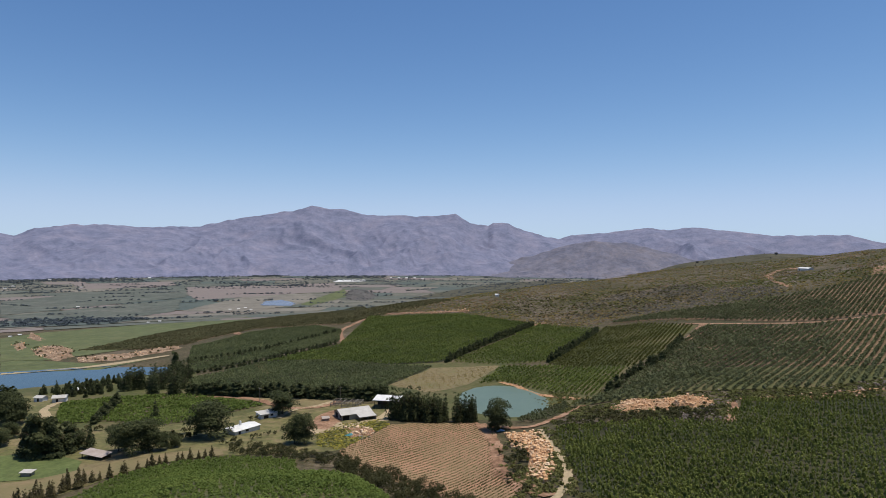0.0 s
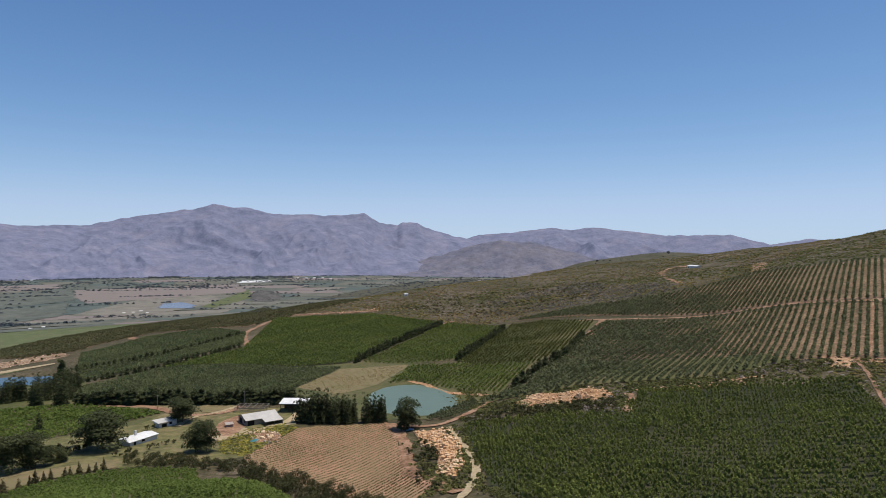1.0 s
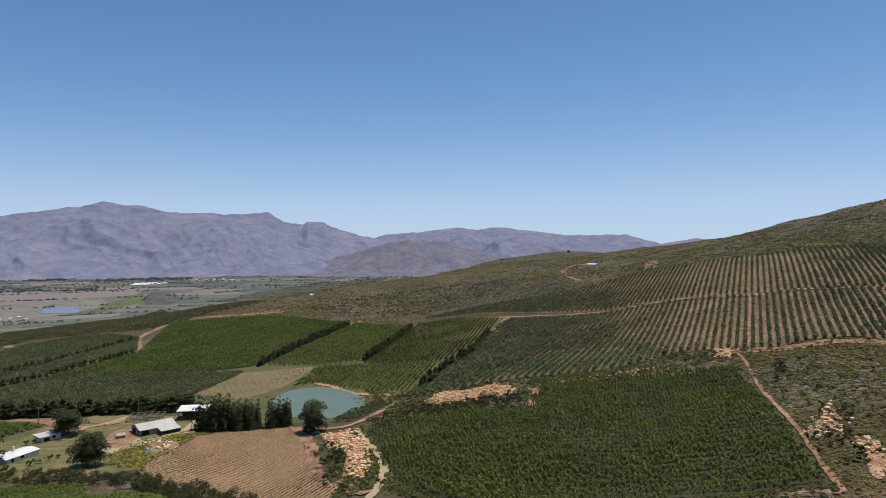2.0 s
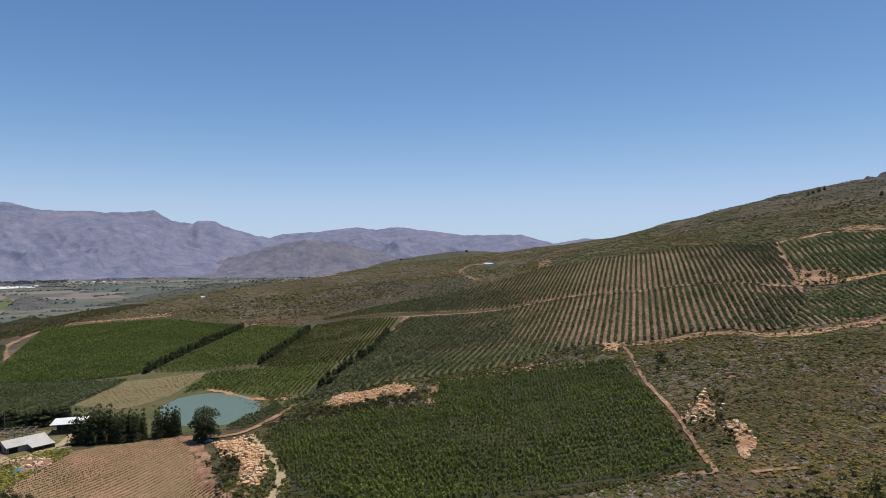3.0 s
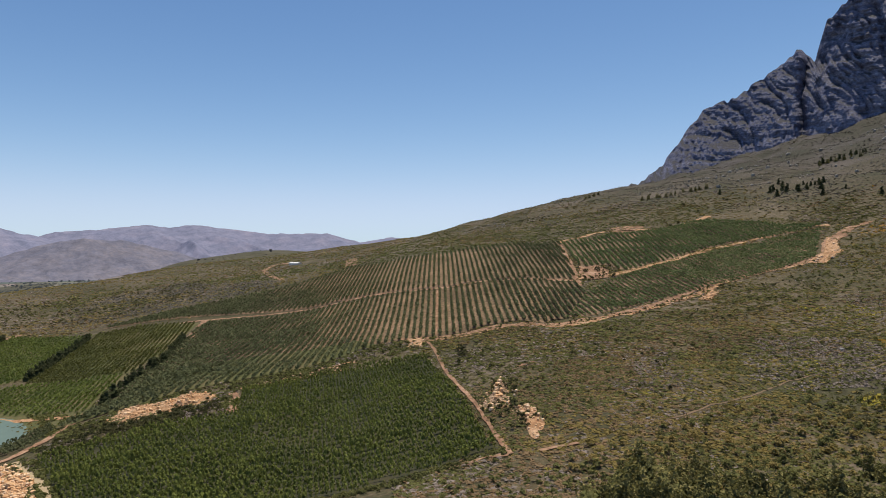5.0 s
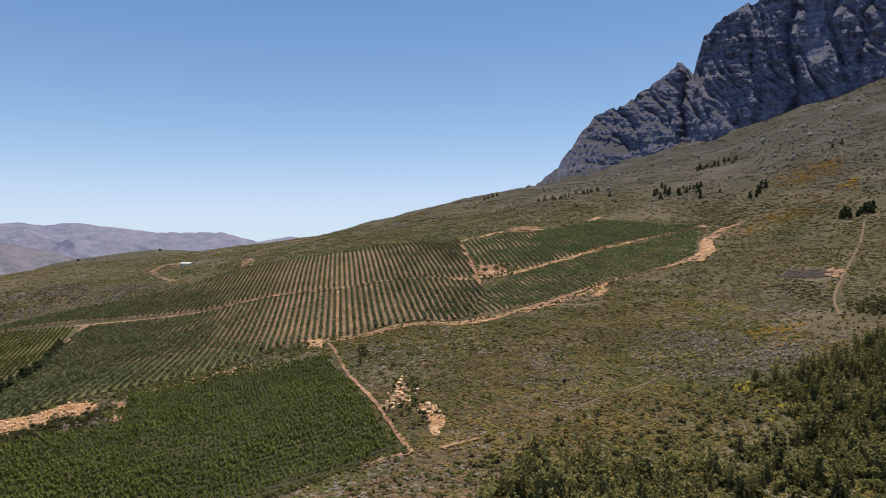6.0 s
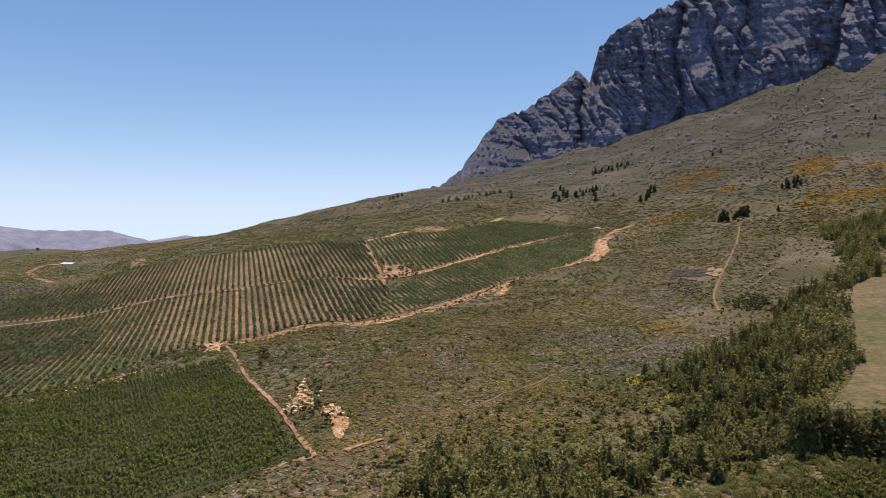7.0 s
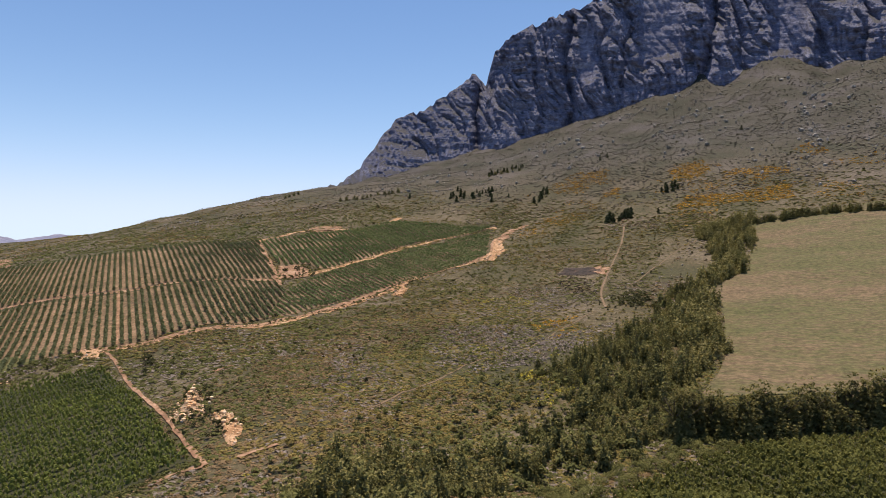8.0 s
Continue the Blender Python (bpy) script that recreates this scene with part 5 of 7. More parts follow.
for line, n in (([(240.5, 280), (259, 254), (291.5, 218.5), (325, 210), (363, 202.5), (405, 196), (451, 191.5), (490, 176), (524, 161)], 620), ([(137.8, 295.4), (169.8, 284.1), (183.9, 279.4)], 110), ([(136.6, 294.9), (157.5, 290.5), (182.6, 289.8), (197.3, 286.1)], 90)):
    pts = np.array(line_of(line, 0.5))
    n *= 2
    pick = pts[rng.integers(0, len(pts), n)] + rng.normal(0, 1.6, (n, 2))
    pick = pick[rough(pick[:, 0], pick[:, 1], 16, 311) + rng.normal(0, 0.25, n) > -0.15]
    track("verge", line, 5.2, ORANGE_EARTH, "orange cut earth edging the track", 0.3)
    stones("stones", pick[:, 0], pick[:, 1], 0.6, VERGE_STONE, "orange stones along the track's edge", 0.15)
    pick = pts[rng.integers(0, len(pts), n // 8)] + rng.normal(0, 2.2, (n // 8, 2))
    scatter("bushes", pick[:, 0], pick[:, 1], BUSH_FINE, 0.9, LEAF_HEDGE, "dark bushes along the track's edge", 0.9, "bushes")
drape("bare_patch", [(417, 300), (428, 290), (422, 275), (402, 264), (388, 271), (394, 283)], DIRT, 0.5, 4, "bare orange earth in a gap of the orchard")
tufts_in([(407.5, 293.2), (429.2, 286.5), (431.4, 272.9), (410.5, 261.2), (381.0, 266.6)], 110, 1.3, "dark bushes in a gap of the orchard")
drape("building_site", [(556, 366), (590, 378), (600, 352), (566, 330), (532, 322), (556, 348)], DIRT, 0.4, 5, "pale dug earth of a building site")
bank([(505, 166), (540, 166), (600, 182), (596, 172), (545, 156), (512, 155)], 300, 0.9, "a bank of orange rubble below the track bend", 0.9)
bank([(389.7, 189.9), (417.8, 194.9), (416.1, 187.7), (387.4, 180.7)], 240, 0.9, "a cut of red earth below the track", 1.2)
bank([(-433.4, 677.2), (-447.0, 718.3), (-420.3, 710.5), (-378.4, 664.3), (-351.0, 611.4), (-350.0, 583.0), (-395.0, 621.6)], 260, 1.0, "a heap of brown rubble beyond the reservoir", 2.2, ground=RUBBLE)
bank([(-488.8, 728.8), (-506.9, 776.1), (-443.6, 688.5), (-434.1, 655.9)], 120, 1.0, "a heap of brown rubble beyond the reservoir", 1.0, ground=RUBBLE)
bank([(-530.3, 817.5), (-595.1, 929.9), (-478.3, 779.5), (-476.4, 760.1)], 120, 1.0, "a heap of brown rubble beyond the reservoir", 1.0, ground=RUBBLE)
bank([(-346.0, 602.8), (-310.4, 605.6), (-267.3, 656.7), (-255.6, 628.0), (-289.4, 564.7), (-321.3, 568.5)], 260, 1.0, "a strip of brown rubble beyond the reservoir", 1.6, ground=RUBBLE)

for outline, n in (([(-433, 677), (-447, 718), (-420, 710), (-378, 664), (-351, 611), (-350, 583), (-395, 621)], 120), ([(-346, 603), (-310, 606), (-267, 656), (-256, 628), (-289, 565), (-321, 569)], 90), ([(-489, 729), (-507, 776), (-444, 689), (-434, 656)], 40)):
    tufts_in(outline, n, 1.5, "dark weeds growing over the brown rubble")
bank([(-46, 299), (-39, 304), (-31, 297), (-31, 287), (-40, 284)], 160, 0.8, "a low heap of pale rubble among the weeds", 0.7, ground=DIRT)
drape("lawn", [(-178, 259), (-158.3, 261.1), (-139.8, 248.2), (-135.2, 238), (-144, 230), (-157, 228), (-176, 240)], LAWN, 0.32, 5, "mown green lawn below the farm garden")
drape("verge", [(-176, 236), (-157, 225), (-142.5, 228.4), (-132.6, 236.9), (-120.7, 243.5), (-108.1, 250.6), (-91.9, 253.8), (-84.6, 247), (-97, 238), (-108, 232), (-116, 225), (-130, 220), (-134, 208), (-150, 210), (-176, 222)], WEEDY_SOIL, 0.4, 5, "dry sandy verge below the cypress row")

# boulders and scree below the cliff
bx, by = within([(807.2, 515.1), (1119.3, 513.5), (1201.8, 336.3), (1270.6, 31.5), (1344.0, -310.8), (1099.9, -342.5), (659.9, -153.5), (816.8, 19.8), (891.3, 249.2), (853.3, 409.6)], 21000, 20)
thin = rough(bx, by, 90, 91) + rng.uniform(-1, 1, len(bx)) > 0.25
stones("scree", bx[thin], by[thin], 1.2, ROCK_PALE, "grey boulders scattered over the slope below the cliff", 0, 5)
gx2, gy2 = within([(952.5, -115.8), (1162.4, -160.7), (1222.8, -205.8), (1192.1, -224.2), (1026.7, -159.5), (910.8, -126.4)], 300, 8)
stones("scree", gx2, gy2, 1.7, ROCK_PALE, "grey boulders choking a gully below the cliff", 0, 4)

for line, wide, n in (
    ([(1325, -22), (1280, 52), (1241, 120), (1176, 202), (1054, 266)], 9, 520),
    ([(1374, -54), (1229, -7), (1102, 36), (1033, 91)], 14, 460),
    ([(1334, -96), (1124, -49), (1015, 2), (907, 22)], 16, 420),
    ([(1267, -238), (1194, -177), (1056, -146), (942, -140), (866, -135)], 7, 520),
):
    pts = np.array(line_of(line, 1.5))
    pick = pts[rng.integers(0, len(pts), n)] + rng.normal(0, wide, (n, 2))
    stones("scree", pick[:, 0], pick[:, 1], 1.5, ROCK_PALE, "pale boulders strewn down the slope from the cliff", 0, 4)
for x, y in ((904, 18), (904, 5), (1151, 28), (1152, -7), (1000, -72), (1061, -175), (1153, -239), (947, 179), (868, 426)):
    stones("boulder", x + rng.normal(0, 4, 4), y + rng.normal(0, 4, 4), 3.4, ROCK_PALE, "large grey boulders lying together on the slope", 0.2, 1.8)
# burnt patch beside the climbing trail
drape("burnt_patch", [(464.7, 93.6), (482.5, 90.9), (483.0, 66.0), (465.1, 60.4), (460.5, 74.7)], CHAR, 0.3, 6, "blackened burnt patch with red earth in the scrub")
pts = np.array(line_of([(-75.0, 751.3), (-15.4, 744.8), (33.9, 752.2)], 1.0))
pick = pts[rng.integers(0, len(pts), 260)] + rng.normal(0, 5.0, (260, 2))
stones("stones", pick[:, 0], pick[:, 1], 0.9, STONE, "pale stones on the eroded bank above the orchard")
sx, sy = within([(230.0, 260.5), (272.3, 193.5), (603.9, 168.6), (616.2, 63.8), (534.9, -7.8), (314.9, 19.5), (225.4, 62.7), (161.9, 95.6), (189.9, 159.5)], 420)
stones("stones", sx, sy, 0.7, ROCK_PALE, "pale stones lying in the scrub", 0.1, 3)

# ---- scrub ----
FIELDS = [NEAR_ORCHARD, UPPER, STRIP, UPPER_TOP, UPPER_RIGHT, BARE, KNOLL, LEFT_VINES, HAYFIELD, RIGHT_ORCHARD, [(460, 94), (484, 92), (484, 64), (464, 60), (450, 64), (455, 80)]] + [o[0] for o in MIDDLE]
LANES = np.array([p for line in (
    [(236.8, 297.2), (239.4, 275.6), (194.2, 207.3), (163.2, 159.2), (134.2, 119.3)],
    [(236.8, 297.2), (257.1, 259.1), (291.4, 222.3), (362.8, 206.5), (451.2, 196.1), (522.7, 166.1), (590.9, 177.5), (646.6, 169.6)],
    [(377.0, 47.6), (420.3, 55.6), (496.2, 57.4), (552.1, 57.1), (614.5, 61.1)],
    [(43.5, 287.7), (44.0, 247.6), (42.8, 218.9), (38.5, 201.4), (27.1, 173.4)],
    [(92.1, 336.1), (75.6, 334.6), (51.5, 305.2), (38.0, 294.1)],
    [(187.0, 99.8), (229.5, 95.4), (268.7, 88.9), (295.5, 71.3), (341.6, 61.2), (366.9, 51.5)],
    [(425.1, 40.3), (465.1, 29.1), (513.7, 16.0), (542.0, -1.8)],
    [(491.5, 377.1), (556.8, 371.7), (574.7, 348.3), (588.5, 322.4), (670.6, 316.4)],
) for p in line_of(line, 1.5)])


def open_ground(x, y):
    ok = np.ones(len(x), bool)
    for f in FIELDS:
        ok &= ~inside(f, x, y)
    for k in range(0, len(x), 2000):
        d = np.hypot(x[k:k + 2000, None] - LANES[None, :, 0], y[k:k + 2000, None] - LANES[None, :, 1]).min(1)
        ok[k:k + 2000] &= d > 1.25
    for cx, cy, rx, ry, turn, level in BASINS:
        c, s = math.cos(turn), math.sin(turn)
        ok &= np.hypot(((x - cx) * c + (y - cy) * s) / rx, ((y - cy) * c - (x - cx) * s) / ry) > 1.15
    return ok


def slope_points(a0, a1, r0, r1, count, patch, level):
    a = np.radians(rng.uniform(a0, a1, count))
    r = rng.uniform(r0 ** 0.75, r1 ** 0.75, count) ** (1 / 0.75)
    x, y = np.sin(a) * r, np.cos(a) * r
    ok = open_ground(x, y) & (2.0 * rough(x, y, 52, patch) + 0.7 * rough(x, y, 11, patch + 1) + rng.normal(0, 0.35, count) > level)
    return x[ok], y[ok]


for mat, n, patch, level, size, label in (
    (LEAF_WOOD, 38000, 201, -0.3, 1.15, "low green fynbos bushes over the hillside"),
    (LEAF_SCRUB, 30000, 211, 0.6, 1.1, "brownish dry fynbos scrub over the hillside"),
    (LEAF_GREY, 26000, 221, 0.75, 1.05, "grey twiggy scrub in patches on the hillside"),
    (LEAF_OLIVE, 34000, 231, 0.1, 1.1, "yellow-green low scrub over the hillside"),
):
    x, y = slope_points(38, 107, 120, 620, n, patch, level)
    x2, y2 = slope_points(-4, 107, 570, 1480, int(n * 1.4), patch, level - 0.1)
    close = np.hypot(x, y) < 290
    scatter("scrub", x[close], y[close], SHRUB, size * 1.2, mat, label, 0.45)
    scatter("scrub", x[~close], y[~close], SHRUB, size * 1.5, mat, label, 0.45)
    high = height(x2, y2) > 140 + 35 * rough(x2, y2, 90, 381) + 45 * (rng.random(len(x2)) - 0.5)
    scatter("scrub", x2[~high], y2[~high], SHRUB_FAR, size * 1.55, mat, label, 0.45)
    scatter("heath", x2[high], y2[high], SHRUB_FAR, size * 1.4, LEAF_HEATH, "low grey-brown heath on the upper slope", 0.5)
x, y = slope_points(55, 107, 650, 1350, 800, 281, 0.6)
scatter("bushes", x, y, BUSH_FAR, 1.7, LEAF_HEDGE, "dark green bushes dotted over the upper slope", 0.9, "bushes")
x, y = slope_points(40, 107, 130, 600, 6500, 291, 0.2)
scatter("bushes", x, y, BUSH_MID, 0.95, LEAF_WOOD, "rounded green bushes standing out of the low scrub", 0.8, "bushes")
x, y = slope_points(40, 107, 130, 700, 2200, 271, 0.75)
scatter("bushes", x, y, BUSH_NEAR, 1.1, LEAF_HEDGE, "dark green bushes standing out of the low scrub", 0.9, "bushes")
x, y = slope_points(8, 42, 225, 390, 17000, 241, -0.5)
scatter("scrub", x, y, SHRUB, 1.45, LEAF_WOOD, "green bushes on the bank between the orchards", 1.0)
x, y = slope_points(4, 12, 195, 290, 900, 261, -0.2)
scatter("scrub", x, y, SHRUB, 1.5, LEAF_WOOD, "green bushes round the rubble heap", 1.0)
x, y = slope_points(8, 42, 225, 390, 2600, 251, 0.3)
scatter("scrub", x, y, SHRUB, 1.4, LEAF_GREY, "grey bushes on the bank between the orchards", 1.0)

cx2, cy2 = within([(460.3, 92.7), (482.5, 90.9), (483.0, 66.0), (465.1, 60.4), (456.0, 73.9)], 260, 4)
scatter("burnt_bushes", cx2, cy2, SHRUB, 0.8, CHAR, "blackened twigs of burnt scrub", 0.8, "bushes")
drape("bare_patch", [(478.2, 71.4), (488.1, 65.9), (480.6, 57.6), (457.9, 57.1), (462.1, 63.9)], DIRT, 0.3, 4, "bare red earth beside the burnt patch")
for outline, n, mat, label in (
    ([(327.8, 129.7), (346.1, 109.6), (323.6, 69.4), (270.2, 75.2), (255.1, 95.7)], 420, LEAF_GREY, "pale grey dead twigs in the scrub"),
    ([(224.3, 143.0), (248.5, 135.4), (234.9, 112.5), (207.7, 113.2), (201.8, 126.2)], 220, LEAF_GREY, "pale grey dead twigs in the scrub"),
    ([(230.1, 68.3), (257.6, 62.1), (273.3, 41.8), (253.2, 34.4), (215.7, 48.1)], 500, LEAF_YELLOW, "yellow flowering bushes in the scrub"),
    ([(379.7, 135.1), (408.4, 113.9), (392.8, 87.8), (365.1, 101.7)], 300, LEAF_YELLOW, "yellow flowering bushes in the scrub"),
    ([(338.8, 81.8), (361.2, 64.7), (344.4, 49.8), (311.5, 64.0)], 300, LEAF_ORANGE, "orange-brown flowering scrub"),
    ([(44.7, 766.7), (128.5, 830.1), (232.4, 836.8), (337.8, 825.0), (262.6, 641.3), (172.7, 621.4), (71.4, 697.9)], 1500, LEAF_HEDGE, "dark grey-green bushes across the brown hill"),
    ([(68.8, 813.6), (171.5, 902.9), (313.9, 976.3), (426.8, 960.4), (471.5, 871.6), (387.1, 715.5), (320.0, 781.5), (224.3, 807.4), (122.9, 793.5)], 2200, LEAF_WOOD, "green bushes over the top of the brown hill"),
    ([(71.4, 697.9), (178.3, 641.7), (272.1, 664.4), (269.7, 594.7), (213.0, 531.4), (120.2, 632.2)], 700, LEAF_GREY, "grey twiggy bushes across the brown hill"),
):
    x, y = within(outline, n * 2, 6)
    keep = open_ground(x, y) & (rough(x, y, 14, 301) + rng.normal(0, 0.3, len(x)) > -0.1)
    scatter("bushes", x[keep], y[keep], SHRUB, 1.0 + 0.5 * (mat is LEAF_HEDGE), mat, label, 0.9, "bushes")
# stands of one growth on the open slope
for outline, n, mat, size, tall, label in (
    ([(60, 334), (84, 330), (102, 320), (116, 318), (175, 305), (225, 306), (242, 294), (232, 268), (184, 279), (137, 293), (125, 278), (80, 288), (50, 303)], 8000, LEAF_WOOD, 1.5, 0.75, "green scrub between the orchards"),
    ([(60, 334), (84, 330), (102, 320), (116, 318), (175, 305), (225, 306), (242, 294), (232, 268), (184, 279), (137, 293), (125, 278), (80, 288), (50, 303)], 600, LEAF_HEDGE, 1.7, 0.9, "dark bushes between the orchards"),
    ([(227, 240), (265, 205), (355, 189), (492, 151), (461, 133), (329, 158), (250, 178), (200, 196)], 5200, LEAF_WOOD, 1.35, 0.7, "dense dark green scrub below the track"),
    ([(227, 240), (265, 205), (355, 189), (492, 151), (461, 133), (329, 158), (250, 178), (200, 196)], 420, LEAF_HEDGE, 1.9, 0.8, "dark bushes in the scrub below the track"),
    ([(311, 133), (341, 105), (322, 58), (271, 60), (249, 93)], 2600, LEAF_GREY, 1.1, 0.8, "grey leafless scrub in a wide stand"),
    ([(330, 60), (352, 40), (318, 36), (288, 54), (300, 72)], 900, LEAF_GREY, 1.1, 0.8, "grey leafless scrub in a wide stand"),
    ([(242, 155), (270, 144), (238, 130), (226, 139)], 500, LEAF_GREY, 1.0, 0.8, "grey leafless scrub in a small stand"),
    ([(185, 109), (242, 100), (230, 64), (274, 51), (200, 48), (168, 70)], 2600, LEAF_OLIVE, 1.0, 0.7, "yellow-green low scrub above the wood"),
    ([(229, 193), (284, 155), (344, 143), (280, 122), (201, 138)], 3600, LEAF_SCRUB, 1.05, 0.65, "brown dry scrub on the open slope"),
    ([(570, 172), (637, 143), (748, 103), (718, 86), (587, 115), (489, 132)], 2600, LEAF_OLIVE, 1.6, 0.6, "yellow-green growth along a shallow gully"),
    ([(427, 119), (442, 83), (385, 56), (355, 89)], 1800, LEAF_GREY, 1.1, 0.6, "grey-brown heath round the burnt patch"),
    ([(413, 48), (417, 26), (378, 20), (373, 41)], 300, LEAF_HEDGE, 2.0, 0.8, "dark green bushes beside the trail"),
    ([(625, 300), (738, 206), (682, 153), (608, 181), (573, 240)], 5200, LEAF_WOOD, 1.5, 0.55, "green scrub above the end of the orchards"),
    ([(478, 96), (488, 66), (470, 62), (440, 60), (402, 58), (415, 78)], 900, CHAR, 1.1, 0.7, "blackened twigs of burnt scrub"),
):
    x, y = within(outline, n, 9)
    keep = open_ground(x, y) & (rough(x, y, 16, 351) + rng.normal(0, 0.4, len(x)) > -0.5)
    scatter("scrub", x[keep], y[keep], SHRUB, size, mat, label, tall)
# green and grey cover of the hill above the orchards
for outline, n, mat, size, label in (
    ([(169.4, 851.0), (328.9, 926.2), (370.6, 736.1), (477.0, 729.8), (594.4, 675.7), (646.1, 564.0), (720, 470), (800, 372), (700, 330), (660, 320), (536.0, 380), (447.0, 410.6), (398.0, 575), (338.1, 651.4), (307.4, 865.7), (152.5, 766.0)], 30000, LEAF_HILL, 1.35, "low green scrub over the hill above the orchards"),
    ([(149.9, 753.2), (299.4, 843.0), (337.7, 670.7), (317.6, 600), (266.8, 590), (187.3, 610), (131.0, 665)], 8000, LEAF_HEATH, 1.3, "grey-brown dry scrub on the hill's flank"),
    ([(613.0, 638.1), (690.5, 614.5), (706.4, 541.5), (675.0, 512.2), (646.1, 564.0), (586.4, 578.7)], 900, LEAF_HEDGE, 1.5, "dark scrub among rocks on the hill top"),
):
    x, y = within(outline, n, 10)
    keep = open_ground(x, y) & (rough(x, y, 40, 341) + 0.6 * rough(x, y, 13, 342) + rng.normal(0, 0.3, len(x)) > -0.35)
    scatter("scrub", x[keep], y[keep], SHRUB_FAR, size, mat, label, 0.6)
x, y = within([(600, 645), (700, 620), (712, 541), (675.0, 505), (640, 560), (580, 585)], 420, 8)
stones("stones", x, y, 1.2, ROCK_PALE, "pale rock outcrops on the hill top", 0, 3)
drape("bare_patch", [(447.8, 667.5), (452, 651.8), (397, 573.6), (391, 587.3)], DIRT, 0.3, 6, "red washed earth above the orchard")
# orange blossom on the upper slope
for outline, n in (([(784.8, 32.4), (849.7, 23.9), (858.5, -2.2), (818.9, -14.5), (793.5, 3.9)], 420), ([(662.2, 21.0), (715.5, 6.2), (702.0, -46.1), (716.2, -87.4), (656.6, -80.2), (655.6, -33.6)], 800), ([(791.1, 174.0), (881.9, 166.7), (892.6, 122.7), (813.8, 104.9), (775.5, 139.7)], 420), ([(748.0, 102.6), (798.6, 92.9), (754.9, 78.4)], 120), ([(815.0, -29.6), (799.1, -97.4), (759.5, -103.0), (775.5, -39.6)], 200), ([(884.0, -107.6), (905.0, -134.7), (837.8, -140.5), (818.8, -116.5)], 120), ([(647.3, 156.8), (689.7, 136.2), (691.7, 100.7), (636.3, 120.0)], 160)):
    fx, fy = within(outline, n * 3, 10)
    scatter("flower_patch", fx[:n * 3 // 2], fy[:n * 3 // 2], SHRUB_FAR, 1.4, LEAF_ORANGE, "orange flowering shrubs in a patch on the slope", 0.5, "flowers")

fx, fy = within([(603.9, 168.6), (845.7, 197.5), (917.4, 126.1), (837.9, -42.7), (801.7, -186.2), (628.3, -158.7), (635.8, -77.7), (583.5, -4.0), (616.2, 63.8)], 9000, 15)
keep = (rough(fx, fy, 60, 97) + 0.5 * rough(fx, fy, 20, 98) > 0.55) & open_ground(fx, fy)
scatter("flower_patch", fx[keep], fy[keep], SHRUB_FAR, 1.3, LEAF_ORANGE, "sparse orange flowering shrubs on the upper slope", 0.5, "flowers")
fx, fy = within([(116.0, 108.7), (181.0, 128.6), (286.0, 107.4), (361.7, 68.0), (314.9, 19.5), (212.9, 59.2), (145.1, 85.6)], 1600, 8)
keep = (rough(fx, fy, 18, 99) > 0.45) & open_ground(fx, fy)
scatter("flower_patch", fx[keep], fy[keep], SHRUB, 1.0, LEAF_YELLOW, "yellow flowering bushes in the scrub", 0.8, "flowers")

# ---- woods ----
WOOD = "olive green bushy tree in the wood below the slope"
BELT = "tall dark tree in the belt beside the hay field"
tree_line("bushy", [(584.9, -136.2), (592.9, -104.5), (589.6, -72.2), (578.1, -46.5)], 2.0, 7, BELT, "belt beside the hay field", 1.5, 2)
rows_of = np.array(line_of([(239.4, 275.6), (194.2, 207.3), (163.2, 159.2), (134.2, 119.3)], 0.5))
pick = rows_of[rng.integers(0, len(rows_of), 420)] + rng.normal(0, 1.5, (420, 2))
pick = pick[np.abs(pick - rows_of[:, None]).sum(2).min(0) > 1.1]
scatter("weeds", pick[:, 0], pick[:, 1], SHRUB, 0.8, LEAF_WOOD, "low green weeds along the track", 0.8, "weeds")
SHOOTS = [tuft(190, 0.06, spires(np.random.default_rng(500 + i), 7, 0.4, 0.5, 1.0), 510 + i) for i in range(6)]
STEMS = [tuft(420, 0.05, spires(np.random.default_rng(530 + i), 8, 0.22, 0.6, 1.0), 540 + i) for i in range(6)]
rim = np.array(line_of([(136.6, 124.7), (119.5, 133.3), (86.9, 145.6), (51.5, 136.1), (41.5, 191.0)], 0.5))
pick = rim[rng.integers(0, len(rim), 1100)] + rng.normal(0, 1.8, (1100, 2))
scatter("weeds", pick[:, 0], pick[:, 1], BUSH_FINE, 0.75, LEAF_WOOD, "green weeds edging the orchard", 0.9, "weeds")
bx2, by2 = within([(599.2, -46.0), (569.0, 1.2), (476.8, -14.9), (403.5, 4.7), (315.9, 8.4), (244.3, 9.2), (244.5, -2.1), (299.2, -12.5), (354.7, -13.9), (405.9, -7.6), (460.9, -32.3)], 1900, 4)
for x, y in zip(bx2[:45], by2[:45]):
    tree("bushy", (x, y), rng.uniform(7, 12), BELT, "belt beside the hay field", rng.uniform(0.8, 1.1))
scatter("belt_trees", bx2[45:250], by2[45:250], STEMS, 8.0, LEAF_BUSHY, "close-set dark trees in the belt beside the hay field", 1.0, "trees", 0.3)
scatter("thicket", bx2[250:], by2[250:], SHOOTS, 5.0, LEAF_BUSHY, "dense dark thicket beside the hay field", 1.0, "thicket")
tree_line("poplar", [(187, 6), (193, 1), (194.5, -14), (208, -35), (216, -53), (228, -74)], 1.55, 14.5, "tall slender tree in a dense windbreak", "windbreak above the lower orchard", 1.15, 1.3)
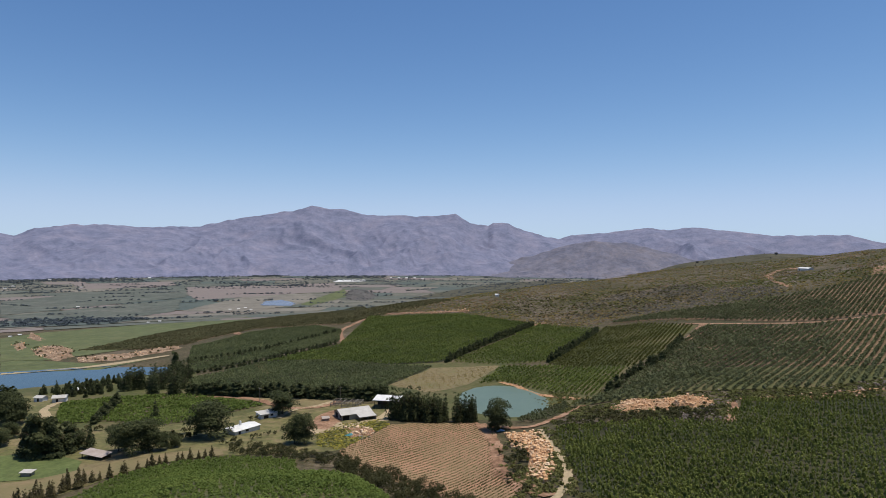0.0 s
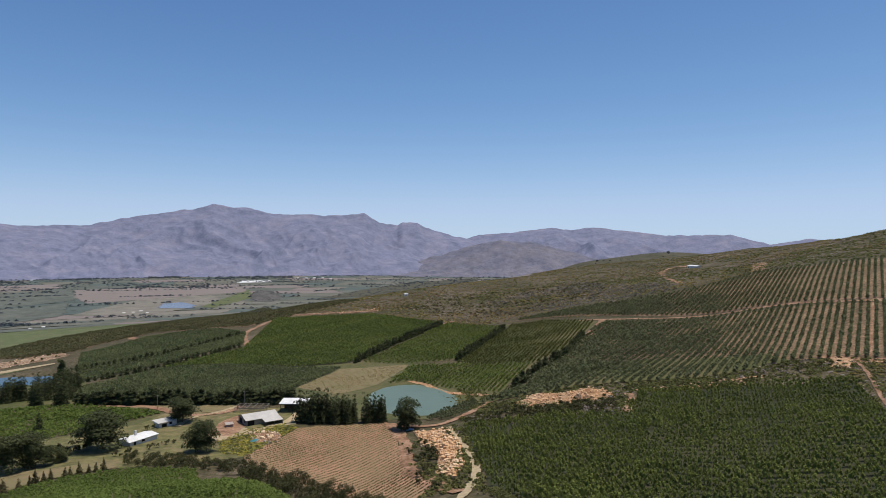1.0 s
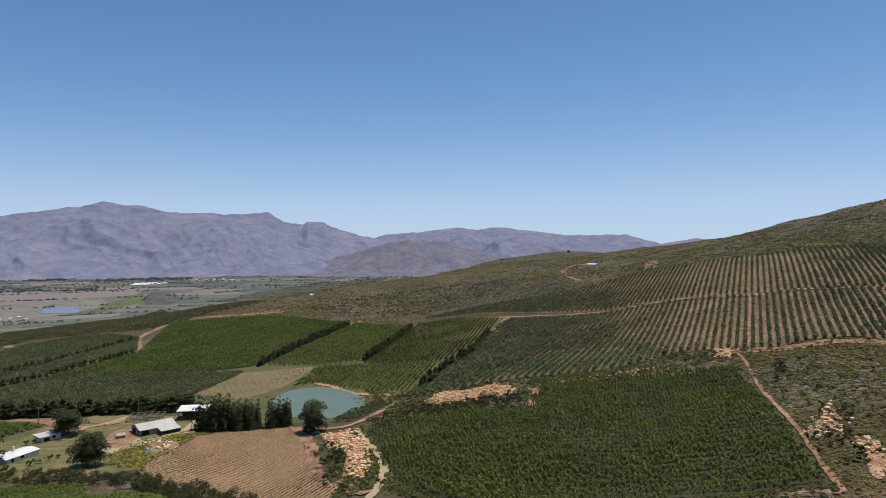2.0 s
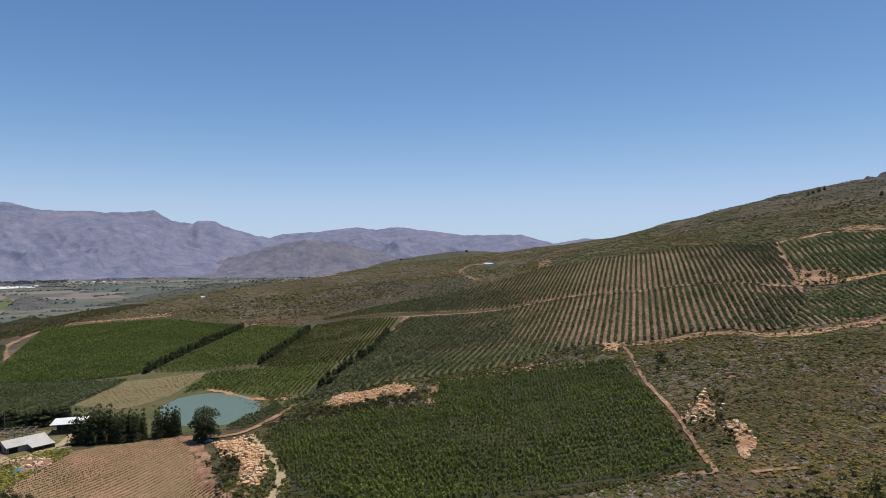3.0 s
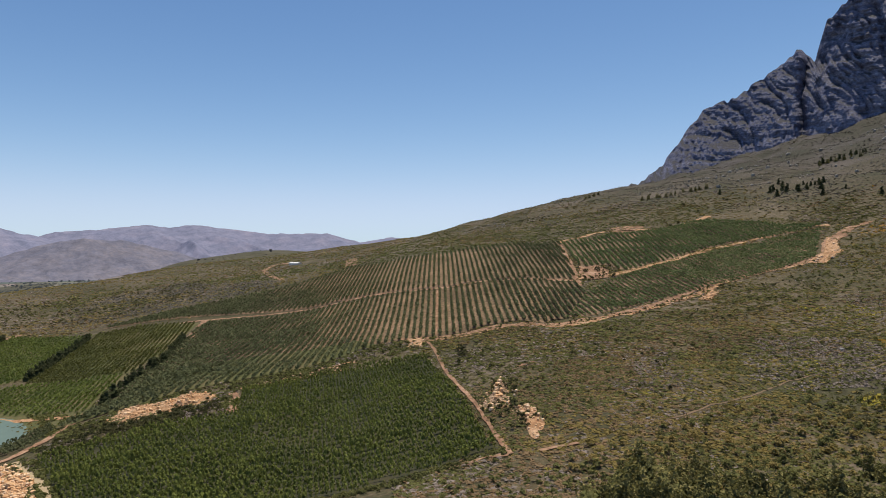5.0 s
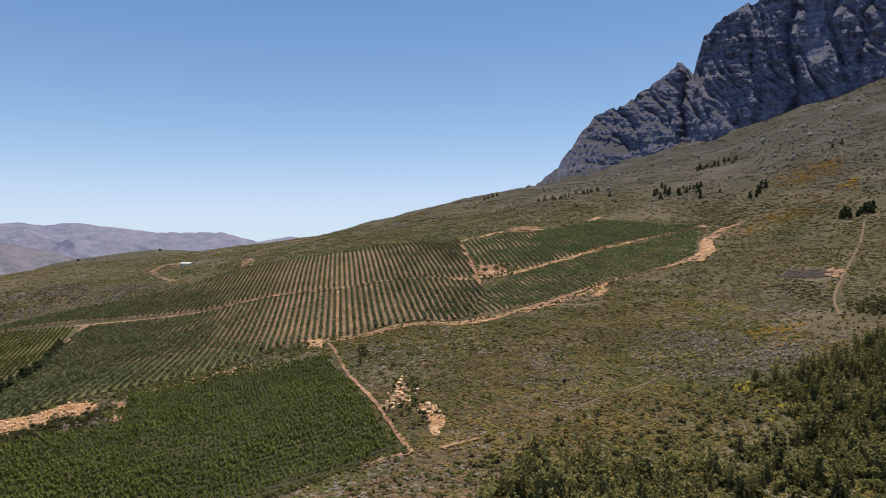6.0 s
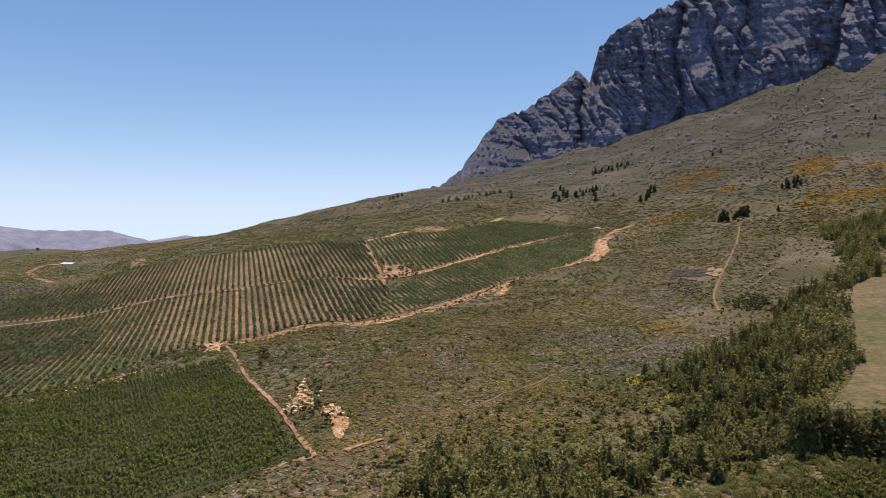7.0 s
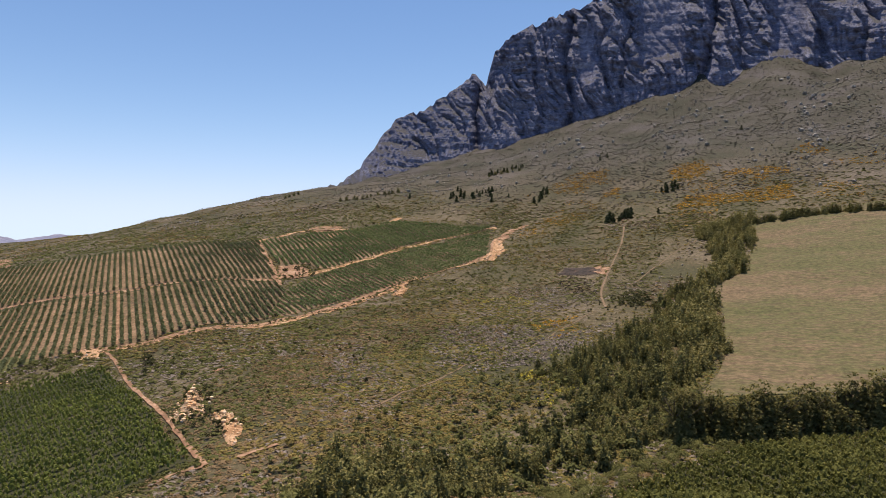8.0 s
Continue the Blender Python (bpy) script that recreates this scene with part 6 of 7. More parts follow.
tree_line("bushy", [(190, 2), (191, -14), (204.5, -34), (212, -52)], 3.6, 7.5, "leafy tree in a dense windbreak", "windbreak above the lower orchard", 1.3, 1.0)
WOODLAND = [(112, 80), (129, 86), (143, 86), (150, 79), (156, 68), (161, 58), (171, 50), (185, 43), (207, 40), (229, 42), (241, 50), (253, 60), (276, 48), (304, 40), (359, 22), (419, 9), (400, -4), (327, -11), (283, -6), (240, 2), (200, 6), (181, 9), (161, 21), (146, 35), (122, 41), (84, 38), (78, 55)]
wx, wy = within(WOODLAND, 2600, 5)
keep = rough(wx, wy, 20, 95) + rng.uniform(-1, 1, len(wx)) > -0.8
wx, wy = wx[keep], wy[keep]
for x, y in zip(wx[:200], wy[:200]):
    tree("bushy", (x, y), rng.uniform(5.0, 9.5) * min(1.0, math.hypot(x, y) / 240) * (1 + 0.25 * float(rough(x, y, 25, 96))), WOOD, "wood below the slope", rng.uniform(0.75, 1.1))
scatter("young_trees", wx[200:380], wy[200:380], STEMS, 7.0, LEAF_BUSHY, "upright olive green young trees in the wood", 1.0, "trees", 0.3)
scatter("thicket", wx[380:], wy[380:], SHOOTS, 4.0, LEAF_BUSHY, "dense olive green thicket below the slope", 1.0, "thicket")
wx, wy = within(WOODLAND, 1300, 5)
scatter("undergrowth", wx, wy, BUSH_FINE, 1.9, LEAF_WOOD, "low green undergrowth between the trees", 1.0, "bushes")
# low tangle of bushes where the wood thins into the open slope
wx, wy = within([(116, 92), (143, 105), (163, 98), (206, 98), (250, 72), (262, 56), (253, 57), (242, 47), (229, 38), (207, 36), (183, 38), (168, 45), (158, 53), (154, 64), (149, 76), (143, 86), (129, 86)], 560, 6)
scatter("bushes", wx[::3], wy[::3], BUSH_FINE, 1.4, LEAF_WOOD, "rounded olive bushes at the wood's edge", 1.0, "bushes")
scatter("bushes", wx[1::3], wy[1::3], SHOOTS, 1.9, LEAF_BUSHY, "upright dark bushes at the wood's edge", 0.9, "bushes")
scatter("bushes", wx[2::3], wy[2::3], BUSH_FINE, 1.5, LEAF_OLIVE, "yellowish bushes at the wood's edge", 0.9, "bushes")
wx, wy = within([(189, 3), (181, 7), (161, 19), (140, 33), (130, 24), (150, 15), (165, 7), (176, -6), (188, -14)], 520, 1)
scatter("bushes", wx, wy, THICKET, 1.4, LEAF_WOOD, "pale green bushes between the orchard and the wood", 1.0, "bushes")
# lone pines on the upper slope
PINE = "small dark pine on the open slope"
for at in ((757.4, 180.2), (771.5, 174.5), (807.4, 273.5), (816.2, 252.8), (789.6, 290.8), (815.6, 308.5), (639.4, 76.9), (645.5, 66.9), (644.2, 60.4), (646.7, 33.1), (782.3, 240.8), (798.9, 223.3), (805.1, 365.0), (956.7, 130.0), (970.0, 121.2), (1002.7, -59.5)):
    tree("pine", at, rng.uniform(5, 10), PINE, "pines on the upper slope", 1.25)
tree_line("pine", [(998.1, 312.9), (1032.8, 259.8)], 5, 7, PINE, "pines on the upper slope", 1.5, 2.5)
for outline, n in (([(805.0, 305.5), (816.4, 245.5), (880.5, 263.2), (889.2, 327.2)], 26), ([(760.2, 176.8), (814.8, 182.7), (816.9, 175.1), (752.1, 164.9)], 14), ([(627.4, 79.8), (640.1, 56.0), (661.5, 57.9), (650.9, 81.4)], 26), ([(760.1, 37.7), (767.8, 17.2), (749.4, 14.8), (725.7, 33.5)], 12)):
    for x, y in zip(*within(outline, n)):
        tree("pine", (x, y), rng.uniform(4.5, 9.5), PINE, "pines on the upper slope", 1.35)
for line in ([(775.0, 454.7), (823.9, 431.4), (876.3, 406.6)], [(997.7, 309.2), (1001.7, 252.3)]):
    tree_line("bushy", line, 9, 7, "dark tree in a line across the slope", "tree lines on the upper slope", 1.3, 1.5)
for at in ((820.2, 578.2), (843.2, 587.1), (856.6, 588.0), (866.7, 586.5)):
    tree("bushy", at, 8, "tree on the skyline of the slope", "trees on the skyline", 1.0)

# a dark bushy hill behind the crest
ax, ay = math.sin(radians(23.7)), math.cos(radians(23.7))
bank([(ax * 1500 + ay * 230 * math.cos(k / 2) + ax * 90 * math.sin(k / 2), ay * 1500 - ax * 230 * math.cos(k / 2) + ay * 90 * math.sin(k / 2)) for k in range(12)], 260, 2.5, "a dark green hill behind the crest", 48, mat=ROCK_DARK, ground=HILL_DARK, peak=True)

# ---- farm buildings ----
def slab(bm, a, b, c, d, thick):
    """A flat plate with corners a to d, given thickness downwards along its normal."""
    a, b, c, d = (Vector(p) for p in (a, b, c, d))
    n = (b - a).cross(d - a).normalized() * thick
    v = [bm.verts.new(p) for p in (a, b, c, d, a - n, b - n, c - n, d - n)]
    for f in ((0, 1, 2, 3), (7, 6, 5, 4), (0, 4, 5, 1), (1, 5, 6, 2), (2, 6, 7, 3), (3, 7, 4, 0)):
        bm.faces.new([v[i] for i in f])


def plate(name, mat, parent, corners, thick, label=""):
    bm = bmesh.new()
    slab(bm, *corners, thick)
    bmesh.ops.recalc_face_normals(bm, faces=bm.faces[:])
    return part(name, bm, mat, parent, label)


def building(name, near, along, width, eave, ridge, label, walls=WALL, roof=ROOF, doors=(), is_open=False, flat=False):
    """A house with its near corner, its long side towards 'along' and its depth to the left of that."""
    (x0, y0), (x1, y1) = near, along
    length = math.hypot(x1 - x0, y1 - y0)
    yaw = math.atan2(y1 - y0, x1 - x0)
    top = new(name)
    base = min(float(height(x0, y0)), float(height(x1, y1))) + 0.1
    top.matrix_basis = Matrix.Translation((x0, y0, base)) @ Matrix.Rotation(yaw, 4, "Z")
    tagged(top, label, "building")
    L, W, E, R = length, width, eave, ridge
    if is_open:
        for i in range(4):
            for y in (0.2, W - 0.2):
                x = 0.2 + (L - 0.4) * i / 3
                plate("post", walls, top, ((x, y, E), (x + .25, y, E), (x + .25, y + .25, E), (x, y + .25, E)), E + 0.3)
        plate("back_wall", walls, top, ((0, W, 0), (L, W, 0), (L, W, E), (0, W, E)), 0.2)
    else:
        plate("wall", walls, top, ((0, 0, -.5), (L, 0, -.5), (L, 0, E), (0, 0, E)), 0.25)
        plate("wall", walls, top, ((L, W, -.5), (0, W, -.5), (0, W, E), (L, W, E)), 0.25)
        for x, s in ((0, -1), (L, 1)):
            bm = bmesh.new()
            outline = [(0, -.5), (W, -.5), (W, E), (W / 2, E if flat else R), (0, E)]
            lo = [bm.verts.new((x, y, z)) for y, z in outline]
            hi = [bm.verts.new((x - s * 0.25, y, z)) for y, z in outline]
            bm.faces.new(lo), bm.faces.new(hi[::-1])
            for i in range(5):
                bm.faces.new((lo[i], hi[i], hi[(i + 1) % 5], lo[(i + 1) % 5]))
            bmesh.ops.recalc_face_normals(bm, faces=bm.faces[:])
            part("gable_wall", bm, walls, top)
    o = 0.5
    if flat:
        plate("roof", roof, top, ((-o, -o, E + .1), (L + o, -o, E + .1), (L + o, W + o, R), (-o, W + o, R)), 0.18)
    else:
        drop = (R - E) / (W / 2) * o
        plate("roof_panel", roof, top, ((-o, -o, E - drop + .12), (L + o, -o, E - drop + .12), (L + o, W / 2, R + .12), (-o, W / 2, R + .12)), 0.15)
        plate("roof_panel", roof, top, ((L + o, W + o, E - drop + .12), (-o, W + o, E - drop + .12), (-o, W / 2, R + .12), (L + o, W / 2, R + .12)), 0.15)
    for side, at, wide, high, sill in doors:
        kind = "door" if sill == 0 else "window"
        turn = Matrix.Identity(4) if side == "front" else Matrix.Rotation(radians(-90), 4, "Z") @ Matrix.Translation((-2 * at - wide, 0, 0))
        hole = plate(kind, DARK, top, [turn @ Vector(p) for p in ((at, -.04, sill), (at + wide, -.04, sill), (at + wide, -.04, sill + high), (at, -.04, sill + high))], 0.08, "dark opening")
        bm = bmesh.new()
        for x, z, w, h in ((at - .12, sill, .12, high + .12), (at + wide, sill, .12, high + .12), (at, sill + high, wide, .12)):
            slab(bm, *[turn @ Vector(p) for p in ((x, -.09, z), (x + w, -.09, z), (x + w, -.09, z + h), (x, -.09, z + h))], 0.1)
        bmesh.ops.recalc_face_normals(bm, faces=bm.faces[:])
        part("frame", bm, BARK_PALE, hole, "weathered timber frame")
    return top


building("barn", (-48.8, 311.7), (-35.0, 319.1), 11, 2.7, 4.4, "long grey plastered barn with a pale sheet roof", doors=[("front", 0.6, 3.2, 2.3, 0), ("end", 5.5, 3.2, 2.5, 0), ("end", 1.2, 1.4, 1.2, 1.2)])
barn = bpy.data.objects["barn"]
plate("lean_to_roof", ROOF, barn, ((7.2, -5.2, 2.0), (16.2, -5.2, 2.0), (16.2, -0.3, 2.75), (7.2, -0.3, 2.75)), 0.12, "low lean-to roof sheet")
for x in (7.5, 11.6, 15.8):
    plate("post", BARK_PALE, barn, ((x, -5.0, 1.95), (x + .2, -5.0, 1.95), (x + .2, -4.8, 1.95), (x, -4.8, 1.95)), 2.5)
plate("end_wall", WALL, barn, ((16.0, -5.1, -.5), (16.0, 0, -.5), (16.0, 0, 2.5), (16.0, -5.1, 1.9)), 0.2)
building("open_shed", (-36.0, 335.6), (-23.2, 333.7), 9, 4.4, 5.2, "open-sided shed with a bright white roof", roof=WHITE, walls=BARK, is_open=True, flat=True)
building("farmhouse", (-91.6, 284.1), (-84.0, 295.8), 8, 2.2, 2.9, "low white farmhouse with a white roof", walls=WHITE, roof=WHITE, doors=[("front", 2, 1, 2, 0), ("front", 6, 1.4, 1.0, 0.9)])
plate("chimney", WHITE, bpy.data.objects["farmhouse"], ((6, 4, 5), (6.8, 4, 5), (6.8, 4.8, 5), (6, 4.8, 5)), 1.8)
building("cottage", (-88.6, 314.2), (-82.0, 319.6), 6, 2.2, 2.7, "white cottage with a grey flat roof", walls=WHITE, doors=[("front", 1.5, 2.2, 1.6, 0), ("front", 5, 1.2, 1.0, 0.9)], flat=True)
building("tin_shed", (-142.6, 253.6), (-131.8, 248.7), 4, 2.0, 2.9, "low rusty open shed beside the lawn", walls=BARK, roof=RUST, is_open=True, flat=True)
building("house", (-220.1, 362.4), (-213.7, 364.5), 6, 2.6, 3.6, "white house near the reservoir", walls=WHITE, roof=ROOF, doors=[("front", 2, 1, 2, 0)])
building("house", (-233.6, 367.6), (-228.7, 367.1), 5, 2.4, 3.2, "small white house near the reservoir", walls=WHITE, roof=ROOF, doors=[("front", 2, 1, 2, 0)])
building("house", (-225.2, 392.5), (-221.5, 398.0), 5, 2.4, 3.2, "small white house near the reservoir", walls=WHITE, roof=WHITE, doors=[("front", 2, 1, 2, 0)])
building("trailer", (-152.8, 232.8), (-149.2, 232.8), 2.4, 1.6, 2.0, "small pale farm trailer on the lawn", walls=WALL, roof=ROOF, flat=True)
building("house", (441.7, 800.8), (444.2, 781.6), 7, 3.0, 4.2, "small white house on the hill crest", walls=WHITE, roof=WHITE, doors=[("front", 2, 1, 2, 0)])
building("house", (72.1, 890.1), (75.9, 887.8), 4, 2.4, 3.6, "small white hut on the brown hill", walls=WHITE, roof=WHITE)
building("ruin", (560.5, 370.6), (568.7, 344.6), 6, 1.6, 1.9, "pale broken walls of a building site above the orchard", walls=STONE, roof=STONE, is_open=True, flat=True)
def tarp(at, size, mat, label, seed):
    """A crumpled sheet over a low heap."""
    n = 9
    x0, y0 = at
    u = (np.arange(n) - 4) / 4 * size
    gx4, gy4 = np.meshgrid(x0 + u, y0 + u * 0.7, indexing="ij")
    d = np.hypot((gx4 - x0) / size, (gy4 - y0) / (size * 0.7))
    z = height(gx4, gy4) + 0.35 + np.clip(1 - d, 0, 1) * 0.9 + 0.15 * rough(gx4, gy4, 0.9, seed)
    ob = new("tarp", grid_mesh("tarp", np.stack([gx4, gy4, z], -1)[::-1], mat))
    tagged(ob, label, "tarp")


tarp((-41.2, 287.6), 2.2, TEAL, "crumpled teal tarpaulin among the yard weeds", 401)
tarp((26.4, 291.3), 1.8, PALE_BLUE, "pale blue tarpaulin at the foot of a tree", 402)
jx, jy = within([(-39.1, 287.4), (-37.4, 298.2), (-31.8, 294.8), (-31.9, 283.7), (-36.4, 280.1)], 160)
stones("rubble_heap", jx, jy, 0.5, ROCK_PALE, "pale broken concrete and stones in the yard", 0.2)
building("digger", (-57.6, 310.7), (-55.0, 311.7), 2.0, 1.3, 1.9, "small rusty farm machine parked in the yard", walls=RUST, roof=RUST, flat=True)
def utility_pole(at, tall, label):
    """A timber pole with a crossarm and insulators."""
    top = new("utility_pole")
    top.matrix_basis = pose(*at, float(height(*at)), 0, 0, rng.uniform(0, 180))
    tagged(top, label, "pole")
    bm = bmesh.new()
    bmesh.ops.create_cone(bm, cap_ends=True, segments=8, radius1=0.16, radius2=0.11, depth=tall + 0.5, matrix=Matrix.Translation((0, 0, tall / 2 - 0.25)))
    part("pole", bm, BARK_PALE, top)
    plate("crossarm", BARK_PALE, top, ((-1.0, -.06, tall - .4), (1.0, -.06, tall - .4), (1.0, .06, tall - .4), (-1.0, .06, tall - .4)), 0.12)
    for x in (-0.9, 0.0, 0.9):
        bm = bmesh.new()
        bmesh.ops.create_cone(bm, cap_ends=True, segments=6, radius1=0.06, radius2=0.04, depth=0.18, matrix=Matrix.Translation((x, 0, tall - 0.31)))
        part("insulator", bm, WHITE, top, "pale insulator")


for at in ((-100, 352), (-56, 352)):
    utility_pole(at, 8.0, "weathered timber utility pole beside the farm track")

# cattle pen beside the barn
pen = new("cattle_pen")
px0, py0 = (-59.1, 337.9)
px1, py1 = (-44.0, 335.6)
pen.matrix_basis = Matrix.Translation((px0, py0, float(height(px0, py0)))) @ Matrix.Rotation(math.atan2(py1 - py0, px1 - px0), 4, "Z")
tagged(pen, "weathered timber cattle pen with rails beside the barn", "pen")
span = math.hypot(px1 - px0, py1 - py0)
for j in range(3):
    y = j * 5.0
    for i in range(6):
        x = span * i / 5
        plate("post", BARK_PALE, pen, ((x, y, 2.6), (x + .22, y, 2.6), (x + .22, y + .22, 2.6), (x, y + .22, 2.6)), 2.8)
    for z in (1.0, 1.7, 2.5):
        plate("rail", BARK_PALE, pen, ((0, y, z), (span, y, z), (span, y + .15, z), (0, y + .15, z)), 0.2)
for i in range(6):
    x = span * i / 5
    plate("rail", BARK_PALE, pen, ((x, 0, 2.6), (x + .15, 0, 2.6), (x + .15, 10, 2.6), (x, 10, 2.6)), 0.2)

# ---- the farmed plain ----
# field colours with haze already mixed in
PLAIN = [PLAIN_HAZED, PLAIN_PALE, PLAIN_TAN, PLAIN_DARK, PLAIN_PINK, PLAIN_HAZED, PLAIN_PALE]
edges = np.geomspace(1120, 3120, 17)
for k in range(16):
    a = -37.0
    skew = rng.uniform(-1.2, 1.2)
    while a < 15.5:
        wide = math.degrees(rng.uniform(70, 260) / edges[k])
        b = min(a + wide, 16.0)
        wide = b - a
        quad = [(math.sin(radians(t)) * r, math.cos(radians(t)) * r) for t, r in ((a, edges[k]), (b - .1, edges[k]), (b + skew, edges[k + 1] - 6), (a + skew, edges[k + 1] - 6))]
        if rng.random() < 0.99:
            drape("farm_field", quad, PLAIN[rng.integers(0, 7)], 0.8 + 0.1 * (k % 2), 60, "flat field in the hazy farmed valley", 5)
        a = b
for layer, (name, outline, mat, label) in enumerate((
    ("farm_field", [(-908.6, 2184.1), (-422.0, 2480.2), (-316.7, 2076.0), (-645.7, 1695.4)], PLAIN_PINK, "pale tilled field in the hazy valley"),
    ("farm_field", [(-571.7, 1404.1), (-557.5, 1794.8), (-400.0, 1949.1), (-320.7, 1709.1), (-411.9, 1405.8)], PLAIN_TAN, "brown stubble field in the hazy valley"),
    ("farm_field", [(-350.8, 1574.9), (-329.6, 2160.2), (-268.5, 1844.9), (-317.3, 1546.1)], MEADOW, "green pasture in the hazy valley"),
    ("farm_field", [(-1175.5, 2470.8), (-1074.1, 2554.6), (-955.2, 2305.8), (-1058.8, 2237.9)], PLAIN_PINK, "pinkish ploughed field in the hazy valley"),
    ("farm_field", [(-1119.5, 1626.6), (-933.1, 2341.8), (-712.3, 1787.8), (-897.1, 1303.5)], PLAIN_HAZED, "wide green field in the hazy valley"),
    ("farm_field", [(-882.9, 1282.8), (-700.1, 1721.9), (-581.7, 1404.1), (-649.5, 1081.9)], PLAIN_HAZED, "wide green field in the hazy valley"),
    ("dark_wood", [(-700.2, 1017.3), (-828.9, 1204.3), (-736.4, 1263.5), (-541.1, 1176.6), (-548.5, 1034.6)], PLAIN_DARK, "dark belt of bush across the valley floor"),
    ("far_lake", [(-436.3, 1544.6), (-459.5, 1667.9), (-424.3, 1702.9), (-369.5, 1608.1), (-361.0, 1530.0)], LAKE_PALE, "small pale lake on the valley floor"),
    ("greenhouse", [(-435.3, 2558.2), (-439.8, 2724.7), (-333.3, 2734.8), (-310.8, 2606.5)], WHITE, "white netted crop on the valley floor"),
    ("far_wood", [(283.2, 2775.6), (518.2, 3350.2), (931.9, 3843.6), (1035.8, 3853.2), (727.5, 3234.2), (497.4, 2887.5)], PLAIN_DARK, "dark plantation on the valley floor"),
    ("far_wood", [(-84.6, 1793.0), (29.9, 2094.8), (209.6, 2481.2), (529.7, 2790.2), (519.2, 2613.9), (135.3, 2020.5), (26.1, 1819.8)], HILL_DARK, "dark bushy ridge above the valley floor"),
)):
    drape(name, outline, mat, 1.2 + 0.07 * layer, 40, label, 6)
bank([(-294.3, 1907.4), (-306.6, 2158.3), (-254.3, 2165.1), (-179.6, 1831.2), (-197.0, 1678.5), (-255.6, 1675.6)], 120, 3.0, "a dark rocky knoll on the valley floor", 15, mat=ROCK_DARK, ground=ROCK_DARK, peak=True)
wind = []
for line in ([(-893.7, 1446.1), (-744.6, 1478.0)], [(-1065.9, 1548.7), (-964.1, 1496.3)], [(-597.8, 1166.2), (-556.4, 1165.5)], [(-649.6, 1630.4), (-573.2, 1701.0)], [(-1020.7, 2177.6), (-941.1, 2310.7)], [(-1037.3, 2519.8), (-939.0, 2786.0)], [(-801.7, 3004.9), (-640.3, 3257.7)], [(-731.3, 2354.0), (-700.0, 2540.3)], [(-519.1, 3400.6), (-357.1, 2827.5)], [(-480.0, 3552.7), (-356.5, 3034.1)], [(-72.0, 3439.2), (43.5, 3064.7)], [(-1706.5, 2479.5), (-1448.3, 2278.7)], [(-1638.9, 2690.1), (-1508.4, 2844.9)], [(-115.4, 2061.8), (-26.3, 2174.8)], [(178.7, 3074.8), (250.8, 2969.4)], [(-1375.8, 2051.3), (-1277.1, 2224.5)], [(-1410.0, 2494.0), (-1275.5, 2671.1)], [(-1318.6, 2761.3), (-1184.6, 2972.7)]):
    wind += line_of(line, 7)
for _ in range(100):
    k = rng.integers(2, 16)
    a = rng.uniform(-36, 14)
    w = rng.uniform(1, 4)
    wind += line_of([(math.sin(radians(t)) * edges[k], math.cos(radians(t)) * edges[k]) for t in (a, a + w)], 9)
for _ in range(420):
    a, r, w = radians(rng.uniform(-37, 16)), rng.uniform(2250, 3250), rng.uniform(-1, 1)
    wind += [(math.sin(a) * r + k * 9 + rng.normal(0, 4), math.cos(a) * r + k * 9 * w + rng.normal(0, 4)) for k in range(int(rng.pareto(1.3) * 3) % 24 + 1)]
wind = np.array(wind)
scatter("far_windbreaks", wind[:, 0] + rng.normal(0, 4, len(wind)), wind[:, 1] + rng.normal(0, 4, len(wind)), THICKET_FAR, 3.6, LEAF_HAZED, "dark windbreak trees across the valley", 0.9, "trees")
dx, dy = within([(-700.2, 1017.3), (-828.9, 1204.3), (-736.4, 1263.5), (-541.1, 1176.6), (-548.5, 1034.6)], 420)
scatter("far_bush", dx, dy, THICKET_FAR, 4.0, LEAF_HAZED, "dark bush on the valley floor", 0.9, "trees")
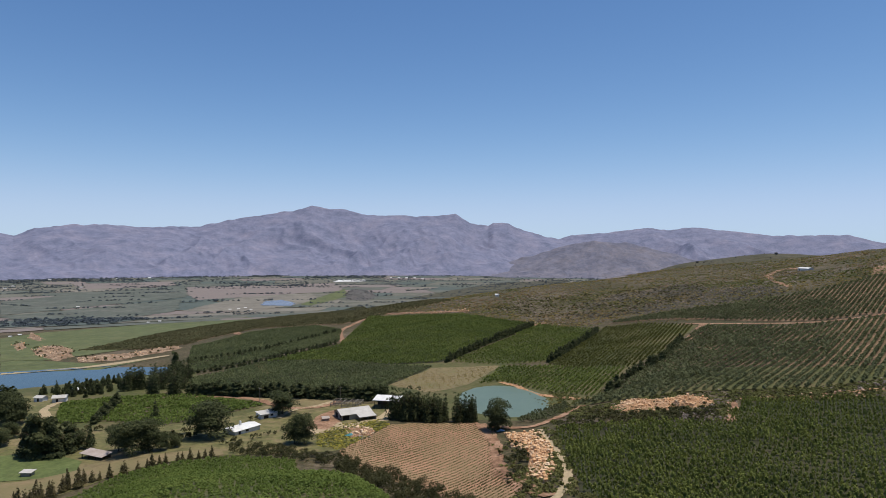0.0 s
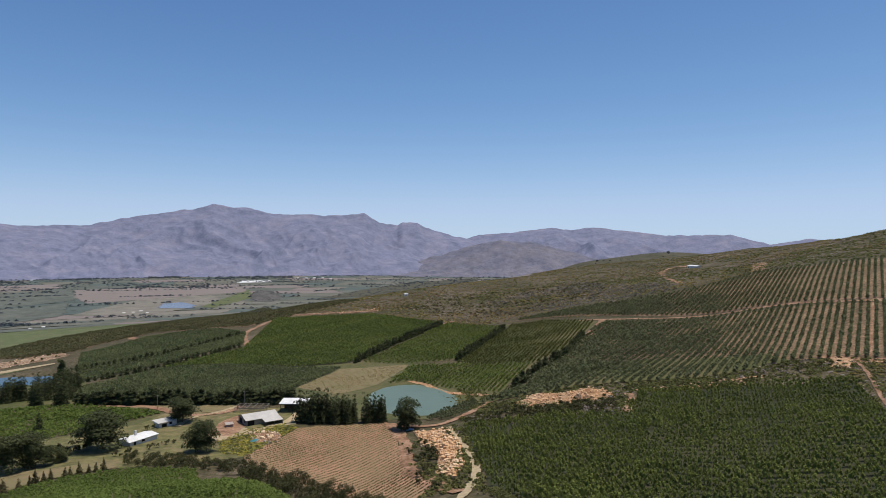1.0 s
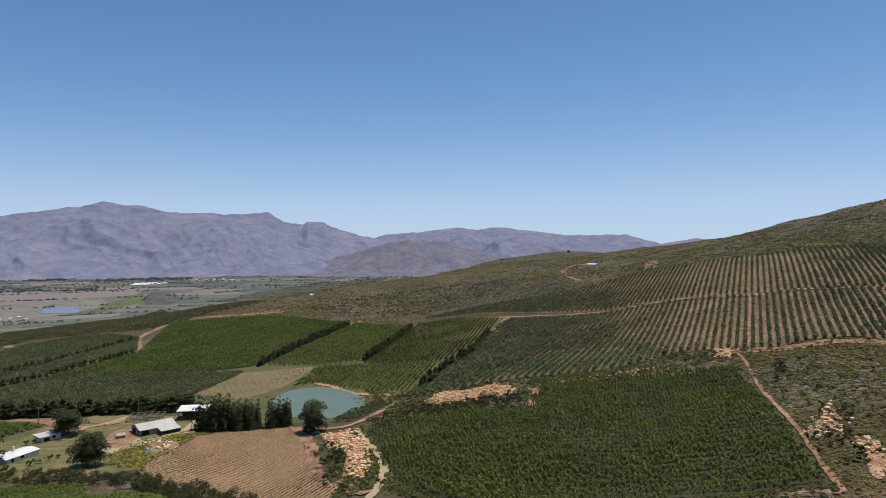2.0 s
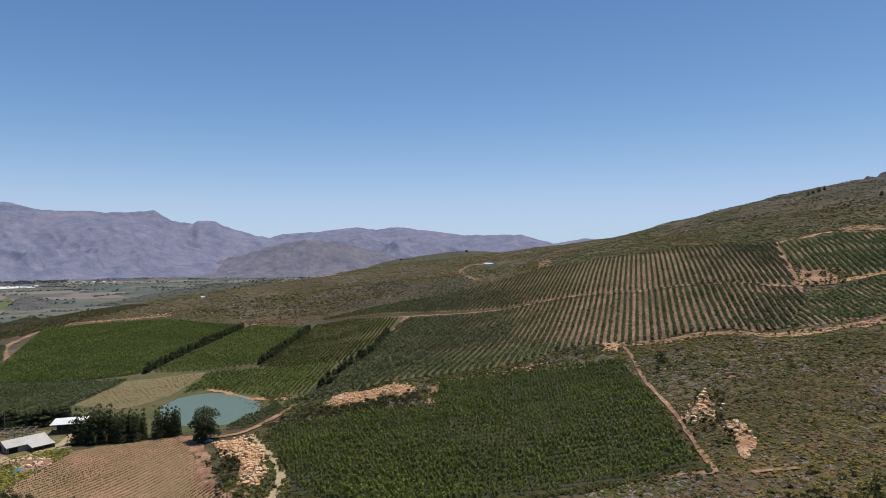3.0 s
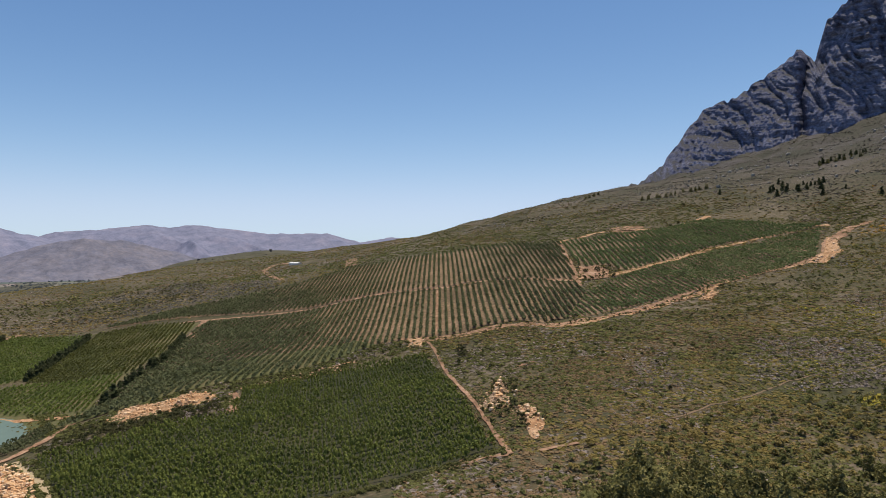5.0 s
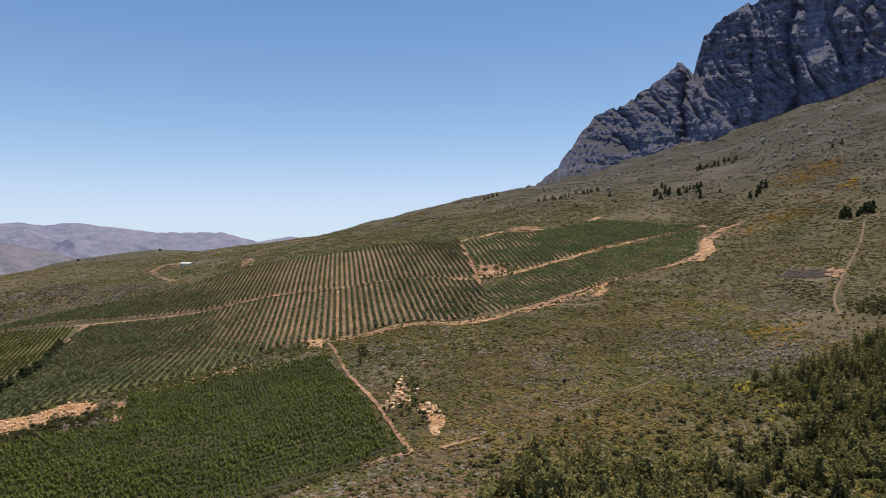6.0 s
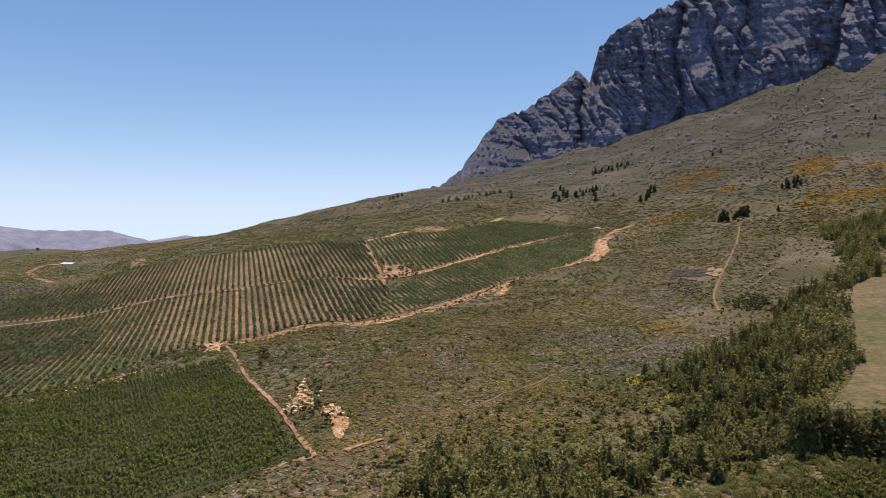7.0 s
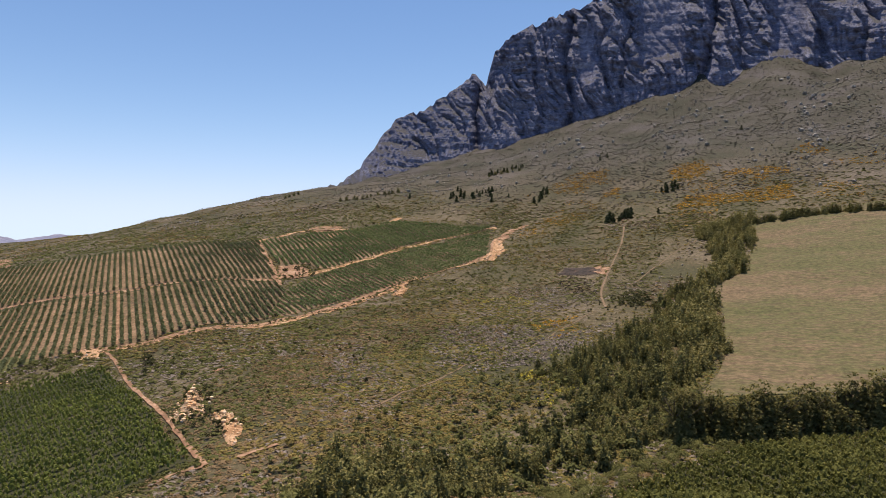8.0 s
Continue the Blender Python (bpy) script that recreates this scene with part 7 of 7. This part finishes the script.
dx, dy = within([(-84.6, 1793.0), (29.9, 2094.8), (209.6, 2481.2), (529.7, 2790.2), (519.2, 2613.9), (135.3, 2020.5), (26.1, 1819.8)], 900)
scatter("far_bush", dx, dy, THICKET_FAR, 3.2, LEAF_HAZED, "dark bushes on a ridge above the valley", 0.8, "trees")
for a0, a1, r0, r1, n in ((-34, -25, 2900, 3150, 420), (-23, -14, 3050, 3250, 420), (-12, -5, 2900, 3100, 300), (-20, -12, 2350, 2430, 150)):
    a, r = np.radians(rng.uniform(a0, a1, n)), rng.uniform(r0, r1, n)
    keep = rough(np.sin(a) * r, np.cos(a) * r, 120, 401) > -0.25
    scatter("far_wood", (np.sin(a) * r)[keep], (np.cos(a) * r)[keep], THICKET_FAR, 4.2, LEAF_HAZED, "dark haze-tinted wood at the foot of the mountains", 0.9, "trees")
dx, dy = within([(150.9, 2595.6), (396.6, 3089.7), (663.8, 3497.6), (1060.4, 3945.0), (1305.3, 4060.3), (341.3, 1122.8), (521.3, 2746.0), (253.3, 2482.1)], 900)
scatter("far_wood", dx, dy, THICKET_FAR, 3.6, LEAF_HAZED, "dark haze-tinted plantation on the valley floor", 1.0, "trees")
cottage_at = [(-1484.5, 2213.3), (-1436.6, 2100.7), (-1600.4, 2608.1), (-1496.3, 2845.6), (-1377.4, 2710.0), (-1375.1, 2961.3), (-1287.2, 2809.1), (-1097.9, 3096.1), (-1291.2, 3204.7), (-1225.4, 2167.6), (-846.4, 1485.8), (-488.8, 1063.0), (-480.9, 1087.4), (-237.7, 2885.2), (-202.4, 2887.9), (-167.0, 2890.2), (-131.6, 2892.0), (-94.4, 2843.4), (-465.6, 1458.0), (-458.6, 1484.8), (-480.4, 1444.7), (-434.0, 1446.3), (-574.9, 851.6), (-577.9, 875.5), (251.6, 3325.5), (326.7, 3203.4), (356.2, 2978.8)]
for k, (x, y) in enumerate(cottage_at):
    big = 0.65 * math.hypot(x, y) / 1139
    t = rng.uniform(-0.4, 0.4)
    building("farmstead", (x, y), (x + 6 * big * math.cos(t), y + 6 * big * math.sin(t)), 4 * big, 1.6 * big, 2.6 * big, "tiny white farm building in the hazy valley", walls=WHITE, roof=WHITE)
